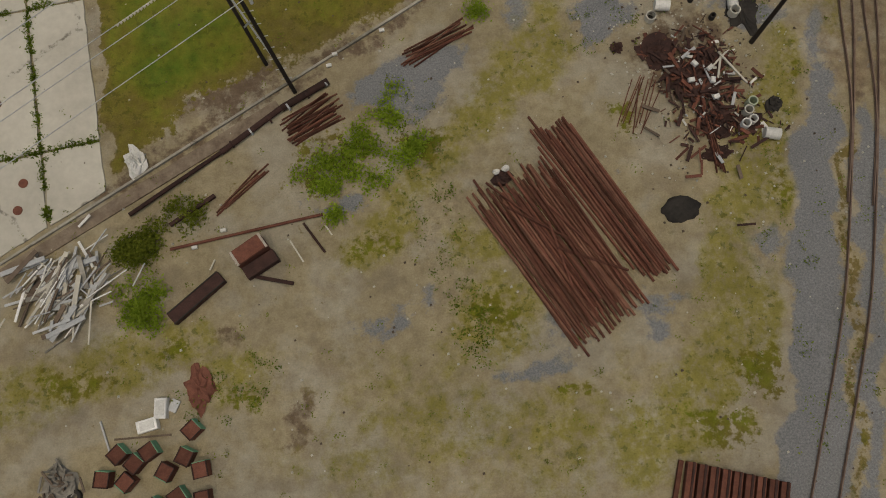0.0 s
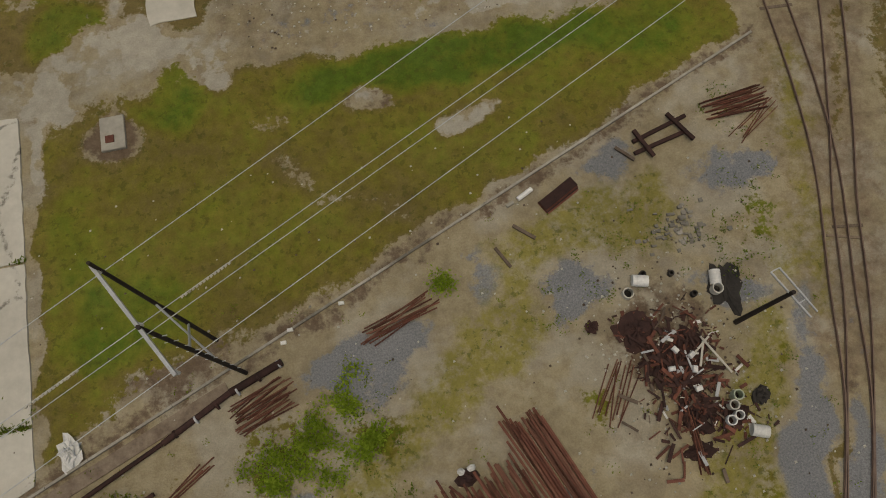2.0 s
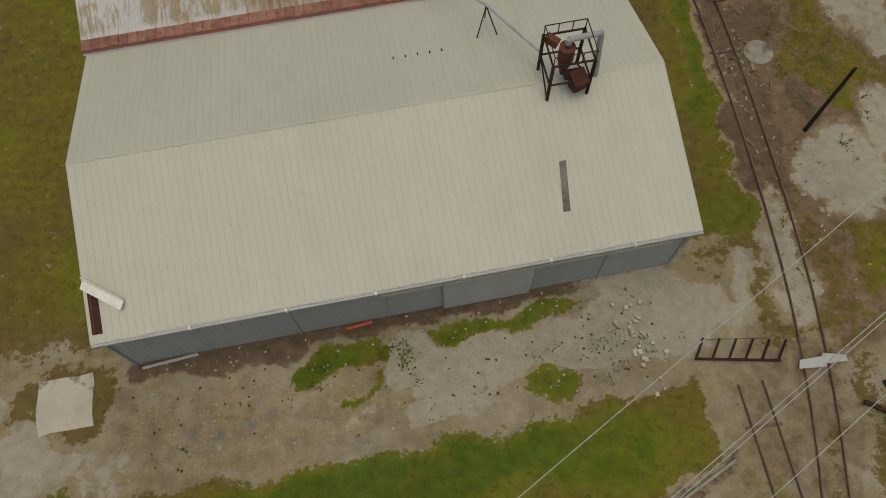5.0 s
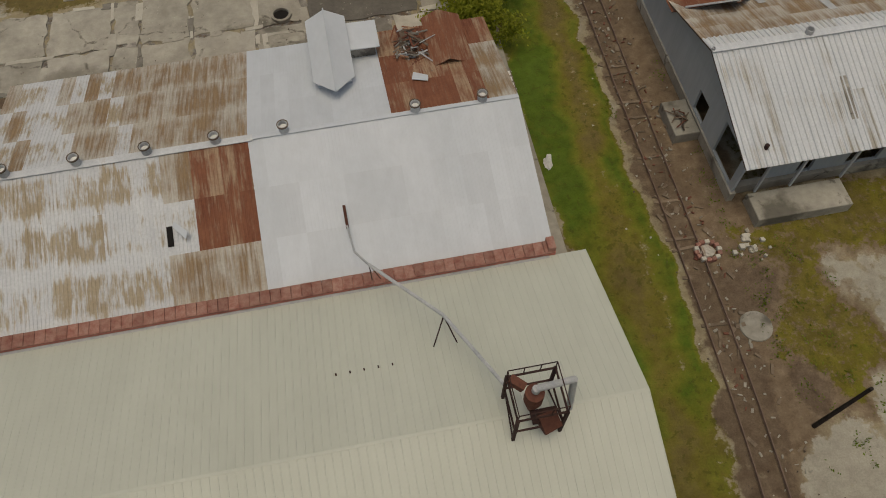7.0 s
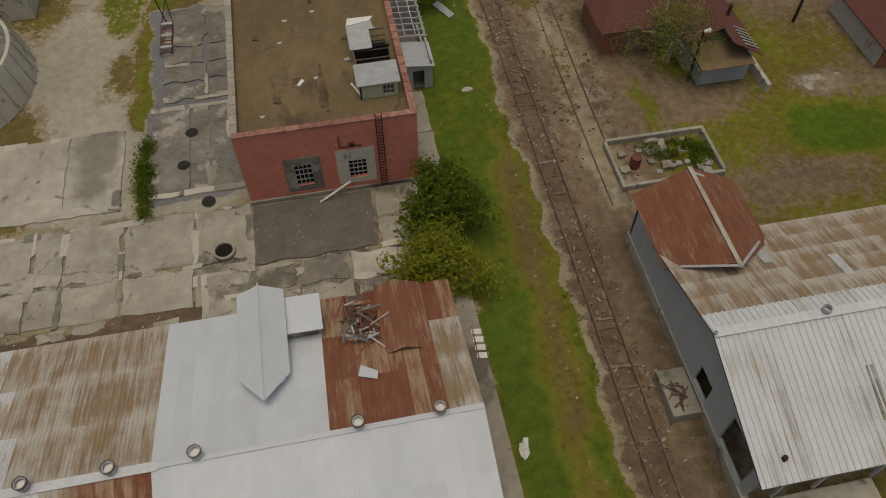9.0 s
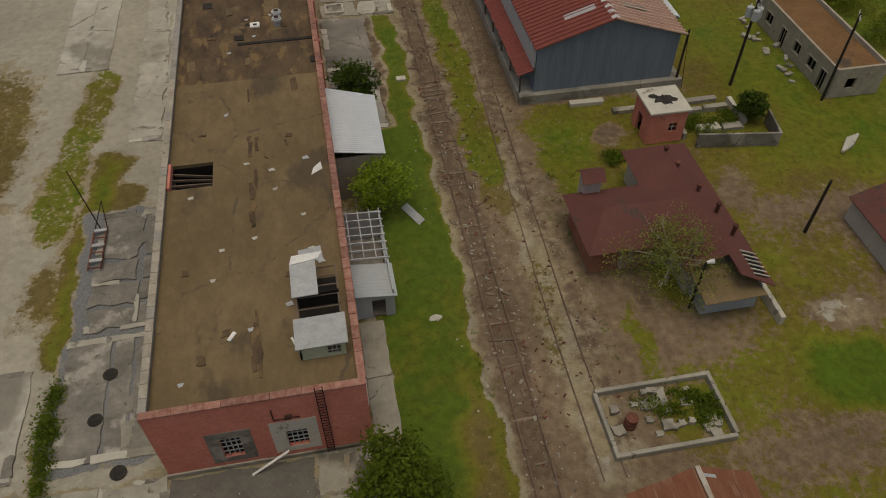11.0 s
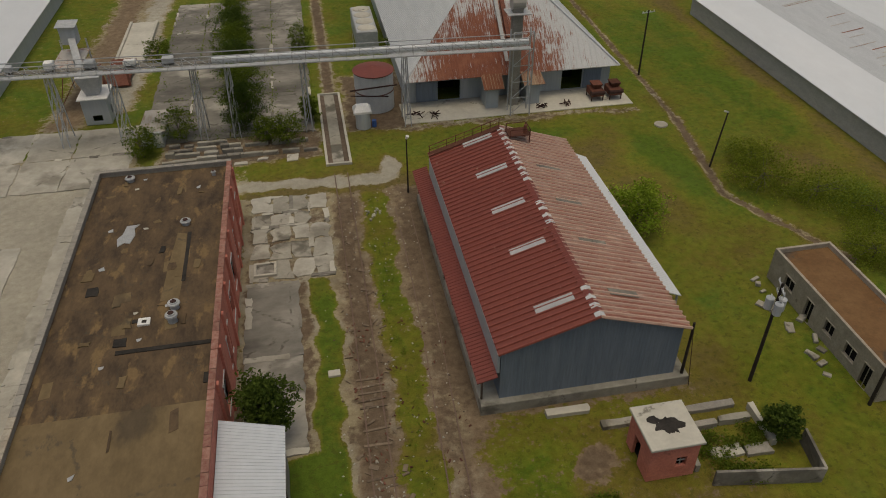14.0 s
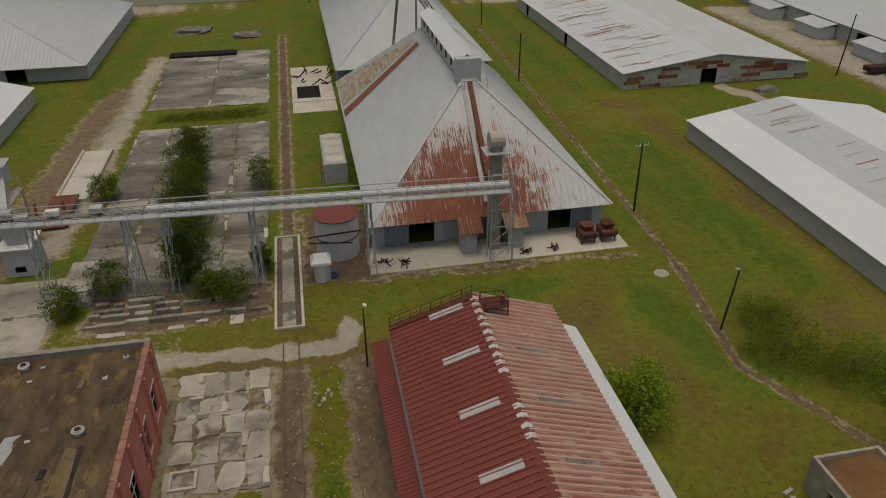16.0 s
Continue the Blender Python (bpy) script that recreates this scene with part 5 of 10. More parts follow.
part("felt_patch", Shape().prism([(21.0, 156.4), (21.5, 156.9), (22.0, 156.7), (22.3, 158.0), (22.1, 159.0), (22.5, 159.6), (21.4, 159.5), (21.2, 158.2), (20.8, 157.6)], 6.6, 6.70), STEEL, block, "bare grey roof patch")
part("felt_patch", Shape().box(22.9, 142.6, 6.65, 29.8, 143.0, 6.72), TAR, block, "black tar seam")
part("felt_patch", Shape().box(26.9, 150.5, 6.65, 27.2, 157.5, 6.705), TAR, block)
part("felt_patch", Shape().box(29.4, 138.6, 6.65, 29.85, 139.6, 6.75), TAR, block)
for i in range(66):
    y = 103.9 + i * 0.985
    part("coping", Shape().cbox(29.85, y, 7.1, 30.36, y + 0.96, 7.2 + random.uniform(0, 0.03), 0.02), BRICKCAP, block)
    part("coping", Shape().cbox(17.14, y, 7.1, 17.65, y + 0.96, 7.2 + random.uniform(0, 0.03), 0.02), RUINWALL if i < 34 and i % 7 else STONEWALL, block)
for i in range(14):
    x = 17.2 + i * 0.935
    part("coping", Shape().cbox(x, 103.45, 7.1, x + 0.92, 103.95, 7.2 + random.uniform(0, 0.03), 0.02), BRICKCAP, block)
    part("coping", Shape().cbox(x, 168.75, 7.1, x + 0.92, 169.25, 7.2 + random.uniform(0, 0.03), 0.02), STONEWALL, block)
# Floor and sides coloured near-black for the shade down in the hole.
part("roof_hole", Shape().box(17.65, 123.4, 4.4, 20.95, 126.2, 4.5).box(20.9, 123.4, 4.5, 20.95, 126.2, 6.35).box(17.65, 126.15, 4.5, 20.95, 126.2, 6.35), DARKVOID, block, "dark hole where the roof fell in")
for i in range(3):
    part("joist", Shape().beam((17.7, 124.2 + i * 0.7, 6.3), (20.9, 124.1 + i * 0.75, 6.2 - 0.3 * i), 0.1, 0.2), TIMBER, block)
part("hole_lining", Shape().box(17.62, 123.3, 6.4, 17.85, 126.1, 7.0), BRICK, block)
for x, y, r, h in ((26.6, 158.9, 0.4, 0.5), (26.7, 147.2, 0.4, 0.7), (26.7, 145.6, 0.4, 0.9), (20.6, 167.6, 0.4, 0.5), (28.6, 167.2, 0.2, 0.5)):
    v = part("roof_vent", Shape().tube((x, y, 6.65), (x, y, 6.65 + h), r * 0.9, r * 0.8, 14).tube((x, y, 6.65 + h * 0.7), (x, y, 6.65 + h * 0.85), r * 1.25, r * 1.15, 14), STEEL, block, "grey metal roof vent")
    part("vent_cap", Shape().tube((x, y, 6.65 + h), (x, y, 6.7 + h), r * 0.6, r * 0.5, 14), DARKIRON, v)
hatch = part("roof_hatch", Shape().box(24.1, 145.5, 6.65, 25.0, 146.3, 6.8), WHITEPAINT, block, "white roof hatch with an open lid")
part("hatch_lid", Shape().box(24.4, 145.7, 6.8, 24.75, 146.0, 6.83), TAR, hatch)
random.seed(21)
for i in range(26):
    x, y = random.uniform(18.3, 29), random.choice([random.uniform(105, 126), random.uniform(127, 168)])
    single("roof_scrap", Shape().slab((x, y, 6.74), (x + random.uniform(0.2, 0.5), y + 0.1, 6.72), (x + 0.3, y + random.uniform(0.3, 0.6), 6.72), (x - 0.1, y + 0.3, 6.72), 0.03), (STEEL, PALECONC)[i % 2], "torn scrap of felt or tin on a roof", "debris", "scraps on the flat roof")
single("roof_stick", Shape().beam((26.8, 106.2, 6.71), (26.1, 108.0, 6.71), 0.13, 0.1), WHITEPAINT, "white board lying on a flat roof", "board")
single("roof_stick", Shape().beam((22.2, 108.5, 6.7), (22.6, 109.1, 6.7), 0.25, 0.08), WHITEPAINT, "short white board lying on a flat roof", "board")
single("roof_sheet", Shape().slab((27.0, 114.2, 6.72), (28.6, 114.3, 6.72), (28.5, 115.6, 6.76), (26.9, 115.4, 6.72), 0.03), STEEL, "loose grey sheet lying on a flat roof", "metal sheet")
single("roof_sheet", Shape().slab((28.4, 123.2, 6.72), (29.3, 123.8, 6.72), (29.2, 124.6, 6.76), (28.6, 124.0, 6.72), 0.03), WHITEPAINT, "loose white sheet lying on a flat roof", "metal sheet")
# openings of the south face
for x0, x1, z0, z1, f0, f1, g0, g1, mt in ((20.95, 22.2, 1.3, 3.5, 20.2, 22.95, 0.75, 4.3, "olive"), (25.0, 26.3, 1.35, 3.25, 24.1, 27.0, 0.8, 4.45, "grey")):
    w = part("window", Shape().box(x0, 103.75, z0, x1, 103.8, z1), DARKVOID, block, "dark broken window")
    part("surround", Shape().box(f0, 103.47, g0, x0, 103.5, g1).box(x1, 103.47, g0, f1, 103.5, g1).box(x0, 103.47, z1, x1, 103.5, g1).box(x0, 103.47, g0, x1, 103.5, z0), DARKCONC if mt == "olive" else PALECONC, w)
    bars = Shape()
    for i in range(1, 4):
        bars.box(x0 + (x1 - x0) * i / 4 - 0.03, 103.6, z0, x0 + (x1 - x0) * i / 4 + 0.03, 103.66, z1)
    for i in range(1, 4):
        bars.box(x0, 103.6, z0 + (z1 - z0) * i / 4 - 0.03, x1, 103.66, z0 + (z1 - z0) * i / 4 + 0.03)
    part("window_bars", bars, STEEL, w)
ladder = part("ladder", Shape().beam((27.3, 103.35, 0.1), (27.3, 103.35, 7.8), 0.06).beam((27.75, 103.35, 0.1), (27.75, 103.35, 7.8), 0.06), DARKIRON, block, "rusty wall ladder")
rungs = Shape()
for i in range(24):
    rungs.beam((27.3, 103.35, 0.3 + i * 0.31), (27.75, 103.35, 0.3 + i * 0.31), 0.04)
part("rungs", rungs, DARKIRON, ladder)
part("conduit", Shape().beam((24.5, 103.45, 4.8), (24.5, 103.45, 6.0), 0.06).beam((24.5, 103.45, 4.8), (26.1, 103.45, 4.8), 0.06).box(25.2, 103.3, 4.9, 25.6, 103.5, 5.15), DARKIRON, block)
part("plinth", wall_run("x", 103.38, 17.1, 30.4, 0, 0.35, 0.12), CONCRETE, block)
# broken roof light on the block
monitor = thing("roof_monitor", "derelict white roof light with open bays", "roof light", (28.0, 109, 6.65))
for y0, y1, x1 in ((106.2, 108.3, 29.6), (110.3, 112.9, 28.1)):
    # The second bay's wall is blackened to carry the interior's shade.
    part("monitor_wall", wall_run("x", y0, 26.6, 29.4, 6.65, 8.0, 0.12, [(28.3, 29.1, 6.9, 7.7)] if y0 < 107 else ()), GREENPAINT if y0 < 107 else DARKVOID, monitor, "flaking pale green wall" if y0 < 107 else "inner wall coloured near-black as shade")
    part("monitor_wall", wall_run("y", 26.6, y0, y1, 6.65, 8.0, 0.12), WHITEPAINT, monitor)
    part("monitor_roof", Shape().slab((26.4, y0 - 0.2, 8.05), (x1, y0 - 0.1, 8.0), (x1, y1, 8.2), (26.4, y1 - 0.1, 8.25), 0.08), STEEL, monitor)
# Black floor plates stand for the shade under the open bays.
part("monitor_void", Shape().box(26.7, 108.35, 6.655, 29.3, 110.3, 6.7).box(28.0, 110.4, 6.655, 29.3, 112.6, 6.7), DARKVOID, monitor)
grid = Shape()
for y in (108.3, 109.3, 110.3, 111.1, 111.9, 112.7):
    grid.beam((26.6, y, 7.7), (29.4, y, 7.7), 0.08)
for x in (26.65, 29.35):
    grid.beam((x, 108.3, 7.75), (x, 112.8, 7.75), 0.1)
    for y in (108.4, 110.2):
        grid.beam((x, y, 6.65), (x, y, 7.75), 0.1)
part("monitor_frame", grid, TIMBER, monitor)
for q in ((28.3, 106.18, 7.28, 29.1, 106.22, 7.33), (28.55, 106.175, 6.9, 28.6, 106.215, 7.7), (28.82, 106.175, 6.9, 28.87, 106.215, 7.7)):
    part("window_bar", Shape().box(*q), STEEL, monitor)
part("torn_sheet", Shape().slab((26.4, 112.7, 8.3), (28.3, 113.0, 8.35), (28.6, 113.7, 8.2), (26.6, 113.3, 8.5), 0.04), WHITEPAINT, monitor)
# lean-tos on the east side of the block
lean = thing("lean_to", "lean-to with a white corrugated roof against a brick wall", "building", (32.4, 131, 0))
part("roof", roof_plate((34.6, 127.2, 4.6), (34.7, 135.4, 4.6), (30.35, 135.9, 5.6), (30.35, 126.9, 5.6), 0.25, 0.08, 0.08, 0.03), SILVER, lean)
part("wall", wall_run("y", 34.4, 127.3, 135.3, 0, 4.5, -0.15, [(129, 132, 0, 3)]), STONEWALL, lean)
part("wall", wall_run("x", 127.15, 30.4, 34.25, 0, 4.6, 0.15), STONEWALL, lean)
part("wall", wall_run("x", 135.4, 30.4, 34.25, 0, 4.6, -0.15), STONEWALL, lean)
open_bay = thing("open_frame_bay", "roofless bay with bare grey rafters", "building", (31.8, 119, 0))
for i in range(7):
    part("rafter", Shape().beam((30.4, 116.9 + i * 0.82, 3.35), (33.4, 116.9 + i * 0.82, 3.15), 0.1, 0.14), STEEL, open_bay)
for x in (30.6, 31.5, 32.4, 33.2):
    part("purlin", Shape().beam((x, 116.8, 3.45), (x, 122.0, 3.45), 0.08), STEEL, open_bay)
part("wall", wall_run("y", 33.3, 113.8, 122.2, 0, 3.0, -0.15, [(117.2, 121.6, 0.9, 2.7)]), BLUEGREY, open_bay)
part("wall", wall_run("x", 122.2, 30.4, 33.15, 0, 3.0, -0.15), BLUEGREY, open_bay)
part("floor", Shape().box(30.35, 113.9, 0, 33.1, 122.0, 0.12), DARKCONC, open_bay)
part("shed_roof", roof_plate((33.5, 113.6, 2.5), (33.5, 116.8, 2.5), (30.4, 116.8, 2.9), (30.4, 113.6, 2.9), 0.3, 0.06), BLUEGREY, open_bay)
part("wall", wall_run("x", 113.8, 30.4, 33.15, 0, 2.5, 0.15, [(31.6, 32.6, 0, 2.0)]), BLUEGREY, open_bay)

# red-roofed warehouse
red = thing("red_roof_warehouse", "slate-blue warehouse with a streaked red sheet roof", "building", (58.1, 153, 0))
part("platform", Shape().cbox(49.2, 137.6, -0.2, 66.4, 168.6, 0.95, 0.05), CONCRETE, red, "raised concrete platform")
for side, ax, at, lo, hi, th in (("s", "x", 138.2, 50.8, 65.2, 0.2), ("n", "x", 168.1, 50.8, 65.2, -0.2), ("w", "y", 50.8, 138.4, 167.9, 0.2), ("e", "y", 65.2, 138.4, 167.9, -0.2)):
    part("wall", wall_run(ax, at, lo, hi, 0.95, 5.95, th), BLUE, red)
    part("siding_ribs", wall_ribs(ax, at, -1 if th > 0 else 1, lo, hi, 0.95, 5.95, 0.3), BLUE, red)
part("gable", gable("x", 138.2, 50.8, 65.2, 5.95, 8.3, 0.2), BLUE, red)
part("gable", gable("x", 167.9, 50.8, 65.2, 5.95, 8.3, 0.2), BLUE, red)
gr = Shape()
for i in range(48):
    x = 50.95 + i * 0.3
    gr.box(x - 0.04, 138.165, 5.95, x + 0.04, 138.2, 5.95 + 2.3 * (1 - abs(x - 58) / 7.2))
part("siding_ribs", gr, BLUE, red)
part("clerestory", Shape().box(50.5, 138.3, 3.7, 50.72, 168.0, 5.6), BLUEGREY, red)
RW = ((50.45, 168.4, 5.95), (50.45, 137.9, 5.95), (58.1, 137.9, 8.45), (58.1, 168.4, 8.45))
RE = ((65.75, 137.9, 5.95), (65.75, 168.4, 5.95), (58.1, 168.4, 8.45), (58.1, 137.9, 8.45))
# Two reds: the slopes' difference in light is put into their paint.
part("roof", roof_plate(*RW, 0), REDROOF, red, "deep red roof slope")
part("roof", roof_plate(*RE, 0), PINKROOF, red, "pinkish red roof slope with sheen in its colour")
part("roof_ribs", Shape().ribs(*RW, 0.62, 0.2, 0.13), REDRIB, red)
part("roof_ribs", Shape().ribs(*RE, 0.62, 0.24, 0.14), PINKRIB, red)
random.seed(5)
for i in range(60):
    y = 137.95 + i * 0.5075
    pale = (i < 8 or 22 < i < 32 or i > 36) and i % 2 == 0
    part("ridge_cap", Shape().slab((57.7, y + 0.49, 8.42), (57.7, y, 8.42), (58.1, y, 8.6), (58.1, y + 0.49, 8.6), 0.04).slab((58.5, y, 8.42), (58.5, y + 0.49, 8.42), (58.1, y + 0.49, 8.6), (58.1, y, 8.6), 0.04), WEATHERED if pale else REDROOF, red)
laps = Shape()
for i in range(50):
    y = 168.4 - 30.5 * i / 49
    for k in range(6):
        if random.random() < 0.34:
            x = 51.2 + k * 1.28 + random.uniform(-0.25, 0.25)
            zz = 5.95 + (x - 50.45) * 2.5 / 7.65 + 0.1
            laps.slab((x, y + 0.05, zz), (x, y - 0.05, zz), (x + 0.22, y - 0.05, zz + 0.072), (x + 0.22, y + 0.05, zz + 0.072), 0.015)
tagged(part("worn_lap", laps, REDRIB, red, "pale worn sheet laps"), kind="stuff")
for y in (140.9, 148.3, 154.6, 160.9, 167.2):
    z = lambda x: 5.99 + (x - 50.45) * 2.5 / 7.65
    part("roof_light", Shape().slab((54.0, y + 0.42, z(54.0) + 0.07), (54.0, y - 0.42, z(54.0) + 0.07), (57.0, y - 0.42, z(57.0) + 0.07), (57.0, y + 0.42, z(57.0) + 0.07), 0.03), STEEL, red, "pale grey plastic roof light")
for y in (141.2, 148.2, 154.5, 160.7):
    z = lambda x: 5.99 + (65.75 - x) * 2.5 / 7.65
    part("roof_light", Shape().slab((62.5, y - 0.4, z(62.5) + 0.07), (62.5, y + 0.4, z(62.5) + 0.07), (60.0, y + 0.4, z(60.0) + 0.07), (60.0, y - 0.4, z(60.0) + 0.07), 0.03), DARKCONC, red, "grimy plastic roof light")
part("lean_roof", roof_plate((48.9, 169.6, 3.25), (48.9, 137.9, 3.25), (50.5, 137.9, 3.7), (50.5, 169.6, 3.7), 0.4, 0.08, 0.1, 0.05), REDROOF, red)
for i in range(9):
    part("lean_post", Shape().beam((49.4, 138.4 + i * 3.8, 0.9), (49.4, 138.4 + i * 3.8, 3.3), 0.14), TIMBER, red)
part("side_roof", roof_plate((67.5, 143.0, 4.7), (67.5, 166.5, 4.7), (65.5, 166.5, 5.6), (65.5, 143.0, 5.6), 0.3, 0.08), WHITEROOF, red, "white lean-to roof")
for y in (143.3, 151, 158.5, 166.2):
    part("lean_post", Shape().beam((67.3, y, 0), (67.3, y, 4.7), 0.14), STEEL, red)
for k in range(9):
    x = 50.6 + k * 0.93
    zz = 6.0 + (x - 50.45) * 2.5 / 7.65
    part("walk_post", Shape().beam((x, 168.2, zz), (x, 168.2, zz + 1.0), 0.06), IRON, red)
part("walk_rail", Shape().beam((50.5, 168.2, 6.95), (58.1, 168.2, 9.45), 0.06).beam((50.5, 168.2, 6.5), (58.1, 168.2, 9.0), 0.05), IRON, red)
part("walkway", Shape().slab((50.5, 168.4, 6.1), (50.5, 167.6, 6.1), (58.0, 167.6, 8.6), (58.0, 168.4, 8.6), 0.05), IRON, red)
head = thing("roof_hoist", "rusty hoist frame on a roof ridge", "hoist", (59.6, 166.3, 8.4))
for x, y in ((58.5, 167.0), (60.6, 167.0), (58.5, 165.4), (60.6, 165.4)):
    part("leg", Shape().beam((x, y, 7.6), (x, y, 9.4), 0.1), IRON, head)
part("deck", Shape().box(58.4, 165.3, 8.7, 60.7, 167.1, 8.78), IRON, head)
part("rail", Shape().beam((58.5, 165.4, 9.4), (60.6, 165.4, 9.4), 0.06).beam((60.6, 165.4, 9.4), (60.6, 167.0, 9.4), 0.06).beam((58.5, 167.0, 9.4), (60.6, 167.0, 9.4), 0.06), IRON, head)
part("motor", Shape().tube((60.2, 165.8, 8.8), (60.2, 165.8, 9.7), 0.22, 0.18, 12), IRON, head)

def ragged_box(x0, y0, x1, y1, seed):
    rnd = random.Random(seed)
    pts = [(x0, y0), ((x0 + x1) / 2, y0), (x1, y0), (x1, (y0 + y1) / 2), (x1, y1), ((x0 + x1) / 2, y1), (x0, y1), (x0, (y0 + y1) / 2)]
    return [(x + rnd.uniform(-0.08, 0.08), y + rnd.uniform(-0.08, 0.08)) for x, y in pts]


# brick hut
hut = thing("brick_hut", "small red brick hut with a tarred flat roof", "building", (61.2, 131.2, 0))
part("wall", wall_run("x", 129.4, 59.3, 62.9, 0, 3.5, 0.25, [(61.3, 62.1, 1.2, 2.2)]), BRICK, hut)
part("wall", wall_run("x", 133.0, 59.3, 62.9, 0, 3.5, -0.25), BRICK, hut)
part("wall", wall_run("y", 59.3, 129.65, 132.75, 0, 3.5, 0.25, [(131.0, 132.0, 0, 2.1)]), BRICK, hut)
part("wall", wall_run("y", 62.9, 129.65, 132.75, 0, 3.5, -0.25), BRICK, hut)
part("roof", Shape().cbox(59.1, 129.2, 3.5, 63.1, 133.2, 3.7, 0.04), PALECONC, hut, "blotched concrete flat roof")
part("tar_patch", Shape().lump(61.1, 131.1, 3.7, 0.95, 0.8, 0.05, 0.9, 18, 4, 2).lump(60.3, 131.7, 3.7, 0.5, 0.35, 0.04, 0.8), TAR, hut)
part("window_bars", Shape().box(61.3, 129.55, 1.65, 62.1, 129.6, 1.72).box(61.68, 129.55, 1.2, 61.74, 129.6, 2.2), STEEL, hut)
# Added black floor plate that darkens the hut's unlit inside.
part("dark_room", Shape().box(59.6, 129.8, 0.0, 62.6, 132.7, 0.1), DARKVOID, hut)

# old house
house = thing("derelict_house", "derelict house with a rust-brown sheet roof and grey tin walls", "building", (57.5, 117, 0))
part("wall", Shape().box(55.6, 111.6, 0, 60.3, 125.0, 3.0), OLDTIN, house)
part("wall", Shape().box(49.0, 115.0, 0, 55.6, 120.8, 2.9), OLDTIN, house)
part("main_roof", Shape().slab((55.0, 125.6, 3.0), (55.0, 111.4, 3.0), (58.0, 111.4, 4.4), (58.0, 124.2, 4.4), 0.08).slab((60.9, 108.9, 3.0), (60.9, 125.6, 3.0), (58.0, 124.2, 4.4), (58.0, 109.4, 4.4), 0.08).add([(55.0, 125.6, 3.0), (60.9, 125.6, 3.0), (58.0, 124.2, 4.4)], [(0, 1, 2)]), HOUSERED, house)
part("wing_roof", Shape().slab((48.4, 114.4, 2.8), (56.6, 114.4, 2.8), (57.9, 117.9, 4.3), (50.6, 117.9, 4.3), 0.08).slab((56.6, 121.4, 2.8), (48.4, 121.4, 2.8), (50.6, 117.9, 4.3), (57.9, 117.9, 4.3), 0.08).add([(48.4, 121.4, 2.8), (48.4, 114.4, 2.8), (50.6, 117.9, 4.3)], [(0, 1, 2)]), HOUSERED, house)
porch = part("porch_roof", Shape().slab((55.3, 111.9, 3.0), (55.4, 108.5, 2.5), (60.3, 108.6, 2.5), (59.6, 111.6, 3.1), 0.06), BROWNROOF, house, "weathered tin porch roof")
part("porch_wall", Shape().box(56.0, 109.5, 0, 60.4, 109.7, 2.45).box(56.0, 109.7, 0, 56.2, 111.6, 2.5).box(60.2, 109.7, 0, 60.4, 111.6, 2.5), BLUEGREY, house)
pop = part("roof_turret", Shape().box(50.1, 121.0, 0.0, 51.5, 122.3, 4.3), OLDTIN, house)
part("turret_roof", Shape().slab((49.8, 120.7, 4.25), (51.8, 120.7, 4.25), (51.8, 121.65, 4.9), (49.8, 121.65, 4.9), 0.05).slab((51.8, 122.6, 4.25), (49.8, 122.6, 4.25), (49.8, 121.65, 4.9), (51.8, 121.65, 4.9), 0.05), HOUSERED, pop)
for x, y in ((58.2, 121.5), (58.8, 118.6), (59.4, 116.3), (59.6, 113.8), (58.0, 123.5)):
    part("chimney_pipe", Shape().tube((x, y, 3.7), (x, y, 4.7), 0.16, 0.16, 10).tube((x, y, 4.6), (x, y, 4.75), 0.22, 0.22, 10), IRON, house)
# Flat black plate paints the shade seen between the open rafters.
part("gable_slats", Shape().slab((59.5, 109.6, 3.72), (60.5, 109.6, 3.24), (60.5, 112.2, 3.24), (59.5, 112.2, 3.72), 0.03), DARKVOID, house)
for i in range(6):
    part("open_rafter", Shape().beam((59.3, 109.75 + i * 0.46, 3.86), (60.8, 109.75 + i * 0.46, 3.12), 0.09, 0.08), PALECONC, house)
single("garden_wall", Shape().cbox(61.4, 107.5, -0.1, 61.8, 123.5, 0.9, 0.04), PALECONC, "low pale concrete wall beside a house", "wall", kind="structure")
single("yard_wall", Shape().beam((63.9, 128.3, 0.7), (71.6, 127.1, 0.7), 0.2, 1.5).beam((71.6, 127.1, 0.7), (72.2, 130.6, 0.7), 0.2, 1.5), DARKCONC, "grey yard wall beside a hut", "wall", kind="structure")

hut_yard = thing("hut_garden", "overgrown garden beds and slabs beside a brick hut", "garden", (67, 132, 0), kind="structure")
for i, (x0, y0, x1, y1, h) in enumerate(((63.2, 133.0, 66.6, 133.5, 0.5), (66.9, 133.1, 69.4, 133.7, 0.5), (65.0, 130.2, 67.4, 131.2, 0.2), (67.6, 130.0, 69.6, 130.9, 0.25), (63.2, 129.6, 63.6, 133.0, 0.6), (69.8, 130.6, 70.2, 134.4, 0.6), (64.2, 134.6, 69.0, 135.2, 0.3), (58.0, 134.4, 61.0, 135.0, 0.4), (54.2, 136.2, 57.6, 136.9, 0.35))):
    part("bed_wall", Shape().prism(ragged_box(x0, y0, x1, y1, i), -0.1, h), (STONEWALL, CONCRETE, PALECONC)[i % 3], hut_yard)

# roofless masonry building
ruin = thing("masonry_block", "grey masonry building with a rusty brown flat roof", "building", (83, 140, 0))
wops = [(134.2, 135.2, 0, 2.2), (136.2, 137.6, 1.0, 2.2), (139.2, 140.4, 1.0, 2.2), (142.2, 143.2, 0, 2.2), (145.2, 146.6, 1.0, 2.2)]
part("wall", wall_run("y", 80.0, 132.9, 149.0, 0, 3.4, 0.25, wops), RUINWALL, ruin)
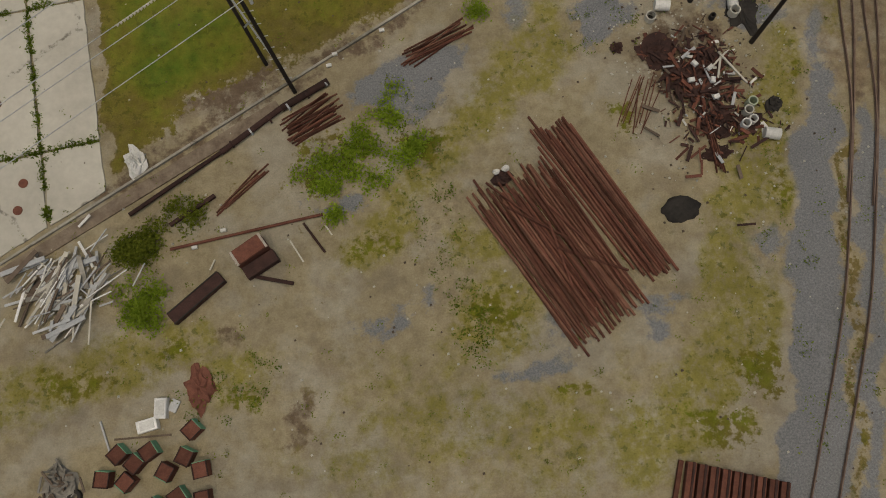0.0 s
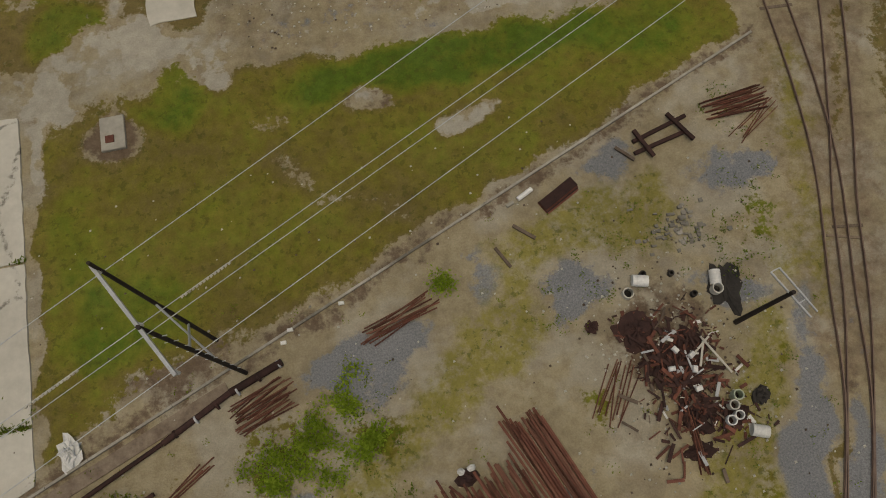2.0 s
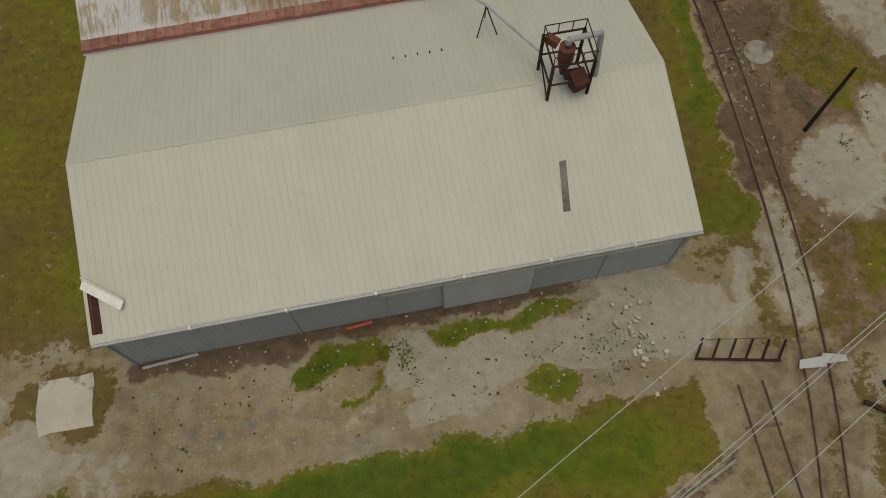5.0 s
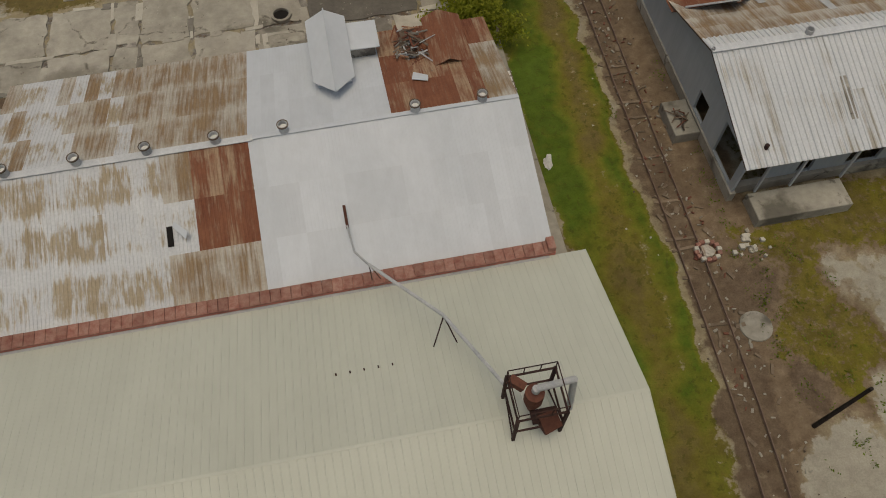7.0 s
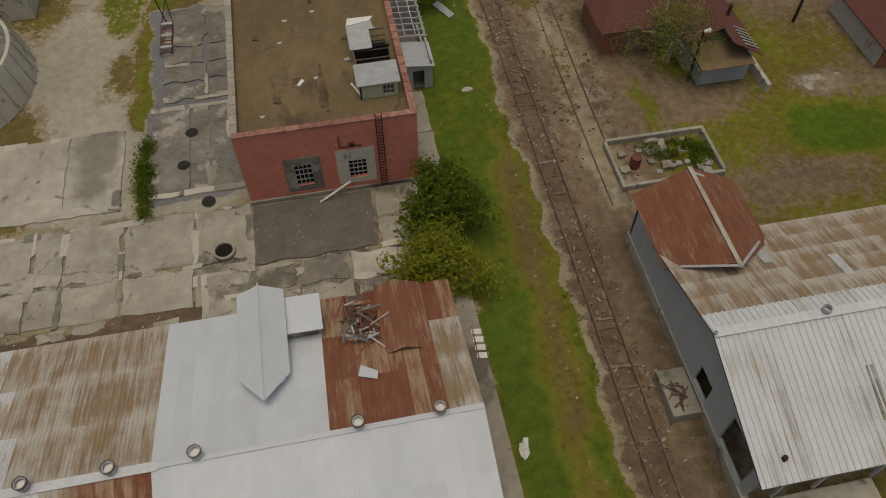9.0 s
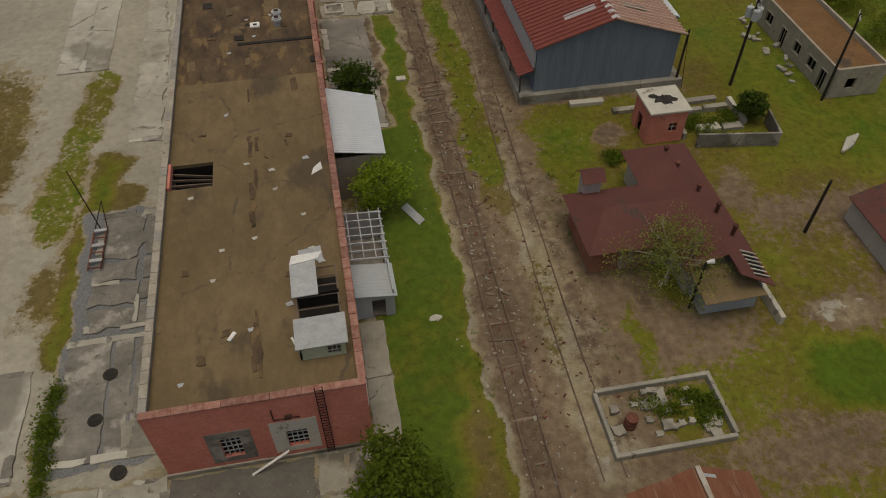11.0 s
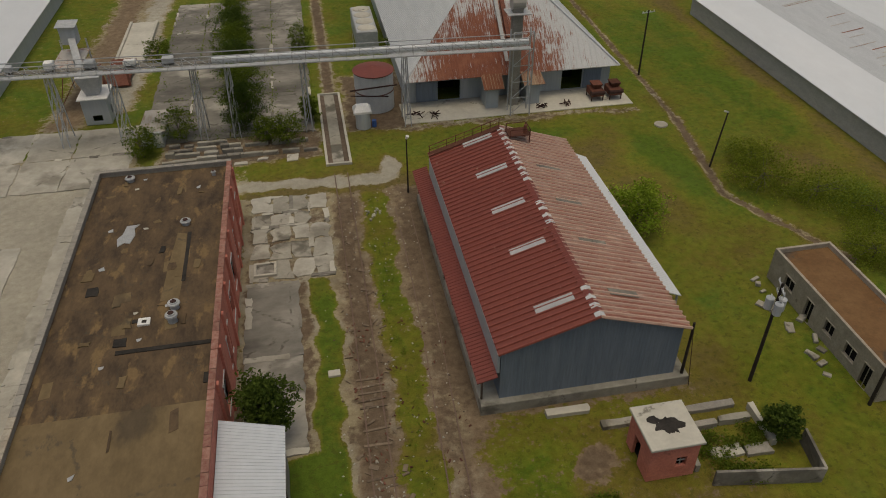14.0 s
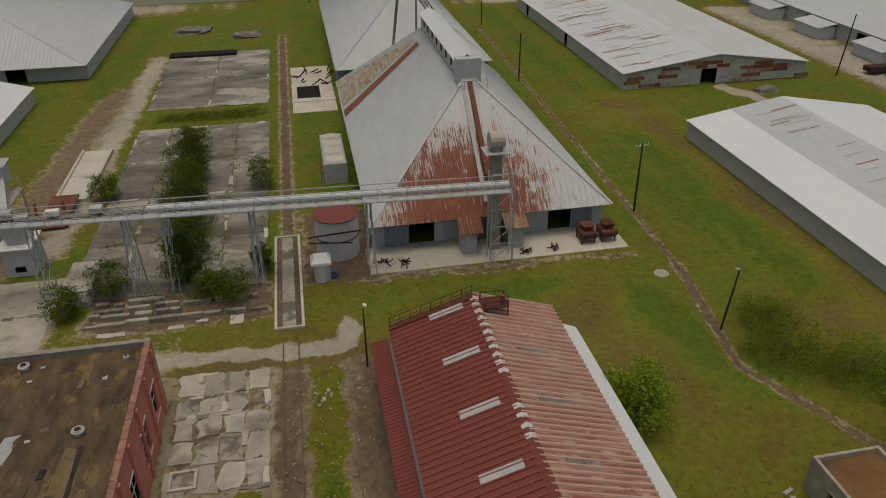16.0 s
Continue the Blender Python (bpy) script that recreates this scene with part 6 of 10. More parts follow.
part("wall", wall_run("y", 85.6, 132.9, 149.0, 0, 3.4, -0.25), RUINWALL, ruin)
part("wall", wall_run("x", 132.9, 80.25, 85.35, 0, 3.4, 0.25, [(81.5, 82.6, 1, 2.2)]), RUINWALL, ruin)
part("wall", wall_run("x", 149.0, 80.25, 85.35, 0, 3.4, -0.25, [(82, 83, 1.2, 2.2)]), RUINWALL, ruin)
part("roof", Shape().box(80.25, 133.15, 2.7, 85.35, 148.75, 2.95), RUINROOF, ruin)
# Black sheet added behind the openings to stand for the dark inside.
part("void", Shape().box(80.4, 133.3, 0.0, 80.5, 148.6, 2.6), DARKVOID, ruin)
for p, q, lo, hi in wops:
    part("window_trim", Shape().box(79.95, p - 0.08, hi, 80.0, q + 0.08, hi + 0.1).box(79.95, p - 0.08, max(lo - 0.1, 0), 80.0, q + 0.08, max(lo, 0.05)).box(80.1, (p + q) / 2 - 0.03, lo, 80.15, (p + q) / 2 + 0.03, hi), RUINWALL, ruin)
random.seed(8)
for i in range(16):
    single("rubble_block", Shape().cbox(0, 0, 0, random.uniform(0.4, 1.2), random.uniform(0.3, 0.8), random.uniform(0.1, 0.3), 0.04), CONCRETE, "broken pale masonry slab on the grass", "rubble", "rubble by the masonry building").matrix_basis = pose(random.uniform(77.9, 79.7), random.uniform(136, 149), 0, 0, 0, random.uniform(0, 180))

# ---- barns and long sheds to the north ----
def hip_barn(name, label, x0, x1, y0, y1, eave, top, inset, wall, west, front, doors=()):
    t = thing(name, label, "building", ((x0 + x1) / 2, (y0 + y1) / 2, 0))
    xm = (x0 + x1) / 2
    part("wall", wall_run("x", y0, x0, x1, 0, eave, 0.2, doors), wall, t)
    part("wall", wall_run("x", y1, x0, x1, 0, eave, -0.2), wall, t)
    part("wall", wall_run("y", x0, y0 + 0.2, y1 - 0.2, 0, eave, 0.2), wall, t)
    part("wall", wall_run("y", x1, y0 + 0.2, y1 - 0.2, 0, eave, -0.2), wall, t)
    part("siding_ribs", wall_ribs("x", y0, -1, x0, x1, 0, eave, 0.4, doors), wall, t)
    o = 0.5
    f, b = y0 - 2.0, y1 + o
    e = eave - 0.1
    ridge_a, ridge_b = (xm, y0 + inset, top), (xm, y1 - inset, top)
    for pts, mt in ((((x0 - o, b, e), (x0 - o, f, e), ridge_a, ridge_b), west), (((x1 + o, f, e), (x1 + o, b, e), ridge_b, ridge_a), west),
                    (((x0 - o, f, e), (x1 + o, f, e), ridge_a, ridge_a), front), (((x1 + o, b, e), (x0 - o, b, e), ridge_b, ridge_b), west)):
        s = Shape()
        a, q, c, d = map(Vector, pts)
        n = (q - a).cross(d - a).normalized()
        s.hexa([a - n * 0.1, q - n * 0.1, c - n * 0.1], [a, q, c]) if (c - d).length < 1e-6 else s.slab(a, q, c, d, 0.1)
        s.ribbing = Shape()
        s.ribbing.ribs(a, q, c, d, 0.75, 0.16, 0.07) if (c - d).length > 1e-6 else None
        if (c - d).length < 1e-6:
            k = int((q - a).length / 0.75)
            for i in range(1, k):
                u = i / k
                p = a.lerp(q, u)
                hgt = 1 - abs(2 * u - 1)
                s.ribbing.beam(p + n * 0.03, p + (c - (a + q) / 2) * hgt + n * 0.03, 0.15, 0.07, up=n)
        part("roof", s, mt, t)
    for p in ((x0 - o, f, e), (x1 + o, f, e)):
        part("hip_cap", Shape().beam(Vector(p) + Vector((0, 0, 0.06)), Vector(ridge_a) + Vector((0, 0, 0.08)), 0.35, 0.05), BARNTIN, t)
    part("ridge_cap", Shape().beam(Vector(ridge_a) + Vector((0, 0, 0.08)), Vector(ridge_b) + Vector((0, 0, 0.08)), 0.5, 0.06), BARNTIN, t)
    return t


barn = hip_barn("grain_barn", "tall hipped barn in galvanised sheet with rust streaks", 51.6, 80.6, 192.9, 247.0, 4.0, 16.9, 13.0, BLUEGREY, BARNTIN, BARNFRONT,
                [(56.0, 59.1, 0.1, 2.9), (73.6, 76.6, 0.1, 2.9)])
part("sliding_door", wall_run("x", 192.72, 53.0, 55.95, 0.15, 2.9, 0.08), BLUE, barn, "blue sliding door")
part("door_panel", wall_run("x", 192.72, 59.2, 60.2, 0.15, 3.0, 0.08), LIGHTGREY, barn)
part("sliding_door", wall_run("x", 192.72, 76.7, 79.3, 0.15, 2.9, 0.08), BLUE, barn, "blue sliding door")
# Panels added behind the doorways, black for the unlit barn.
for dx in (56.0, 73.6):
    part("dark_bay", Shape().box(dx, 197, 0.02, dx + 3.0, 197.2, 3.6), DARKVOID, barn)
wz = lambda x: 4.02 + (x - 51.1) * 13.0 / 15.0
part("rust_patch", Shape().slab((51.3, 231.2, wz(51.3)), (51.3, 228.2, wz(51.3)), (63.5, 228.6, wz(63.5)), (63.5, 230.6, wz(63.5)), 0.02), REDRUST, barn, "strip of rusted roof sheets")
part("rust_patch", Shape().slab((51.3, 246.6, wz(51.3)), (51.3, 233.0, wz(51.3)), (63.3, 231.8, wz(63.3)), (63.3, 233.4, wz(63.3)), 0.02), TANRUST, barn, "rusted roof corner")
part("slab", Shape().cbox(50.6, 186.9, -0.1, 82.0, 192.9, 0.06, 0.03), PALECONC, barn, "pale concrete apron")
porch = part("front_porch", Shape().box(61.9, 189.2, 0.05, 63.6, 192.5, 2.8), BLUEGREY, barn)
part("front_porch", Shape().box(67.6, 189.4, 0.05, 69.4, 192.5, 2.9), BLUEGREY, barn)
part("porch_roof", roof_plate((61.5, 188.6, 3.0), (64.2, 188.6, 3.0), (64.4, 192.3, 4.6), (61.6, 192.3, 4.6), 0.35, 0.06), REDRUST, porch)
part("porch_roof", roof_plate((67.0, 188.8, 3.1), (69.9, 188.8, 3.1), (69.6, 192.3, 4.6), (67.0, 192.3, 4.6), 0.35, 0.06), REDRUST, porch)
gallery = part("ridge_gallery", Shape().box(64.8, 206.6, 16.4, 67.4, 234.0, 18.4), BARNTIN, barn, "long gallery on the barn ridge")
part("gallery_roof", Shape().slab((64.5, 234.2, 18.3), (64.5, 206.3, 18.3), (66.1, 206.3, 19.2), (66.1, 234.2, 19.2), 0.06).slab((67.7, 206.3, 18.3), (67.7, 234.2, 18.3), (66.1, 234.2, 19.2), (66.1, 206.3, 19.2), 0.06), WHITEROOF, gallery)
for i in range(7):
    part("gallery_window", Shape().box(64.74, 209.5 + i * 3.5, 16.9, 64.8, 210.3 + i * 3.5, 17.9), DARKVOID, gallery)
part("gallery_head", Shape().box(64.5, 205.2, 14.9, 67.7, 206.6, 18.9), LIGHTGREY, gallery)
bal = Shape().box(64.3, 204.0, 15.2, 68.3, 205.2, 15.28)
for x in (64.3, 65.3, 66.3, 67.3, 68.3):
    bal.beam((x, 204.05, 15.2), (x, 204.05, 16.4), 0.06)
bal.beam((64.3, 204.05, 16.4), (68.3, 204.05, 16.4), 0.06).beam((64.3, 204.05, 15.8), (68.3, 204.05, 15.8), 0.05).beam((68.3, 204.05, 16.4), (68.3, 205.2, 16.4), 0.06)
part("balcony", bal, STEEL, gallery)
part("roof_stair", Shape().beam((65.2, 191.5, 5.6), (65.2, 204.4, 15.6), 0.5, 0.12), STEEL, barn, "steel stair up the barn roof")
part("chute", Shape().beam((66.1, 194.5, 7.6), (66.1, 204.8, 16.0), 0.6, 0.4), IRON, barn, "dark red chute up the barn roof")
elevator = thing("bucket_elevator", "tall rusty grey bucket elevator beside a barn", "elevator", (65.7, 190.0, 0))
part("trunk", Shape().box(65.2, 189.5, 0.05, 66.5, 190.6, 13.6), STONEWALL, elevator)
part("elevator_head", Shape().tube((65.0, 190.05, 14.0), (66.7, 190.05, 14.0), 0.95, 0.95, 14), OLDTIN, elevator)
part("head_platform", Shape().box(64.4, 188.8, 12.6, 67.4, 191.4, 12.7), STEEL, elevator)
for x, y in ((64.6, 188.2), (67.2, 188.2), (64.6, 186.6), (67.2, 186.6)):
    part("tower_leg", Shape().beam((x, y, 0), (x, y, 11.2), 0.14), STEEL, elevator)
for i in range(5):
    z = 0.3 + i * 2.2
    part("tower_brace", Shape().beam((64.6, 186.6, z), (67.2, 186.6, z + 2.2), 0.07).beam((67.2, 186.6, z), (67.2, 188.2, z + 2.2), 0.07).beam((64.6, 186.6, z + 2.2), (67.2, 186.6, z + 2.2), 0.08), STEEL, elevator)

second_barn = hip_barn("grain_barn", "second hipped barn in plain galvanised sheet", 52.0, 81.5, 256.0, 316.0, 4.2, 16.5, 13.0, BLUE, BARNTIN, BARNTIN)
link = thing("link_conveyor", "dark steel conveyor between two barn ridges", "conveyor", (65, 245, 17))
part("truss", Shape().beam((66, 234.0, 18.3), (66.5, 270, 19.0), 0.12).beam((67.2, 234.0, 18.3), (67.6, 270, 19.0), 0.12).beam((66, 234.0, 19.3), (66.5, 270, 20.0), 0.1), DARKIRON, link)
for i in range(14):
    y = 234.5 + i * 2.5
    part("strut", Shape().beam((66.05, y, 18.3), (66.1, y + 1.2, 19.4), 0.08).beam((66.05, y, 18.4), (67.3, y, 18.4), 0.08), DARKIRON, link)
part("pillar", Shape().beam((61.0, 250.5, 0), (63.0, 248.0, 18), 0.35), DARKCONC, link)
part("pillar", Shape().beam((66.5, 251, 0), (66.6, 250, 18.5), 0.3), DARKCONC, link)

# the overhead conveyor
A, B = Vector((-8.0, 191.4, 9.2)), Vector((66.5, 186.7, 9.6))
conveyor = thing("overhead_conveyor", "long overhead steel conveyor gallery on trestles", "conveyor", (28, 188.5, 0))
side = (B - A).normalized().cross(Vector((0, 0, 1)))
for off, z, w in ((-0.7, 0, 0.14), (0.7, 0, 0.14), (-0.7, 1.15, 0.09), (0.7, 1.15, 0.09), (1.5, 0.0, 0.1), (1.5, 1.05, 0.06), (1.5, 0.55, 0.05)):
    part("chord", Shape().beam(A + side * off + Vector((0, 0, z)), B + side * off + Vector((0, 0, z)), w), STEEL, conveyor)
for i in range(46):
    p, q = A.lerp(B, i / 46), A.lerp(B, (i + 1) / 46)
    up = Vector((0, 0, 1.15))
    part("strut", Shape().beam(p + side * 0.7, p + side * 0.7 + up, 0.07).beam(p + side * 0.7 + up, q + side * 0.7, 0.06).beam(p - side * 0.7, p + side * 1.5, 0.08).beam(p + side * 1.5, p + side * 1.5 + Vector((0, 0, 1.05)), 0.05), STEEL, conveyor)
C = A.lerp(B, 0.48)
part("cover", Shape().tube(C + Vector((0, 0, 0.45)), B + Vector((0, 0, 0.45)), 0.42, 0.42, 12), WHITEROOF, conveyor, "white half-round conveyor cover")
part("cover", Shape().tube(A + Vector((0, 0, 0.4)), A.lerp(B, 0.14) + Vector((0, 0, 0.4)), 0.42, 0.42, 12), WHITEPAINT, conveyor)
part("belt", Shape().beam(A + Vector((0, 0, 0.2)), C + Vector((0, 0, 0.2)), 0.9, 0.08), DARKCONC, conveyor)
part("catwalk", Shape().beam(A + side * 1.1 + Vector((0, 0, 0.05)), B + side * 1.1 + Vector((0, 0, 0.05)), 0.7, 0.05), STEEL, conveyor)
for x, spread_y in ((50.9, 0.8), (38.3, 0.5), (29.3, 0.9), (25.2, 0.9), (15.6, 0.8), (8.5, 0.8)):
    p = A.lerp(B, (x + 8) / 74.5)
    leg = part("trestle", Shape().beam((p.x - 0.4, p.y - spread_y - 0.7, 0), (p.x - 0.2, p.y - 0.7, p.z), 0.11).beam((p.x + 0.4, p.y - spread_y - 0.7, 0), (p.x + 0.2, p.y - 0.7, p.z), 0.11).beam((p.x - 0.4, p.y + spread_y + 0.7, 0), (p.x - 0.2, p.y + 0.7, p.z), 0.11).beam((p.x + 0.4, p.y + spread_y + 0.7, 0), (p.x + 0.2, p.y + 0.7, p.z), 0.11), STEEL, conveyor)
    for k in range(4):
        z0, z1 = 1 + k * 2.0, 3 + k * 2.0
        f0, f1 = 1 - z0 / p.z, 1 - z1 / p.z
        for sx in (-0.3, 0.3):
            part("brace", Shape().beam((p.x + sx, p.y - 0.7 - spread_y * f0, z0), (p.x + sx, p.y + 0.7 + spread_y * f1, z1), 0.06), STEEL, leg)
        for sy in (-1, 1):
            part("brace", Shape().beam((p.x - 0.3, p.y + sy * (0.7 + spread_y * f0), z0), (p.x + 0.3, p.y + sy * (0.7 + spread_y * f1), z1), 0.06), STEEL, leg)
for i in range(7):
    q = A.lerp(B, 0.05 + i * 0.06)
    part("pulley_housing", Shape().cbox(q.x - 0.5, q.y - 0.5, q.z + 0.5, q.x + random.uniform(0.3, 0.9), q.y + 0.5, q.z + random.uniform(1.0, 1.7), 0.08), WHITEPAINT if i % 2 else STEEL, conveyor)

loader = thing("loading_tower", "grey sheet-clad loading hut under a conveyor", "building", (11.5, 196.5, 0))
part("hut_wall", wall_run("x", 194.8, 9.8, 13.0, 0, 3.6, 0.15, [(10.8, 12.0, 0.5, 1.3)]), LIGHTGREY, loader)
part("hut_wall", wall_run("y", 13.0, 194.95, 198.6, 0, 3.6, -0.15, [(196, 196.8, 0.8, 2.0)]), LIGHTGREY, loader)
part("hut_wall", wall_run("y", 9.8, 194.95, 198.6, 0, 3.6, 0.15), LIGHTGREY, loader)
part("hut_wall", wall_run("x", 198.6, 9.8, 13.0, 0, 3.6, -0.15), LIGHTGREY, loader)
part("hut_roof", Shape().cbox(9.5, 194.4, 3.6, 13.3, 198.9, 3.75, 0.04), WHITEPAINT, loader)
part("hopper", Shape().hexa([(10.6, 195.6, 3.75), (12.2, 195.6, 3.75), (12.2, 197.2, 3.75), (10.6, 197.2, 3.75)], [(9.9, 194.9, 6.4), (12.9, 194.9, 6.4), (12.9, 197.9, 6.4), (9.9, 197.9, 6.4)]), STEEL, loader)
head_house = thing("head_house", "rusty grey head house on steel legs", "building", (8, 203, 0))
part("cabin", Shape().box(6.6, 205.5, 7.0, 8.6, 207.5, 9.4), LIGHTGREY, head_house)
part("cabin_roof", Shape().slab((6.3, 205.2, 9.5), (8.9, 205.2, 9.4), (8.9, 207.8, 9.6), (6.3, 207.8, 9.7), 0.08), STEEL, head_house)
part("deck", Shape().box(5.6, 199.5, 5.4, 9.4, 207.8, 5.55), OLDTIN, head_house)
for x, y in ((5.8, 199.7), (9.2, 199.7), (5.8, 207.6), (9.2, 207.6)):
    part("leg", Shape().beam((x, y, 0), (x, y, 7.0), 0.18), STEEL, head_house)
part("brace", Shape().beam((5.8, 199.7, 0.5), (9.2, 199.7, 5.2), 0.1).beam((5.8, 199.7, 0.5), (5.8, 207.6, 5.2), 0.1).beam((9.2, 199.7, 5.2), (9.2, 207.6, 0.5), 0.1), IRON, head_house)
part("duct", Shape().beam((8, 205.5, 7.5), (10.5, 196.5, 5.0), 0.9), STEEL, head_house)
truck_pit = thing("unloading_pit", "rusty tipping platform with two dark rams", "ramp", (13, 212, 0))
part("platform", Shape().slab((10.0, 206.0, 0.4), (13.5, 206.0, 0.4), (13.7, 214.0, 1.2), (10.2, 214.0, 1.2), 0.2), IRON, truck_pit)
part("ram", Shape().beam((10.2, 206.5, 0), (9.8, 208.5, 2.8), 0.35), IRON, truck_pit)
part("ram", Shape().beam((13.6, 206.5, 0), (13.2, 208.5, 2.8), 0.35), IRON, truck_pit)
part("ramp_slab", Shape().box(10.6, 214.2, -0.1, 14.4, 232, 0.35), PALECONC, truck_pit)
part("ramp_kerb", Shape().box(10.2, 214.2, -0.1, 10.6, 232, 0.6).box(14.4, 214.2, -0.1, 14.8, 232, 0.6), PALECONC, truck_pit)
shack = thing("brown_roof_shack", "small shack with a rust-brown roof among shrubs", "building", (19, 190, 0))
part("shack_wall", Shape().box(17.9, 186.8, 0, 20.4, 191.6, 2.0), LIGHTGREY, shack)
part("shack_roof", Shape().slab((17.6, 187.4, 2.1), (20.8, 187.2, 2.0), (20.9, 192.2, 2.5), (18.0, 192.2, 2.6), 0.08), TANRUST, shack)
part("shack_door", Shape().box(19.6, 186.72, 0.6, 20.3, 186.8, 1.7), WHITEPAINT, shack)

silo = thing("rusty_silo", "squat streaked silo with a rust-red cone roof", "silo", (47.4, 193.2, 0))
part("shell", Shape().tube((47.4, 193.2, 0), (47.4, 193.2, 5.2), 2.6, 2.6, 28), WEATHERED, silo, smooth=False)
part("cone_roof", Shape().tube((47.4, 193.2, 5.2), (47.4, 193.2, 5.75), 2.75, 0.3, 28), REDROOF, silo)
part("hoop", Shape().ring(47.4, 193.2, 2.5, 2.62, 2.66, 0.08, 28).ring(47.4, 193.2, 5.08, 5.2, 2.72, 0.1, 28), IRON, silo)
part("pipe", Shape().tube((44.0, 190.6, 3.6), (50.2, 190.5, 4.0), 0.1).tube((44.0, 190.6, 2.9), (49, 190.6, 2.4), 0.08), DARKIRON, silo)
pump = thing("pump_hut", "small white pump hut with a rounded roof", "hut", (45.2, 187.2, 0))
part("hut_body", Shape().tube((45.2, 187.3, 0), (45.2, 187.3, 2.2), 0.95, 0.95, 14), LIGHTGREY, pump)
part("hut_roof", Shape().box(44.0, 186.4, 2.2, 46.3, 188.4, 2.5).hexa([(44.0, 186.4, 2.5), (46.3, 186.4, 2.5), (46.3, 188.4, 2.5), (44.0, 188.4, 2.5)], [(44.4, 187.0, 3.1), (45.9, 187.0, 3.1), (45.9, 187.8, 3.1), (44.4, 187.8, 3.1)]), WHITEPAINT, pump)
part("blue_drum", Shape().tube((46.6, 187.2, 0), (46.6, 187.2, 0.9), 0.3), surface("blue_plastic", (0.03, 0.09, 0.3), (0.04, 0.12, 0.36), 2), pump)
tank = thing("block_tank", "long grey tank with a mossy lumpy top", "tank", (48.5, 218, 0))
part("tank_wall", Shape().cbox(46.9, 212.5, 0, 50.2, 224.0, 3.2, 0.15), STEEL, tank)
for i in range(4):
    part("tank_bay", Shape().lump(48.55, 214.0 + i * 2.9, 3.15, 1.5, 1.35, 0.35, 0.1, 14, 5, i), PALECONC, tank)
part("tank_ladder", Shape().beam((46.7, 212.6, 0), (46.7, 212.6, 3.0), 0.08).beam((46.3, 212.6, 0), (46.3, 212.6, 3.0), 0.08), STEEL, tank)
for i, x in enumerate((77.4, 80.0)):
    seed = thing("seed_cleaner", "rusty red farm machine on a steel frame", "machine", (x, 189.5, 0.06), "machines on the barn apron")
    for dx, dy in ((-0.8, -1), (0.8, -1), (-0.8, 1), (0.8, 1)):
        part("leg", Shape().beam((x + dx, 189.5 + dy, 0.06), (x + dx, 189.5 + dy, 1.5), 0.12), DARKIRON, seed)
    part("body", Shape().cbox(x - 0.9, 188.4, 0.7, x + 0.9, 190.6, 1.6, 0.1), IRON, seed)
    part("hopper", Shape().hexa([(x - 0.4, 189, 1.6), (x + 0.4, 189, 1.6), (x + 0.4, 190, 1.6), (x - 0.4, 190, 1.6)], [(x - 0.7, 188.7, 2.3), (x + 0.7, 188.7, 2.3), (x + 0.7, 190.3, 2.3), (x - 0.7, 190.3, 2.3)]), IRON, seed)
    part("roller", Shape().tube((x - 1.0, 188.5, 1.2), (x + 1.0, 188.5, 1.2), 0.3), DARKIRON, seed)
random.seed(31)
for k, (x, y) in enumerate(((52.4, 189.0), (54.8, 188.4), (73.0, 188.3), (69.3, 188.0))):
    s = thing("iron_scrap", "tangle of dark scrap iron on concrete", "debris", (x, y, 0.06), "scrap on the barn apron")
    for i in range(9):
        a, r = random.uniform(0, 6.3), random.uniform(0.3, 0.7)
        px, py = x + random.gauss(0, 0.3), y + random.gauss(0, 0.25)
        part("bar", Shape().beam((px - r * math.cos(a), py - r * math.sin(a), 0.1 + random.uniform(0, 0.3)), (px + r * math.cos(a), py + r * math.sin(a), 0.15 + random.uniform(0, 0.5)), 0.09), DARKIRON, s)

# far long sheds
white_long, _ = shed("long_shed", "long block shed with a bright white roof", 105.2, 137.2, 110.0, 218.0, 2.9, 5.6, "y", PALEBLOCK, WHITEROOF, 0, over=0.35, ribbed=False)
part("roof_bay", Shape().slab((112.2, 218.3, 4.24), (112.2, 150.0, 4.24), (121.15, 150.0, 5.75), (121.15, 218.3, 5.75), 0.01), BARNTIN, white_long, "grey unpainted roof bay")
random.seed(14)
for i in range(26):
    y = 215 - random.uniform(0, 45)
    w = random.uniform(2, 5)
    x = random.uniform(113.5, 121 - w)
    z = 4.26 + (x - 112.2) * 0.1687
    part("rusty_seam", Shape().slab((x, y + 0.12, z + 0.03), (x, y - 0.12, z + 0.03), (x + w, y - 0.12, z + w * 0.1687 + 0.03), (x + w, y + 0.12, z + w * 0.1687 + 0.03), 0.01), OLDTIN, white_long)
streak_shed, kp = shed("long_shed", "long shed with a streaked white roof and rust-patched gable", 104.8, 143.0, 243.2, 316.0, 3.1, 5.7, "y", STEEL, STREAKED, 0.9, over=0.4, ribbed=False, doors={"s": [(120.7, 124.0, 0, 3.0)], "w": [(275.0, 277.0, 0, 3), (305, 307, 0, 3)]})
patch_no = 0
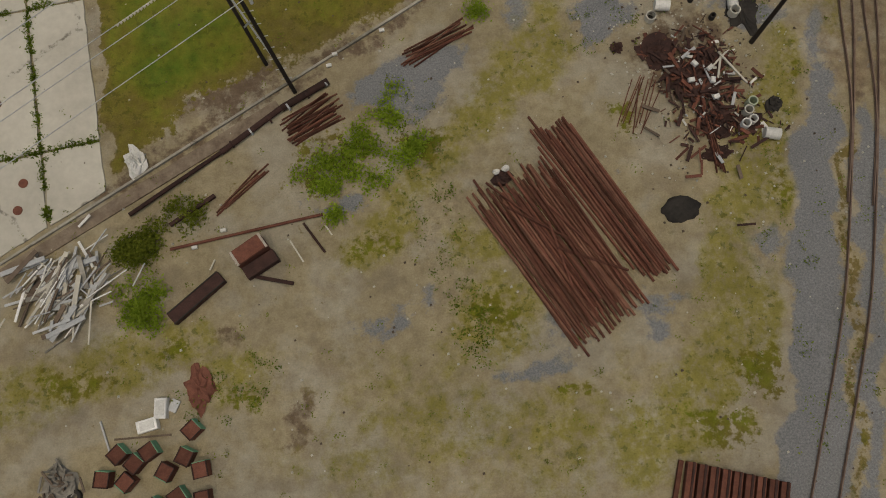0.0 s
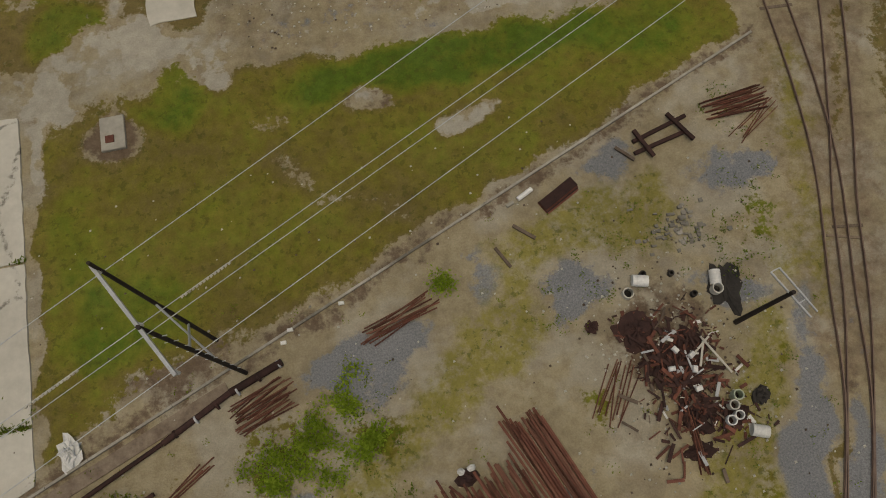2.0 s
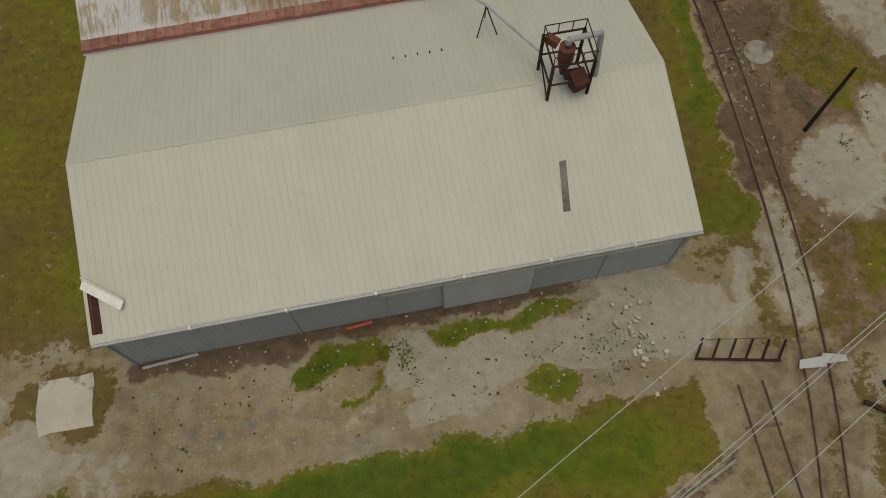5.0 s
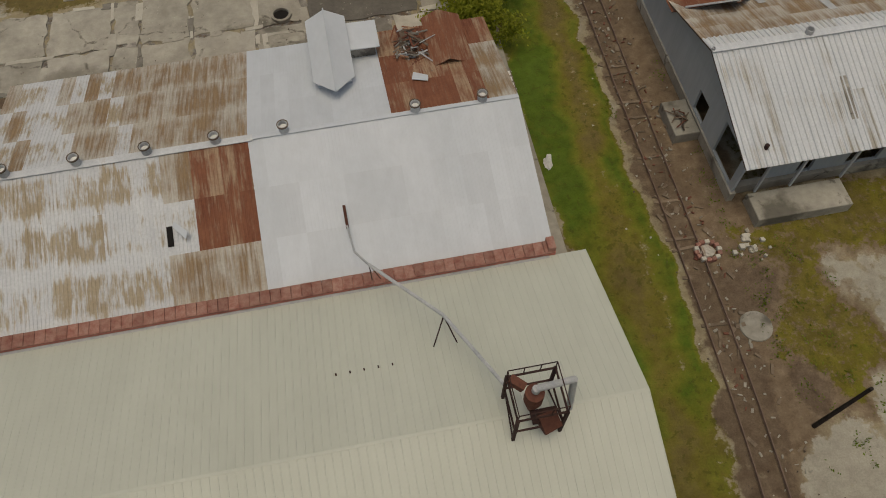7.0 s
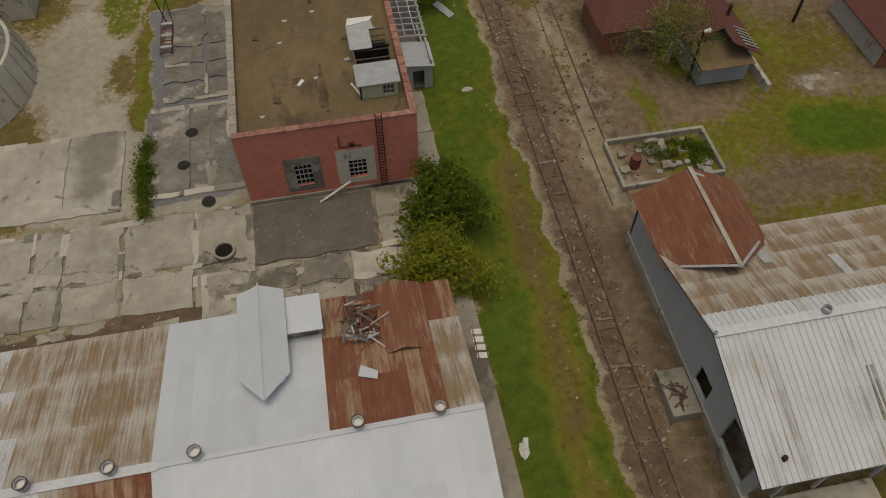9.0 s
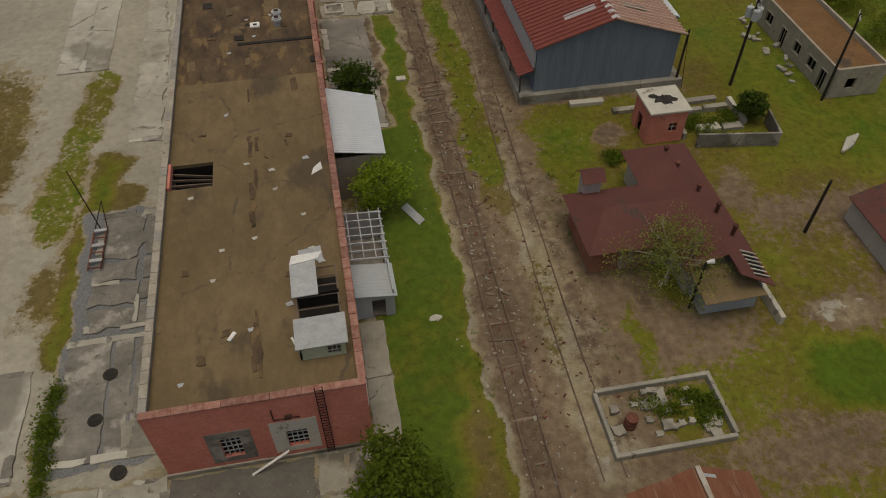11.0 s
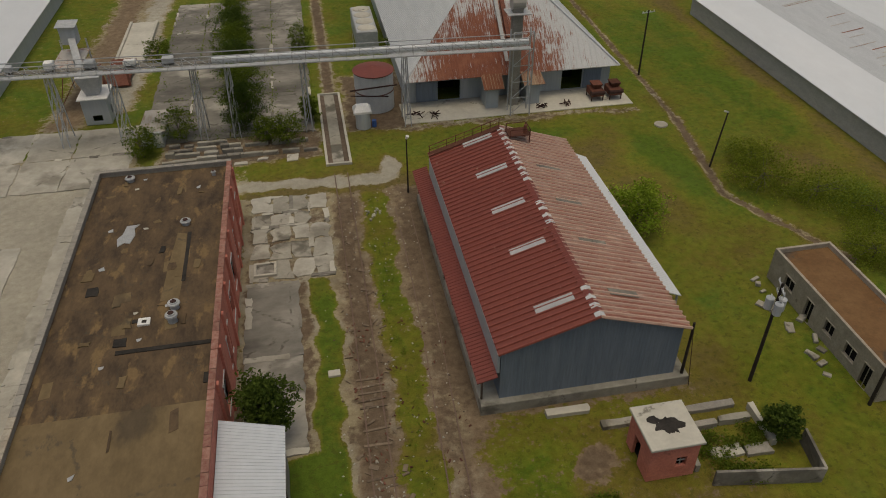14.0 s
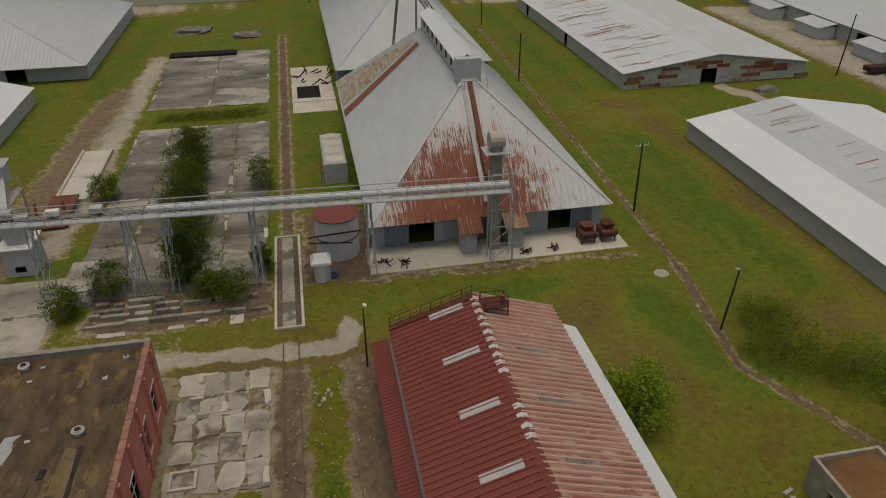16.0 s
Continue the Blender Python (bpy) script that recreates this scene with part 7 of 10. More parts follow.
for row in range(7):
    z, x = 0.15 + row * 0.74, 104.9 + random.uniform(0, 1)
    while x < 141.5:
        w, patch_no = random.uniform(1.2, 4.6), patch_no + 1
        lim = 3.1 + 2.5 * (1 - max(abs(x - 123.9), abs(x + w - 123.9)) / 19.1)
        if z + 0.7 < lim and not (x + w > 120.5 and x < 124.2 and z < 3.1) and random.random() < 0.86:
            part("tin_patch", Shape().box(x, 243.17 - 0.0004 * patch_no, z, x + w, 243.19, z + random.uniform(0.66, 0.72)), random.choice((REDRUST, OLDTIN, TANRUST, PALECONC, REDRUST, STEEL)), streak_shed)
        x += w + 0.04
# Added black panel: the shed's inner shade seen through its door.
part("dark_bay", Shape().box(120.7, 245, 0, 124.0, 245.2, 3.0), DARKVOID, streak_shed)
shed("long_shed", "grey-roofed shed at the far edge of the site", 167.5, 205.0, 236.0, 330.0, 3.6, 7.0, "y", STEEL, BARNTIN, 0.9, over=0.4, ribbed=False, doors={"w": [(258, 261, 0, 3), (277, 280, 0, 3)]})
for y in (247, 268, 288):
    single("side_annex", Shape().box(163.0, y, 0, 167.3, y + 9, 2.6).slab((162.5, y + 9.4, 2.6), (162.5, y - 0.4, 2.6), (167.45, y - 0.4, 3.4), (167.45, y + 9.4, 3.4), 0.1), BARNTIN, "low grey annex against a shed", "building", "annexes of the far shed")
nw = hip_barn("grain_barn", "broad pale grey barn with a hipped roof", -46.0, 2.8, 273.6, 330.0, 3.3, 13.0, 18.0, LIGHTGREY, BARNTIN, BARNTIN, [(-12.5, -8.8, 0.0, 3.2)])
west_shed, _ = shed("long_shed", "pale shed with a low white roof", -44.0, -3.8, 205.0, 259.6, 2.8, 8.5, "y", LIGHTGREY, WHITEROOF, 0, over=0.4, ribbed=False)
shed("long_shed", "beige shed beyond the far road", -20.0, 50.0, 343.0, 362.0, 4.5, 6.5, "x", BEIGE, BARNTIN, 0, ribbed=False)
tank_w = thing("concrete_basin", "pale concrete basin with a curved sloping wall", "basin", (-9, 120, 0))
ring_pt = lambda a, r, z: (-9.5 + r * math.cos(a), 121.5 + r * math.sin(a), z)
bw, turns = Shape(), [radians(-75 + i * 5.5) for i in range(25)]
bw.add([ring_pt(a, r, z) for a in turns for r, z in ((8.6, 0), (7.9, 3.6), (7.6, 3.6), (7.6, 0))], [(4 * i + k, 4 * i + 4 + k, 4 * i + 4 + (k + 1) % 4, 4 * i + (k + 1) % 4) for i in range(24) for k in range(4)])
for a in turns[1::2]:
    part("rib", Shape().beam(ring_pt(a, 8.75, 0), ring_pt(a, 8.0, 3.5), 0.12), PALECONC, tank_w)
part("basin_wall", bw, PALECONC, tank_w)
part("basin_floor", Shape().tube((-9.5, 121.5, 0), (-9.5, 121.5, 1.6), 7.55, 7.55, 32), DARKCONC, tank_w)
annexe = thing("beige_house", "plain beige rendered building with a dark doorway", "building", (-6, 135, 0))
part("wall", wall_run("x", 130.5, -14, -2.0, 0, 4.2, 0.25, [(-7.5, -4.8, 0, 2.4)]), PALECONC, annexe)
part("wall", wall_run("y", -2.0, 130.75, 142, 0, 4.2, -0.25, [(133, 134.2, 1.2, 2.6)]), PALECONC, annexe)
part("roof", Shape().box(-14, 130.4, 4.2, -1.9, 142, 4.4), PALECONC, annexe)
# Black sheet added behind the doorway in place of indoor shade.
part("dark_room", Shape().box(-13.5, 132, 0, -2.5, 132.1, 4.0), DARKVOID, annexe)


# ---- paved areas ----
def ragged(x0, y0, x1, y1, jit, rnd, slope=0.0):
    """The outline of a broken slab."""
    pts = []
    for (ax, ay), (bx, by) in (((x0, y0), (x1, y0 + slope * (x1 - x0))), ((x1, y0 + slope * (x1 - x0)), (x1, y1)), ((x1, y1), (x0, y1)), ((x0, y1), (x0, y0))):
        n = max(2, int(math.hypot(bx - ax, by - ay) / 0.7))
        for i in range(n):
            f = i / n
            pts.append((ax + (bx - ax) * f + rnd.uniform(-jit, jit), ay + (by - ay) * f + rnd.uniform(-jit, jit)))
    return pts


def paving(label, xs, ys, materials, jit=0.06, gap=0.05, top=0.04, seed=1, missing=0.0, slope=0.0, mended=0):
    """Broken slabs in rows; mended: how many pale or dark repairs lie along their joints."""
    rnd = random.Random(seed)
    t = thing("pavement", label, "pavement", (sum(xs) / len(xs), sum(ys) / len(ys), 0), kind="structure")
    for x0, x1 in zip(xs, xs[1:]):
        for k, (y0, y1) in enumerate(zip(ys, ys[1:])):
            if rnd.random() < missing:
                continue
            pts = ragged(x0 + gap, y0 + gap + (slope * (x0 - xs[-1]) if k == 0 else 0), x1 - gap, y1 - gap, jit, rnd, slope if k == 0 else 0)
            part("slab", Shape().prism(pts, -0.15, top + rnd.uniform(-0.01, 0.01)), rnd.choice(materials), t)
    for i in range(mended):
        along = rnd.random() < 0.5
        x, y = (rnd.uniform(xs[0], xs[-1]), rnd.choice(ys)) if along else (rnd.choice(xs), rnd.uniform(ys[0], ys[-1]))
        a, b = rnd.uniform(0.3, 1.5), rnd.uniform(0.12, 0.32)
        a, b = (a, b) if along else (b, a)
        x, y = min(max(x, xs[0] + a), xs[-1] - a), min(max(y, ys[0] + b), ys[-1] - b)
        part("repair", Shape().prism(ragged(x - a, y - b, x + a, y + b, 0.1, rnd), -0.1, top + 0.02 + 0.0004 * i), (PALECONC, STREETCONC, STREETCONC, DARKCONC)[i % 4], t)
    return t


paving("pale concrete apron with weeds in its joints", [-45.0, -37.0, -29.1, -25.3, -21.5, -17.65], [18.7, 22.1, 32.3, 42.6], [PALECONC], 0.05, 0.1, 0.05, 1, 0, 0.414)
paving("pale concrete slab beside a lawn", [-8.6, -5.2], [47.6, 51.0], [PALECONC], 0.1, 0.05, 0.03, 2)
paving("cracked concrete yard with dark seams", [-14.0, -9.5, -4.0, 1.2, 3.4, 7.6, 12.9, 17.2], [94.9, 98.4, 103.6], [CONCRETE, CONCRETE, STREETCONC], 0.2, 0.14, 0.03, 3, mended=46)
remnant = random.Random(91)
strip_edge = thing("broken_edge", "pale broken slab remnants on dark soil", "pavement", (4, 91.4, 0), kind="structure")
for i in range(64):
    x, y, a, b = remnant.uniform(-13, 28), remnant.uniform(90.6, 94.6), remnant.uniform(0.25, 1.1), remnant.uniform(0.12, 0.4)
    part("slab", Shape().prism(ragged(x - a, y - b, x + a, y + b, 0.16, remnant), -0.1, 0.02 + 0.001 * i), (STREETCONC, CONCRETE)[i % 2], strip_edge)
paving("stained asphalt forecourt", [17.25, 26.3], [97.7, 103.2], [ASPHALT], 0.15, 0.03, 0.035, 4)
paving("broken concrete before a brick face", [26.4, 28.4, 30.0], [97.5, 100.4, 103.2], [CONCRETE, DARKCONC], 0.15, 0.12, 0.03, 5, mended=6)
paving("broken concrete behind a shed", [13.3, 17.0, 20.3, 24.0, 29.5], [93.2, 95.2, 97.5], [DARKCONC, CONCRETE, STREETCONC], 0.3, 0.14, 0.025, 6, 0.1, mended=14)
paving("dark stained slabs beside a brick wall", [9.3, 12.6, 14.2, 15.75, 17.15], [105.4, 115.6], [DARKCONC], 0.1, 0.12, 0.04, 7, mended=18)
paving("rounded dark slabs beside a brick wall", [10.2, 13.9, 17.15], [116.2, 118.6, 121.0, 123.4, 129.0], [DARKCONC], 0.25, 0.16, 0.04, 8, mended=14)
paving("pale street slabs", [-3.0, 2.8, 7.2], [104.8, 113.6], [STREETCONC], 0.1, 0.06, 0.035, 9, mended=12)
paving("pale concrete street beside a long block", [11.5, 14.4, 17.1], [138.6, 148, 158, 168, 177], [STREETCONC], 0.25, 0.04, 0.035, 10, mended=12)
paving("pale concrete lane", [3.0, 5.6, 8.3], [151.5, 168.0], [STREETCONC], 0.08, 0.05, 0.035, 11, mended=12)
paving("concrete street by the loading hut", [-2.0, 4.0, 9.5, 16.8], [178.5, 186.0, 193.5], [STREETCONC], 0.15, 0.08, 0.03, 12, mended=12)
paving("patchwork of cracked pale slabs", [31.2, 33.2, 35.4, 37.4, 39.4], [157.5, 160.8, 163.8, 166.6, 169.2, 172.6], [CONCRETE, STREETCONC, CONCRETE], 0.3, 0.14, 0.04, 13, 0.06, mended=26)
paving("dark stained concrete strip", [30.9, 35.9], [136.5, 147.0, 157.3], [OLDFLOOR], 0.15, 0.05, 0.035, 14, mended=16)
paving("concrete walk beside a brick wall", [30.4, 32.3], [103.6, 108.4, 113.4], [CONCRETE], 0.05, 0.04, 0.12, 15)
paving("old mill floor slab with cracks and stains", [17.4, 22.8, 28.3, 33.6, 39.0], [187.6, 200, 213, 226, 240.5], [OLDFLOOR], 0.12, 0.06, 0.04, 16, mended=44)
paving("old mill floor slab with dark stains", [17.2, 28.0, 38.8], [250.5, 269, 288], [OLDFLOOR], 0.12, 0.1, 0.04, 17, mended=24)
paving("pale concrete pit surround", [42.9, 51.0], [243.5, 249.4, 272.0], [PALECONC], 0.1, 0.1, 0.05, 18)
# No real depth: a flat plate carries the pit's shade as near-black colour.
single("open_pit", Shape().box(44.0, 251.5, 0.05, 48.3, 258.5, 0.09), DARKVOID, "dark open pit in a concrete pad", "pit", kind="structure")
random.seed(40)
pitgear = thing("pit_machinery", "rusty machinery frames beside a pit", "machine", (47, 264, 0))
for i in range(16):
    x, y, a = random.uniform(44, 50.5), random.uniform(258, 269), random.uniform(0, 6.3)
    part("bar", Shape().beam((x, y, 0.03), (x + 1.8 * math.cos(a), y + 1.8 * math.sin(a), 0.3 + random.random()), 0.2), DARKIRON, pitgear)
single("slab_edge", Shape().box(17.2, 284.6, 0, 31.5, 287.8, 0.5), DARKVOID, "charred dark timber edge of a floor slab", "debris")
weigh = thing("weighbridge", "long concrete weighbridge with two slots", "weighbridge", (41.3, 188, 0))
part("deck", Shape().cbox(40.65, 178.4, -0.1, 42.0, 197.6, 0.12, 0.03), CONCRETE, weigh)
for x0, x1 in ((39.8, 40.1), (42.6, 42.9)):
    part("kerb", Shape().cbox(x0, 178.1, -0.1, x1, 197.9, 0.3, 0.03), PALECONC, weigh)
for y in (178.1, 197.6):
    part("kerb", Shape().cbox(40.1, y, -0.1, 42.6, y + 0.3, 0.3, 0.03), PALECONC, weigh)
for x0, x1 in ((40.1, 40.65), (42.0, 42.6)):
    part("slot", Shape().box(x0, 178.4, -0.1, x1, 197.6, 0.02), TIMBER, weigh)
for y, xs in ((182.3, (20.5, 39)), (183.7, (20.8, 30)), (184.9, (21, 38)), (186.2, (21, 28))):
    f = thing("foundation_wall", "low broken concrete foundation wall", "foundation", ((xs[0] + xs[1]) / 2, y, 0), "foundation walls", "structure")
    x = xs[0]
    while x < xs[1]:
        w = random.uniform(1.0, 3.0)
        part("block", Shape().cbox(x, y + random.uniform(-0.1, 0.1), -0.1, min(x + w, xs[1]), y + random.uniform(0.4, 0.6), random.uniform(0.2, 0.6), 0.05), CONCRETE if random.random() < 0.6 else DARKCONC, f)
        x += w + random.choice((0.03, 0.05, 0.5))
for x, y, sx, sy in ((35.9, 181.0, 1.4, 1.6), (23.5, 180.8, 2.8, 0.7), (29.8, 180.9, 1.6, 0.6), (32.4, 181.5, 1.2, 0.5)):
    single("loose_slab", Shape().prism(ragged(x - sx / 2, y - sy / 2, x + sx / 2, y + sy / 2, 0.12, random.Random(int(x))), -0.1, 0.08), PALECONC, "loose broken slab of pale concrete", "slab", "loose slabs by the foundations")
basin = thing("pit_box", "square concrete pit box sunk in paving", "pit", (32.6, 159, 0))
for q in ((31.6, 158.2, 33.8, 158.45), (31.6, 160.0, 33.8, 160.25), (31.6, 158.45, 31.85, 160.0), (33.55, 158.45, 33.8, 160.0)):
    part("kerb", Shape().cbox(q[0], q[1], 0, q[2], q[3], 0.3, 0.03), PALECONC, basin)
part("pit_floor", Shape().box(31.85, 158.45, 0.02, 33.55, 160.0, 0.09), DARKCONC, basin)
well = thing("manhole_ring", "round concrete well ring in a yard", "manhole", (15.0, 99.3, 0))
part("ring", Shape().ring(15.0, 99.3, 0, 0.3, 0.85, 0.2, 20), CONCRETE, well)
# Shallow black floor: the shade down the well is put into colour.
part("well_floor", Shape().tube((15.0, 99.3, 0.03), (15.0, 99.3, 0.08), 0.66, 0.66, 18), DARKVOID, well)
for x, y in ((12.0, 108.6), (12.6, 112.2), (13.9, 104.4)):
    single("tar_stain", Shape().tube((x, y, 0.04), (x, y, 0.062), 0.55, 0.5, 14), TAR, "dark round tar stain on concrete", "stain", "tar stains", "structure")
box_bed = thing("walled_bed", "square concrete wall round rubble and weeds", "walled bed", (50, 101.8, 0))
for q in ((45.8, 104.1, 54.3, 104.4), (45.6, 99.2, 54.1, 99.5), (45.6, 99.5, 45.9, 104.1), (54.0, 99.5, 54.3, 104.1)):
    part("wall", Shape().cbox(*q[:2], -0.1, *q[2:], 0.5, 0.04), CONCRETE, box_bed)
random.seed(17)
for i in range(22):
    x, y, r = random.uniform(46.3, 53.6), random.uniform(99.8, 103.8), random.uniform(0.2, 0.5)
    part("stone", Shape().prism(ragged(x - r, y - r, x + r, y + r * 0.7, 0.1, random.Random(i)), -0.05, random.uniform(0.1, 0.35)), CONCRETE, box_bed)
drum = thing("oil_drum", "rusty red oil drum on its base", "drum", (47.4, 101.5, 0))
part("drum_body", Shape().tube((47.4, 101.5, 0), (47.4, 101.5, 1.1), 0.42, 0.42, 18), IRON, drum)
part("drum_hoop", Shape().ring(47.4, 101.5, 0.35, 0.4, 0.45, 0.05, 18).ring(47.4, 101.5, 0.72, 0.77, 0.45, 0.05, 18), IRON, drum)
for x, y in ((-11.6, 40.0),):
    pad = thing("well_pad", "square concrete pad with a rusty hatch", "pad", (x, y, 0))
    part("pad_slab", Shape().cbox(x - 0.8, y - 1.2, -0.1, x + 0.8, y + 1.2, 0.2, 0.04), CONCRETE, pad)
    part("hatch", Shape().box(x - 0.45, y - 0.7, 0.2, x + 0.1, y - 0.2, 0.3), IRON, pad)
single("round_pad", Shape().tube((42.6, 65.4, -0.1), (42.6, 65.4, 0.07), 1.1, 1.05, 24), CONCRETE, "round concrete pad in the grass", "pad")
single("manhole_cover", Shape().tube((83.1, 180.3, -0.1), (83.1, 180.3, 0.12), 0.9, 0.85, 16), CONCRETE, "round concrete cover in the grass", "manhole")


# ---- railway ----
def smooth_line(pts, step_m):
    """Points along a line that bends softly through the given ones."""
    out = []
    for i in range(len(pts) - 1):
        p0, p1, p2, p3 = (Vector(pts[max(0, min(len(pts) - 1, i + k))]) for k in (-1, 0, 1, 2))
        n = max(1, int((p2 - p1).length / step_m))
        for k in range(n):
            t = k / n
            out.append(0.5 * ((2 * p1) + (p2 - p0) * t + (2 * p0 - 5 * p1 + 4 * p2 - p3) * t * t + (3 * p1 - p0 - 3 * p2 + p3) * t ** 3))
    return out + [Vector(pts[-1])]


TIE = Shape().cbox(-1.15, -0.11, 0, 1.15, 0.11, 0.1, 0.02).mesh("tie", TIEWOOD)


def track(label, pts, ties, buried=0.0):
    line = smooth_line(pts, 0.75)
    t = thing("railway_track", label, "railway track", (*line[0], 0), kind="structure")
    normals = []
    for i, p in enumerate(line):
        d = (line[min(i + 1, len(line) - 1)] - line[max(i - 1, 0)]).normalized()
        normals.append(Vector((d.y, -d.x)))
    for sgn in (-1, 1):
        s = Shape()
        for w, z0, z1 in ((0.12, 0.04, 0.07), (0.04, 0.07, 0.15), (0.07, 0.15, 0.2)):
            v, f = [], []
            for p, n in zip(line, normals):
                c = p + n * sgn * 0.755
                v += [(*(c - n * w / 2), z0 - buried), (*(c + n * w / 2), z0 - buried), (*(c + n * w / 2), z1 - buried), (*(c - n * w / 2), z1 - buried)]
            for i in range(len(line) - 1):
                f += [(4 * i + k, 4 * i + (k + 1) % 4, 4 * i + 4 + (k + 1) % 4, 4 * i + 4 + k) for k in range(4)]
            s.add(v, f)
        part("rail", s, RAILTOP, t)
    rnd = random.Random(len(pts))
    for i in range(0, len(line), 1):
        worn = 0.5 + 0.5 * math.sin(line[i].y * 0.37) * math.sin(line[i].y * 0.11 + 1.0)
        if not ties(line[i]) or rnd.random() < (0.7 + 0.3 * worn if line[i].y < 98 else 0.5 + 0.5 * worn):
            continue
        d = normals[i]
        ob = new("tie", TIE)
        ob.parent = t
        ob.matrix_basis = t.matrix_basis.inverted() @ Matrix.Translation((*(line[i] + d * rnd.uniform(-0.15, 0.15)), -0.075 + rnd.uniform(-0.03, 0.03))) @ Matrix.Rotation(math.atan2(d.y, d.x) + rnd.uniform(-0.09, 0.09), 4, "Z") @ Matrix.Diagonal((rnd.uniform(0.75, 1.03), rnd.uniform(0.8, 1.1), 1, 1))
    return t


track("rusty main track in brown ballast", [(13.0, -22), (20.2, -8), (24.5, 0.2), (27.0, 6), (31.3, 18), (33.2, 25.5), (35.2, 32), (37.8, 42), (39.3, 52), (40.2, 66), (40.5, 84), (40.7, 100), (40.9, 125), (41.2, 150), (41.4, 176)], lambda p: 22 < p.y < 33 and int(p.y * 4) % 3 == 0 or 64 < p.y < 150)
track("rusty siding that ends at a fence", [(27.6, 8), (29.8, 14), (31.2, 20.5), (32.9, 28), (33.5, 34), (33.7, 42.6)], lambda p: p.y > 24 and int(p.y * 4) % 3 == 0)
track("half-buried rusty siding", [(45.2, 98), (45.5, 114), (46.5, 137), (47.2, 152), (47.4, 168)], lambda p: False, 0.12)


def debris(label, material, seed, n, x0, x1, y0, y1, big):
    """Small broken bits strewn along the tracks."""
    rnd, s = random.Random(seed), Shape()
    for _ in range(n):
        y = rnd.uniform(y0, y1)
        x, a, r = rnd.uniform(x0, x1), rnd.uniform(0, 3.1), rnd.uniform(0.08, big)
        c = Vector((x, y, 0.03))
        d = Vector((math.cos(a) * r, math.sin(a) * r, rnd.uniform(-0.02, 0.06)))
        s.beam(c - d, c + d, r * rnd.uniform(0.3, 1.2), 0.07)
    return tagged(part("debris", s, material), label, "debris", kind="stuff")


debris("rust-brown bits of scrap strewn along the track", IRON, 1, 180, 39.8, 42.2, 60, 150, 0.16)
debris("pale stones and rubble strewn along the track", CONCRETE, 2, 220, 39.6, 42.4, 56, 135, 0.16)
debris("grey broken timber strewn along the track", TIEWOOD, 3, 200, 39.2, 43.0, 56, 165, 0.35)
debris("reddish rubble on bare dirt between tracks", IRON, 4, 90, 42.2, 48.4, 100, 150, 0.14)


# ---- plants ----
def leaf_mesh(name, centres, count, size, spread_r, material, seed, flat=0.55):
    """Many small leaves gathered in clumps."""
    r = np.random.RandomState(seed)
    c = np.repeat(np.array(centres), count, axis=0)
    n = len(c)
    p = c + r.normal(0, 1, (n, 3)) * np.array([spread_r, spread_r, spread_r * flat])
    a, b = r.normal(0, 1, (n, 3)) * (1, 1, 0.55), r.normal(0, 1, (n, 3)) * (1, 1, 0.55)
    a /= np.linalg.norm(a, axis=1)[:, None]
    b -= a * (a * b).sum(1)[:, None]
    b /= np.linalg.norm(b, axis=1)[:, None]
    s = size * r.uniform(0.6, 1.3, (n, 1))
    v = np.stack([p - a * s, p + b * s * 0.5, p + a * s, p - b * s * 0.5], 1).reshape(-1, 3)
    v[:, 2] = np.maximum(v[:, 2], 0.01)
    me = bpy.data.meshes.new(name)
    me.from_pydata(v.tolist(), [], np.arange(n * 4).reshape(-1, 4).tolist())
    me.materials.append(material)
    return me


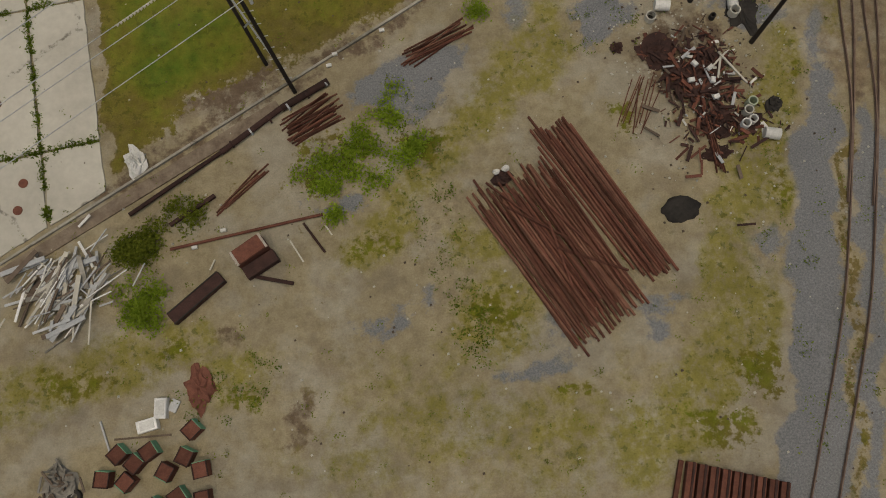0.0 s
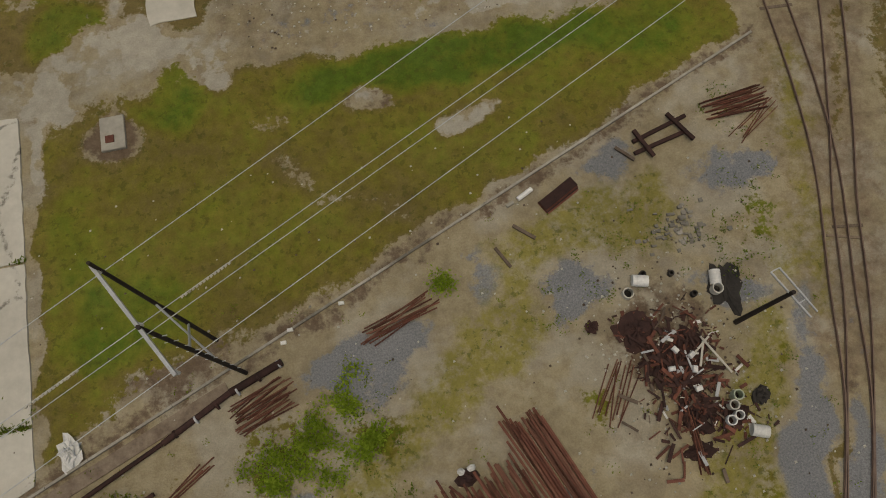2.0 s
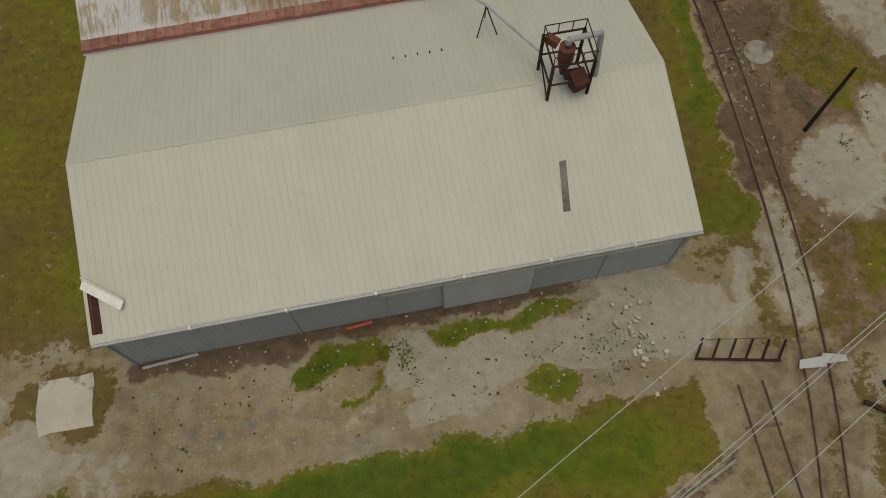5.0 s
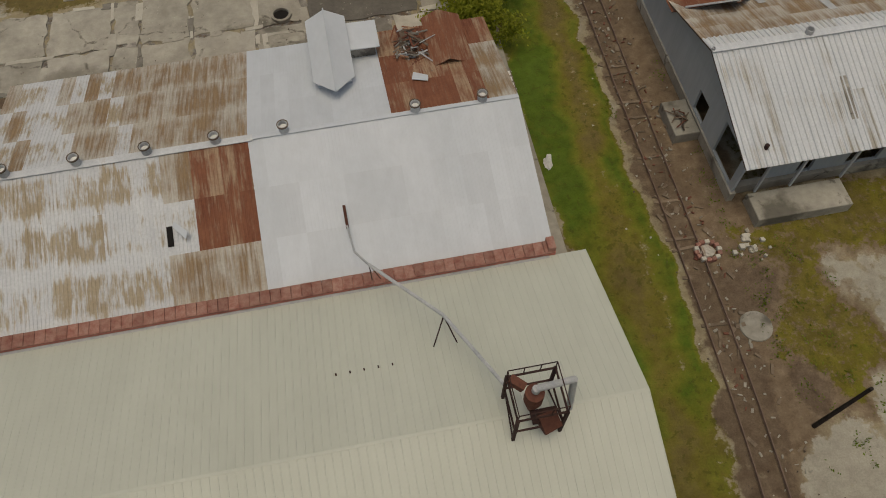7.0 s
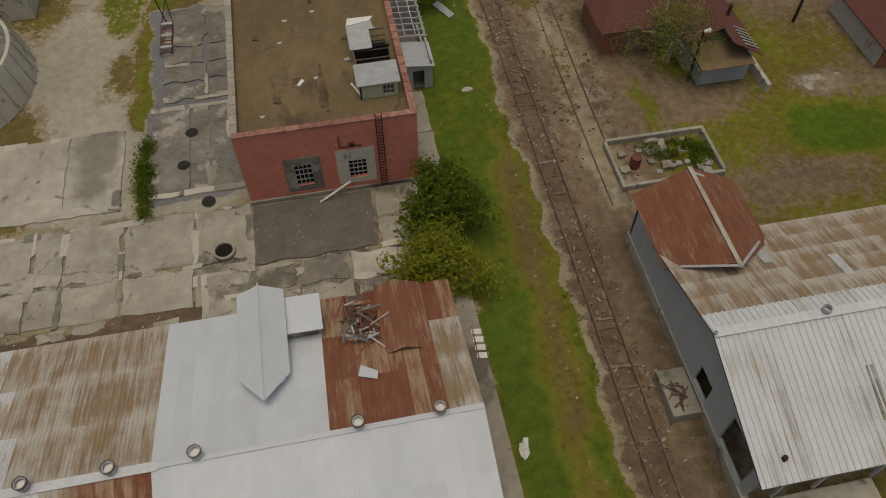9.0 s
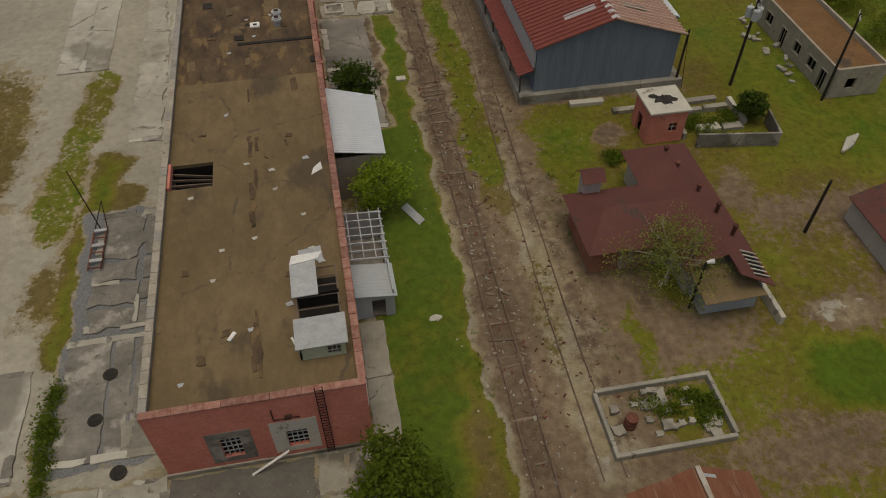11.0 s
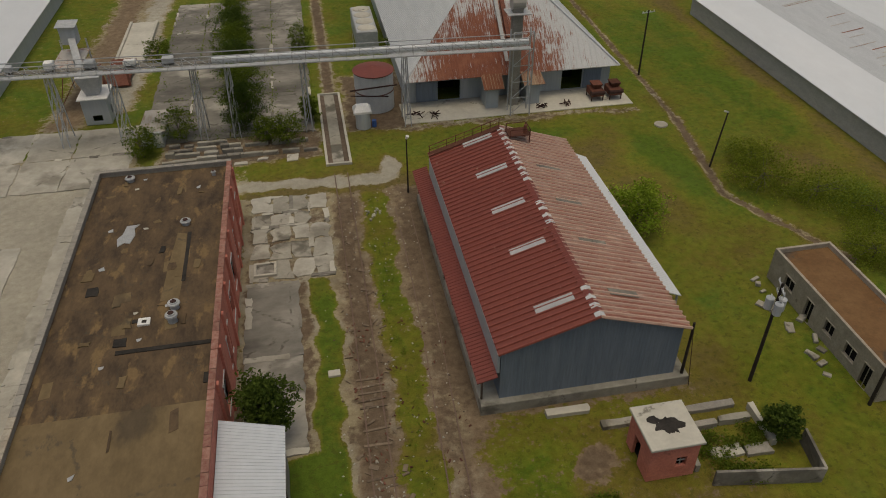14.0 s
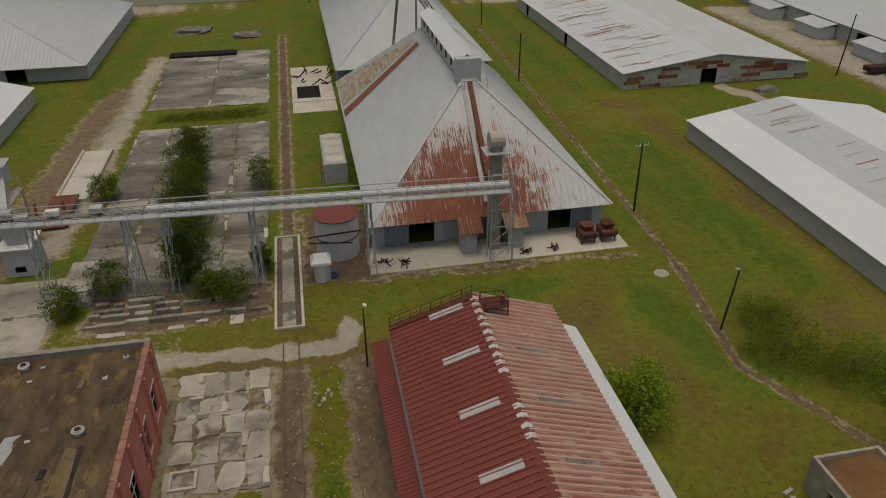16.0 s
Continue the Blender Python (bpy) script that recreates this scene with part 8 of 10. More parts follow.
def tree(x, y, h, r, material, label, seed, leaves=26, clumps=120, bare=0.0, trunk=0.16, low=0.3, wood_of=BARK, leaf=0.17):
    rnd = random.Random(seed)
    t = thing("tree", label, "tree", (x, y, 0))
    top = Vector((x + rnd.uniform(-0.3, 0.3), y + rnd.uniform(-0.3, 0.3), h * 0.62))
    wood = Shape().tube((x, y, -0.1), Vector((x, y, 0)).lerp(top, 0.5), trunk, trunk * 0.75, 9).tube(Vector((x, y, 0)).lerp(top, 0.5), top, trunk * 0.75, trunk * 0.4, 9)
    part("trunk", wood, wood_of, t)
    ends = []
    for i in range(11):
        a, up = rnd.uniform(0, 6.3), rnd.uniform(low, 0.92)
        root = Vector((x, y, 0)).lerp(top, rnd.uniform(0.4, 1.0))
        k = rnd.uniform(0.55, 0.95) * math.sqrt(max(0.1, 1 - (2 * up - 1.05) ** 2))
        end = Vector((x + r * k * math.cos(a), y + r * k * math.sin(a), h * up))
        part("limb", Shape().tube(root, root.lerp(end, 0.5) + Vector((0, 0, 0.15)), trunk * 0.35, trunk * 0.22, 6).tube(root.lerp(end, 0.5) + Vector((0, 0, 0.15)), end, trunk * 0.22, 0.015, 6), wood_of, t)
        ends.append(end)
        if bare:
            for _ in range(4):
                e2 = end + Vector((rnd.uniform(-0.7, 0.7), rnd.uniform(-0.7, 0.7), rnd.uniform(0.1, 0.8)))
                part("twig", Shape().tube(root.lerp(end, rnd.uniform(0.5, 0.9)), e2, 0.03, 0.01, 5), wood_of, t)
    cen = []
    while len(cen) < clumps:
        a, q = rnd.uniform(0, 6.3), rnd.random() ** 0.45
        zz = rnd.uniform(low, 1.0)
        k = math.sqrt(max(0.05, 1 - ((zz - 0.55) / 0.5) ** 2)) * (1 + 0.3 * math.sin(3 * a + seed) + 0.2 * math.sin(7 * a))
        cen.append((x + r * k * q * math.cos(a), y + r * k * q * math.sin(a), h * zz))
    cen += [tuple(e) for e in ends]
    crown = new("crown", leaf_mesh("crown", cen, leaves, leaf, r * 0.13, material, seed))
    crown.parent = t
    crown.matrix_parent_inverse = t.matrix_basis.inverted()
    return t


def weeds(label, spots, material, seed, per=26, size=0.11, tall=0.22, spread_r=0.3):
    spots = [(x, y) for x, y in spots if math.sin(2.3 * x + 1.7 * math.sin(1.9 * y)) + math.sin(2.7 * y + 1.3 * math.sin(1.6 * x) + seed) > -0.45]
    return tagged(new("weeds", leaf_mesh("weeds", [(x, y, tall) for x, y in spots], per, size, spread_r, material, seed)), label, "weeds", kind="stuff")


def scatter(seed, n, *ovals):
    rnd, out = random.Random(seed), []
    for _ in range(n):
        x, y, rx, ry, turn = rnd.choice(ovals)
        a, q = rnd.uniform(0, 6.3), math.sqrt(rnd.random())
        u, w = rx * q * math.cos(a), ry * q * math.sin(a)
        c, s = math.cos(radians(turn)), math.sin(radians(turn))
        out.append((x + u * c - w * s, y + u * s + w * c))
    return out


tree(32.9, 138.6, 5.6, 2.1, DARKLEAF, "dense dark green tree against a brick block", 1, 34, 150)
tree(33.7, 125.4, 4.8, 2.4, LIMELEAF, "bright green young tree beside a lean-to", 2, 20, 120)
tree(31.4, 99.0, 4.4, 2.9, LEAF, "spreading dark green tree at a block's corner", 3, 34, 170)
tree(29.9, 94.2, 3.6, 3.0, YELLOWLEAF, "olive green bush tree behind a shed", 4, 34, 170)
tree(54.6, 112.9, 5.6, 3.7, PALELEAF, "half-bare tree with thin yellow-green leaves", 5, 17, 260, 1.0, 0.2, 0.3, PALEBARK, 0.11)
tree(70.6, 158.8, 5.0, 3.0, LIMELEAF, "round bright green tree beside a warehouse", 6, 20, 190)
tree(70.6, 131.2, 2.8, 1.4, DARKLEAF, "small dark conifer-like shrub in a yard", 7, 26, 70)
for i, (x, y, h, r) in enumerate(((30.2, 189.5, 6.0, 2.6), (29.8, 196.0, 6.5, 2.8), (29.0, 203.5, 6.5, 2.9), (28.5, 211.0, 6.2, 2.8), (28.4, 218.0, 6.0, 2.6), (27.8, 225.5, 5.2, 2.4))):
    tree(x, y, h, r, (DARKLEAF, LEAF)[i % 2], "dark green tree growing through a floor slab", 20 + i, 44, 170, 0, 0.16, 0.15, BARK, 0.12)
for i, (x, y, h, r) in enumerate(((35.4, 185.0, 3.8, 2.4), (22.4, 188.6, 4.2, 2.3), (18.2, 184.8, 3.8, 2.0), (38.0, 213.5, 4.6, 2.0), (33.0, 186.0, 3.0, 1.8), (38.6, 190.5, 3.6, 1.2), (17.0, 214.0, 3.6, 2.0), (52.6, 210.0, 3.0, 2.0))):
    tree(x, y, h, r, LEAF, "shrubby green tree among ruins", 30 + i, 22, 95, 0, 0.12, 0.15, BARK, 0.13)
for i, (x, y, h, r) in enumerate(((87.8, 164.0, 3.2, 4.2), (92.5, 160.5, 2.8, 4.4), (89.2, 169.2, 2.4, 3.2), (96.5, 156.0, 2.6, 4.2), (91.5, 149.5, 3.2, 3.6), (93.0, 141.5, 3.0, 3.6))):
    tree(x, y, h, r, SCRUBLEAF, "low wide thicket of thin green scrub", 50 + i, 20, 200, 0, 0.1, 0.05, BARK, 0.12)
weeds("rank green weeds in a scrap yard", scatter(1, 330, (-4.2, 17.4, 2.6, 0.7, 20), (-2.6, 18.0, 2.4, 1.0, 10), (-1.0, 18.9, 2.2, 1.0, 25), (-0.6, 16.6, 0.9, 1.6, -20), (0.9, 20.2, 0.7, 1.7, -35), (-3.4, 16.2, 1.6, 0.5, 10), (1.6, 17.6, 0.6, 1.4, -30)), LIMELEAF, 61)
weeds("green bush of weeds on bare ground", scatter(2, 130, (-16.6, 11.3, 1.5, 1.5, 0), (-16.0, 10.4, 1.7, 0.9, 45)), LIMELEAF, 62, 30)
weeds("yellow-green weeds by a timber", scatter(3, 170, (-14.2, 15.6, 2.6, 1.0, 25), (-16.2, 14.6, 1.2, 0.9, 0)), OLIVELEAF, 63)
weeds("low green weed tufts on the yard", scatter(4, 520, (24, 6, 4, 12, -15), (27, 28, 2.5, 8, -10), (-12, 5, 3.4, 1.8, 0), (20, 25, 8, 3, 20), (2, 14, 1.6, 7, 0), (9, 9, 1.4, 4, 20), (3, 5.5, 1.2, 3, 0)), LEAF, 64, 10, 0.08, 0.06, 0.2)
weeds("round clump of bright green weeds", scatter(5, 60, (7.7, 25.9, 0.65, 0.6, 0), (-3.9, 14.2, 0.3, 0.3, 0)), LIMELEAF, 65, 30)
joint = random.Random(77)
weeds("green weeds along the joints of a concrete apron", [(-21.5 + joint.gauss(0, 0.12), joint.uniform(17.5, 42)) for _ in range(300)] + [(joint.uniform(-30, -17.7), 22.15 + joint.gauss(0, 0.12)) for _ in range(150)] + [(joint.uniform(-36, -17.7), 32.35 + joint.gauss(0, 0.12)) for _ in range(170)] + [(-25.3 + joint.gauss(0, 0.1), joint.uniform(15, 42)) for _ in range(90)], LEAF, 79, 12, 0.09, 0.06, 0.12)
weeds("dark weed tufts scattered over a yard", [(joint.uniform(-24, 30), joint.uniform(-9, 30)) for _ in range(420)], OLIVELEAF, 80, 9, 0.075, 0.03, 0.14)
weeds("weeds along a street strip", scatter(6, 150, (9.0, 108, 0.5, 4.6, 0)), LEAF, 66)
weeds("weeds in a walled bed", scatter(7, 150, (50.5, 102.6, 2.4, 1.2, 0), (53.0, 101.5, 0.8, 1.6, 0)), LEAF, 67)
weeds("garden shrubs beside a hut", scatter(8, 240, (65.4, 131.0, 1.2, 1.6, 0), (66.6, 128.6, 2.0, 0.7, 0), (55.8, 127.8, 1.2, 0.8, 0), (68.0, 131.8, 1.6, 0.9, 0)), LEAF, 68, 26, 0.11, 0.35)
weeds("dry weed tufts by the tracks", scatter(9, 420, (44.2, 150, 1.0, 20, 0), (38.6, 110, 0.5, 30, 0), (48.6, 118, 0.8, 16, 0), (43.5, 72, 0.6, 20, 0), (50.5, 125, 1.4, 8, 0), (46, 64, 3, 8, 0)), LEAF, 69, 9, 0.09, 0.06, 0.22)
weeds("weeds in the cracks of a mill floor", scatter(14, 420, (22.8, 214, 0.5, 26, 0), (33.6, 214, 0.5, 26, 0), (18.0, 214, 0.8, 26, 0), (38.6, 210, 0.7, 22, 0), (28, 200, 9, 0.5, 0), (28, 226, 9, 0.6, 0), (30, 188.6, 8, 1.2, 0), (24, 232, 4, 4, 0)), LEAF, 81, 12, 0.13, 0.1, 0.4)
weeds("grass growing over an old slab", scatter(10, 500, (29, 245.3, 9.5, 2.6, 0)), OLIVELEAF, 70, 14, 0.14, 0.1, 0.5)
weeds("grass tufts round a gravel road", scatter(11, 80, (14, 49.0, 5, 0.8, 0), (8, 47.8, 2, 1.0, 0), (14.2, 47, 0.5, 2.0, 15), (26, 46, 5, 2.4, 0), (40, 50, 2.4, 5, 0), (46, 52, 3, 5, 0)), LEAF, 71, 12, 0.09, 0.06, 0.25)


# ---- poles and wires ----
def pole(x, y, h, label, r=0.13, lean=(0, 0), arms=(), material=POLEWOOD, name="utility_pole", category="utility pole"):
    t = thing(name, label, category, (x, y, 0))
    top = Vector((x + lean[0], y + lean[1], h))
    part("shaft", Shape().tube((x, y, -0.2), top, r * 1.1, r * 0.75, 10), material, t)
    for dz, half, turn in arms:
        c = Vector((x, y, 0)).lerp(top, (h - dz) / h)
        d = Vector((math.cos(radians(turn)), math.sin(radians(turn)), 0)) * half
        part("cross_arm", Shape().beam(c - d, c + d, 0.1, 0.12), STEEL, t)
        for k in (-0.9, -0.3, 0.3, 0.9):
            part("insulator", Shape().tube(c + d * k + Vector((0, 0, 0.06)), c + d * k + Vector((0, 0, 0.26)), 0.05, 0.03, 8), WHITEPAINT, t)
    return t


hframe = thing("h_frame_pylon", "two-legged timber pylon with pale cross arms", "utility pole", (-5.6, 23.8, 0))
P1, P2 = Vector((-5.4, 22.9, 14.6)), Vector((-6.9, 25.8, 15.3))
part("shaft", Shape().tube((-5.0, 22.7, -0.2), P1, 0.14, 0.1, 12), POLEWOOD, hframe)
part("shaft", Shape().tube((-6.5, 25.0, -0.2), P2, 0.13, 0.09, 12), POLEWOOD, hframe)
part("cross_arm", Shape().beam((-7.1, 25.9, 14.6), (-4.2, 20.7, 14.2), 0.16, 0.2), STEEL, hframe, "pale steel cross arm")
part("cross_arm", Shape().beam((-7.0, 25.4, 13.9), (-5.3, 22.4, 13.8), 0.12, 0.16), GREENPAINT, hframe)
part("x_brace", Shape().beam((-6.6, 25.3, 9.0), (-5.2, 22.8, 4.5), 0.1).beam((-6.6, 25.2, 4.5), (-5.2, 22.9, 9.0), 0.1), STEEL, hframe)
for p, q in (((-6.9, 25.7, 14.2), (-6.9, 25.7, 14.5)), ((-5.6, 23.2, 13.6), (-5.6, 23.2, 14.3)), ((-4.3, 20.9, 13.5), (-4.3, 20.9, 14.2))):
    part("insulator", Shape().tube(p, q, 0.09, 0.06, 10), WHITEPAINT, hframe)
for i in range(9):
    z = 2 + i * 1.3
    a = Vector((-5.0, 22.7, 0)).lerp(P1, z / 14.6)
    part("step_bolt", Shape().beam(a - Vector((0.32, 0, 0)), a + Vector((0.32, 0, 0)), 0.04), STEEL, hframe)
wires = (((-7.2, 25.6), 14), ((-5.6, 22.95), 14.3), ((-5.5, 22.7), 13.7), ((-4.4, 20.9), 14))
for k, ((x, y), z) in enumerate(wires):
    w = Shape()
    d = Vector((13.5, 6.9 if k == 0 else 6.6, 0)).normalized()
    p = Vector((x, y, z))
    w.tube(p - d * 30, p + d * 60, 0.022, 0.022, 6)
    single("power_line", w, STEEL, "thin pale overhead power line", "power line", "power lines over the lawn")
for s0 in (-5.2, 2.2):
    d = Vector((13.5, 6.6, 0)).normalized()
    chain = thing("insulator_string", "string of white insulators on a power line", "insulator", Vector((-5.6, 22.9, 14.3)) + d * s0, "insulator strings")
    for i in range(14):
        c = Vector((-5.6, 22.9, 14.3)) + d * (s0 + i * 0.18)
        part("insulator_disc", Shape().tube(c, c + d * 0.12, 0.075, 0.045, 8), PALECONC, chain)
yp = pole(24.35, 19.75, 8.0, "dark timber pole with pale steel brackets", 0.15)
part("cross_arm", Shape().beam((23.7, 21.0, 7.7), (25.0, 18.4, 7.5), 0.09).beam((24.1, 21.1, 7.9), (25.3, 18.6, 7.7), 0.08).beam((23.7, 21.0, 7.7), (24.1, 21.1, 7.9), 0.06).beam((24.6, 19.2, 7.6), (24.9, 19.3, 7.8), 0.06), STEEL, yp)
pole(43.5, 58.6, 7.0, "dark timber pole in the grass", 0.14)
tp = pole(71.6, 137.0, 10.2, "timber pole carrying grey transformers", 0.15, (0, 0), ((0.4, 1.0, 70), (1.2, 0.8, 70)))
for i, (dx, dy) in enumerate(((0.45, 0.0), (-0.35, 0.35), (-0.1, -0.45))):
    tr = part("transformer", Shape().tube((71.6 + dx, 137.0 + dy, 7.6), (71.6 + dx, 137.0 + dy, 8.6), 0.32, 0.32, 14).tube((71.6 + dx, 137.0 + dy, 8.6), (71.6 + dx, 137.0 + dy, 8.7), 0.34, 0.2, 14), LIGHTGREY, tp, "grey drum transformer")
    part("bushing", Shape().tube((71.6 + dx, 137.0 + dy, 8.7), (71.6 + dx, 137.0 + dy, 8.95), 0.06, 0.04, 8), WHITEPAINT, tr)
pole(79.5, 132.8, 9.6, "timber pole with a short cross arm", 0.14, (0, 0), ((0.3, 0.9, 60),))
pole(68.4, 116.1, 5.8, "plain dark timber pole", 0.15)
lp = pole(55.5, 110.3, 5.2, "dark timber pole with a small lamp", 0.12)
part("lamp_head", Shape().tube((55.5, 110.3, 5.2), (56.0, 110.2, 5.35), 0.1, 0.2, 10), WHITEPAINT, lp)
ap = pole(65.9, 138.0, 6.4, "black pole at a warehouse corner", 0.13)
part("guy", Shape().tube((66.4, 137.4, 0), (65.9, 138.0, 6.2), 0.03), DARKIRON, ap)
l2 = pole(48.5, 170.6, 6.8, "slim dark pole with a white lamp", 0.09)
part("lamp_head", Shape().tube((48.5, 170.6, 6.8), (48.65, 170.5, 7.15), 0.12, 0.2, 12), WHITEPAINT, l2)
pole(86.6, 196.0, 9.4, "timber pole with a cross arm in a field", 0.13, (0, 0), ((0.3, 1.0, 10),))
l3 = pole(84.5, 169.5, 6.8, "leaning dark pole with a white lamp", 0.11, (0.9, 0.3))
part("lamp_head", Shape().beam((85.4, 169.8, 6.7), (84.8, 169.6, 6.95), 0.2, 0.15), WHITEPAINT, l3)
pole(87.1, 252.6, 9.5, "far timber pole beside a ditch", 0.13)
pole(149.6, 242.3, 12.0, "far leaning timber pole", 0.14, (1.0, 0))
pole(159.0, 240.0, 8.0, "far timber pole by a track", 0.13)
pole(91.0, 300.0, 9.0, "far timber pole beside a ditch", 0.13)
pole(49.5, 176.0 + 160, 6.0, "far timber pole by a road", 0.13)
mast = thing("trailer_mast", "rusty trailer frame with a thin mast", "trailer", (10.3, 124.6, 0))
for q in ((9.9, 122.4, 9.9, 127.0), (10.9, 122.4, 10.9, 127.0)):
    part("rail", Shape().beam((q[0], q[1], 0.35), (q[2], q[3], 0.35), 0.12), IRON, mast)
for i in range(6):
    part("slat", Shape().beam((9.9, 122.5 + i * 0.85, 0.4), (10.9, 122.5 + i * 0.85, 0.4), 0.3 if i % 2 else 0.1, 0.06), STEEL if i % 2 else IRON, mast)
part("mast_pole", Shape().tube((10.4, 127.0, 0), (9.2, 128.6, 5.5), 0.06, 0.04), DARKIRON, mast)
part("mast_pole", Shape().tube((9.9, 127.0, 0.3), (10.4, 129.5, 1.2), 0.04, 0.04).tube((10.9, 127.0, 0.3), (10.4, 129.5, 1.2), 0.04, 0.04), DARKIRON, mast)

# dust plant on the beige roof
cyc = thing("roof_dust_plant", "rusty cyclone in an open steel frame on a roof", "machine", (25.6, 60.4, 8.4))
for x, y in ((24.4, 59.35), (26.75, 59.35), (24.4, 61.5), (26.75, 61.5)):
    part("leg", Shape().beam((x, y, 7.9), (x, y, 11.35), 0.15), DARKIRON, cyc)
for z in (9.6, 11.3, 12.1):
    for a, b in (((24.4, 59.35), (26.75, 59.35)), ((26.75, 59.35), (26.75, 61.5)), ((26.75, 61.5), (24.4, 61.5)), ((24.4, 61.5), (24.4, 59.35))):
        part("ring_beam", Shape().beam((*a, z), (*b, z), 0.09 if z < 12 else 0.045), DARKIRON, cyc)
for x in (24.4, 25.2, 26.0, 26.75):
    for y in (59.35, 61.5):
        part("rail_post", Shape().beam((x, y, 11.3), (x, y, 12.1), 0.045), DARKIRON, cyc)
part("side_brace", Shape().beam((24.4, 59.35, 8.2), (24.4, 61.5, 9.6), 0.07).beam((26.75, 59.35, 9.6), (26.75, 61.5, 8.2), 0.07), DARKIRON, cyc)
part("cyclone_drum", Shape().tube((25.5, 60.5, 10.3), (25.5, 60.5, 11.3), 0.46, 0.46, 18), IRON, cyc)
part("cyclone_cone", Shape().tube((25.5, 60.5, 8.9), (25.5, 60.5, 10.3), 0.14, 0.46, 18), IRON, cyc)
part("inlet", Shape().beam((25.1, 60.9, 11.1), (24.5, 61.4, 11.3), 0.4, 0.5), IRON, cyc)
part("chute_box", Shape().hexa([(25.9, 59.2, 8.6), (26.6, 59.4, 8.6), (26.4, 60.0, 8.6), (25.7, 59.8, 8.6)], [(25.8, 58.9, 9.6), (26.7, 59.2, 9.6), (26.5, 60.0, 9.9), (25.6, 59.8, 9.9)]), IRON, cyc)
part("duct", Shape().tube((25.5, 60.5, 11.9), (27.3, 60.6, 11.9), 0.17, 0.17, 12).tube((25.5, 60.5, 11.6), (25.5, 60.5, 11.95), 0.2, 0.18, 12).tube((27.3, 60.6, 11.95), (27.5, 60.3, 8.3), 0.17, 0.17, 12), STEEL, cyc, "galvanised duct")
part("platform_plate", Shape().box(25.3, 59.5, 9.6, 26.6, 60.2, 9.65), DARKIRON, cyc)
duct = thing("roof_duct", "thin grey duct on a tripod across two roofs", "pipe", (22.3, 66.4, 6.6))
part("pipe", Shape().tube((24.5, 61.6, 9.6), (22.3, 66.2, 8.9), 0.1, 0.1, 10).tube((22.3, 66.2, 8.9), (18.9, 70.2, 8.4), 0.1, 0.1, 10), STEEL, duct)
part("pipe", Shape().tube((18.9, 70.2, 8.4), (18.2, 71.6, 7.6), 0.07, 0.07, 8).tube((18.2, 71.6, 7.6), (18.0, 73.6, 7.3), 0.06, 0.06, 8), STEEL, duct)
for q in ((21.5, 65.2, 6.95), (22.9, 65.2, 6.95), (22.5, 67.2, 6.4)):
    part("tripod_leg", Shape().beam(q, (22.3, 66.2, 8.8), 0.06), DARKIRON, duct)
part("pipe_stand", Shape().beam((18.9, 70.4, 6.1), (18.9, 70.2, 8.4), 0.06).beam((19.4, 70.4, 6.1), (18.9, 70.2, 8.4), 0.05), DARKIRON, duct)
part("pipe_end", Shape().tube((18.0, 73.6, 7.0), (18.0, 74.9, 7.5), 0.09, 0.09), IRON, duct)

# ---- south yard ----
kerb = thing("yard_kerb", "long low concrete kerb along a lawn", "kerb", (5, 27, 0), kind="structure")
for i in range(22):
    a, b = Vector((-24.8, 15.35, 0.0)).lerp(Vector((31.4, 38.5, 0)), i / 22), Vector((-24.8, 15.35, 0.0)).lerp(Vector((31.4, 38.5, 0)), (i + 0.985) / 22)
    part("kerb_stone", Shape().beam(a, b, 0.15, 0.26), CONCRETE, kerb)
single("dirt_path", Shape().prism([(-24.5, 14.3), (-6, 21.6), (-6.3, 22.4), (-24.8, 15.1)], -0.1, 0.03), BALLAST, "narrow strip of brown dirt along a kerb", "path", kind="structure")
big_pipe = thing("rusted_pipeline", "long dark rusty pipe with flanges on the ground", "pipe", (-9.5, 20, 0))
for i, (a, b) in enumerate((((-16.4, 16.8), (-10.2, 19.6)), ((-10.2, 19.6), (-6.0, 21.7)), ((-6.0, 21.7), (-2.75, 22.85)))):
    part("pipe_length", Shape().tube((*a, 0.16), (*b, 0.18 + 0.05 * i), 0.14 + 0.05 * i, None, 12), DARKIRON, big_pipe)
for k in range(6):
    p = Vector((-9.5, 19.95, 0.2)).lerp(Vector((-3, 22.75, 0.25)), k / 5)
    part("flange", Shape().tube(p, p + Vector((0.11, 0.05, 0)), 0.26, 0.26, 12), STEEL if k % 2 else DARKIRON, big_pipe)

RAILS = []
for ln in (8.0, 9.6, 11.2):
    s = Shape()
    s.box(-ln / 2, -0.075, 0, ln / 2, 0.075, 0.03).box(-ln / 2, -0.025, 0.03, ln / 2, 0.025, 0.12).box(-ln / 2, -0.055, 0.12, ln / 2, 0.055, 0.16)
    RAILS.append([s.mesh("rail", IRON), s.mesh("rail", LOOSERAIL)])


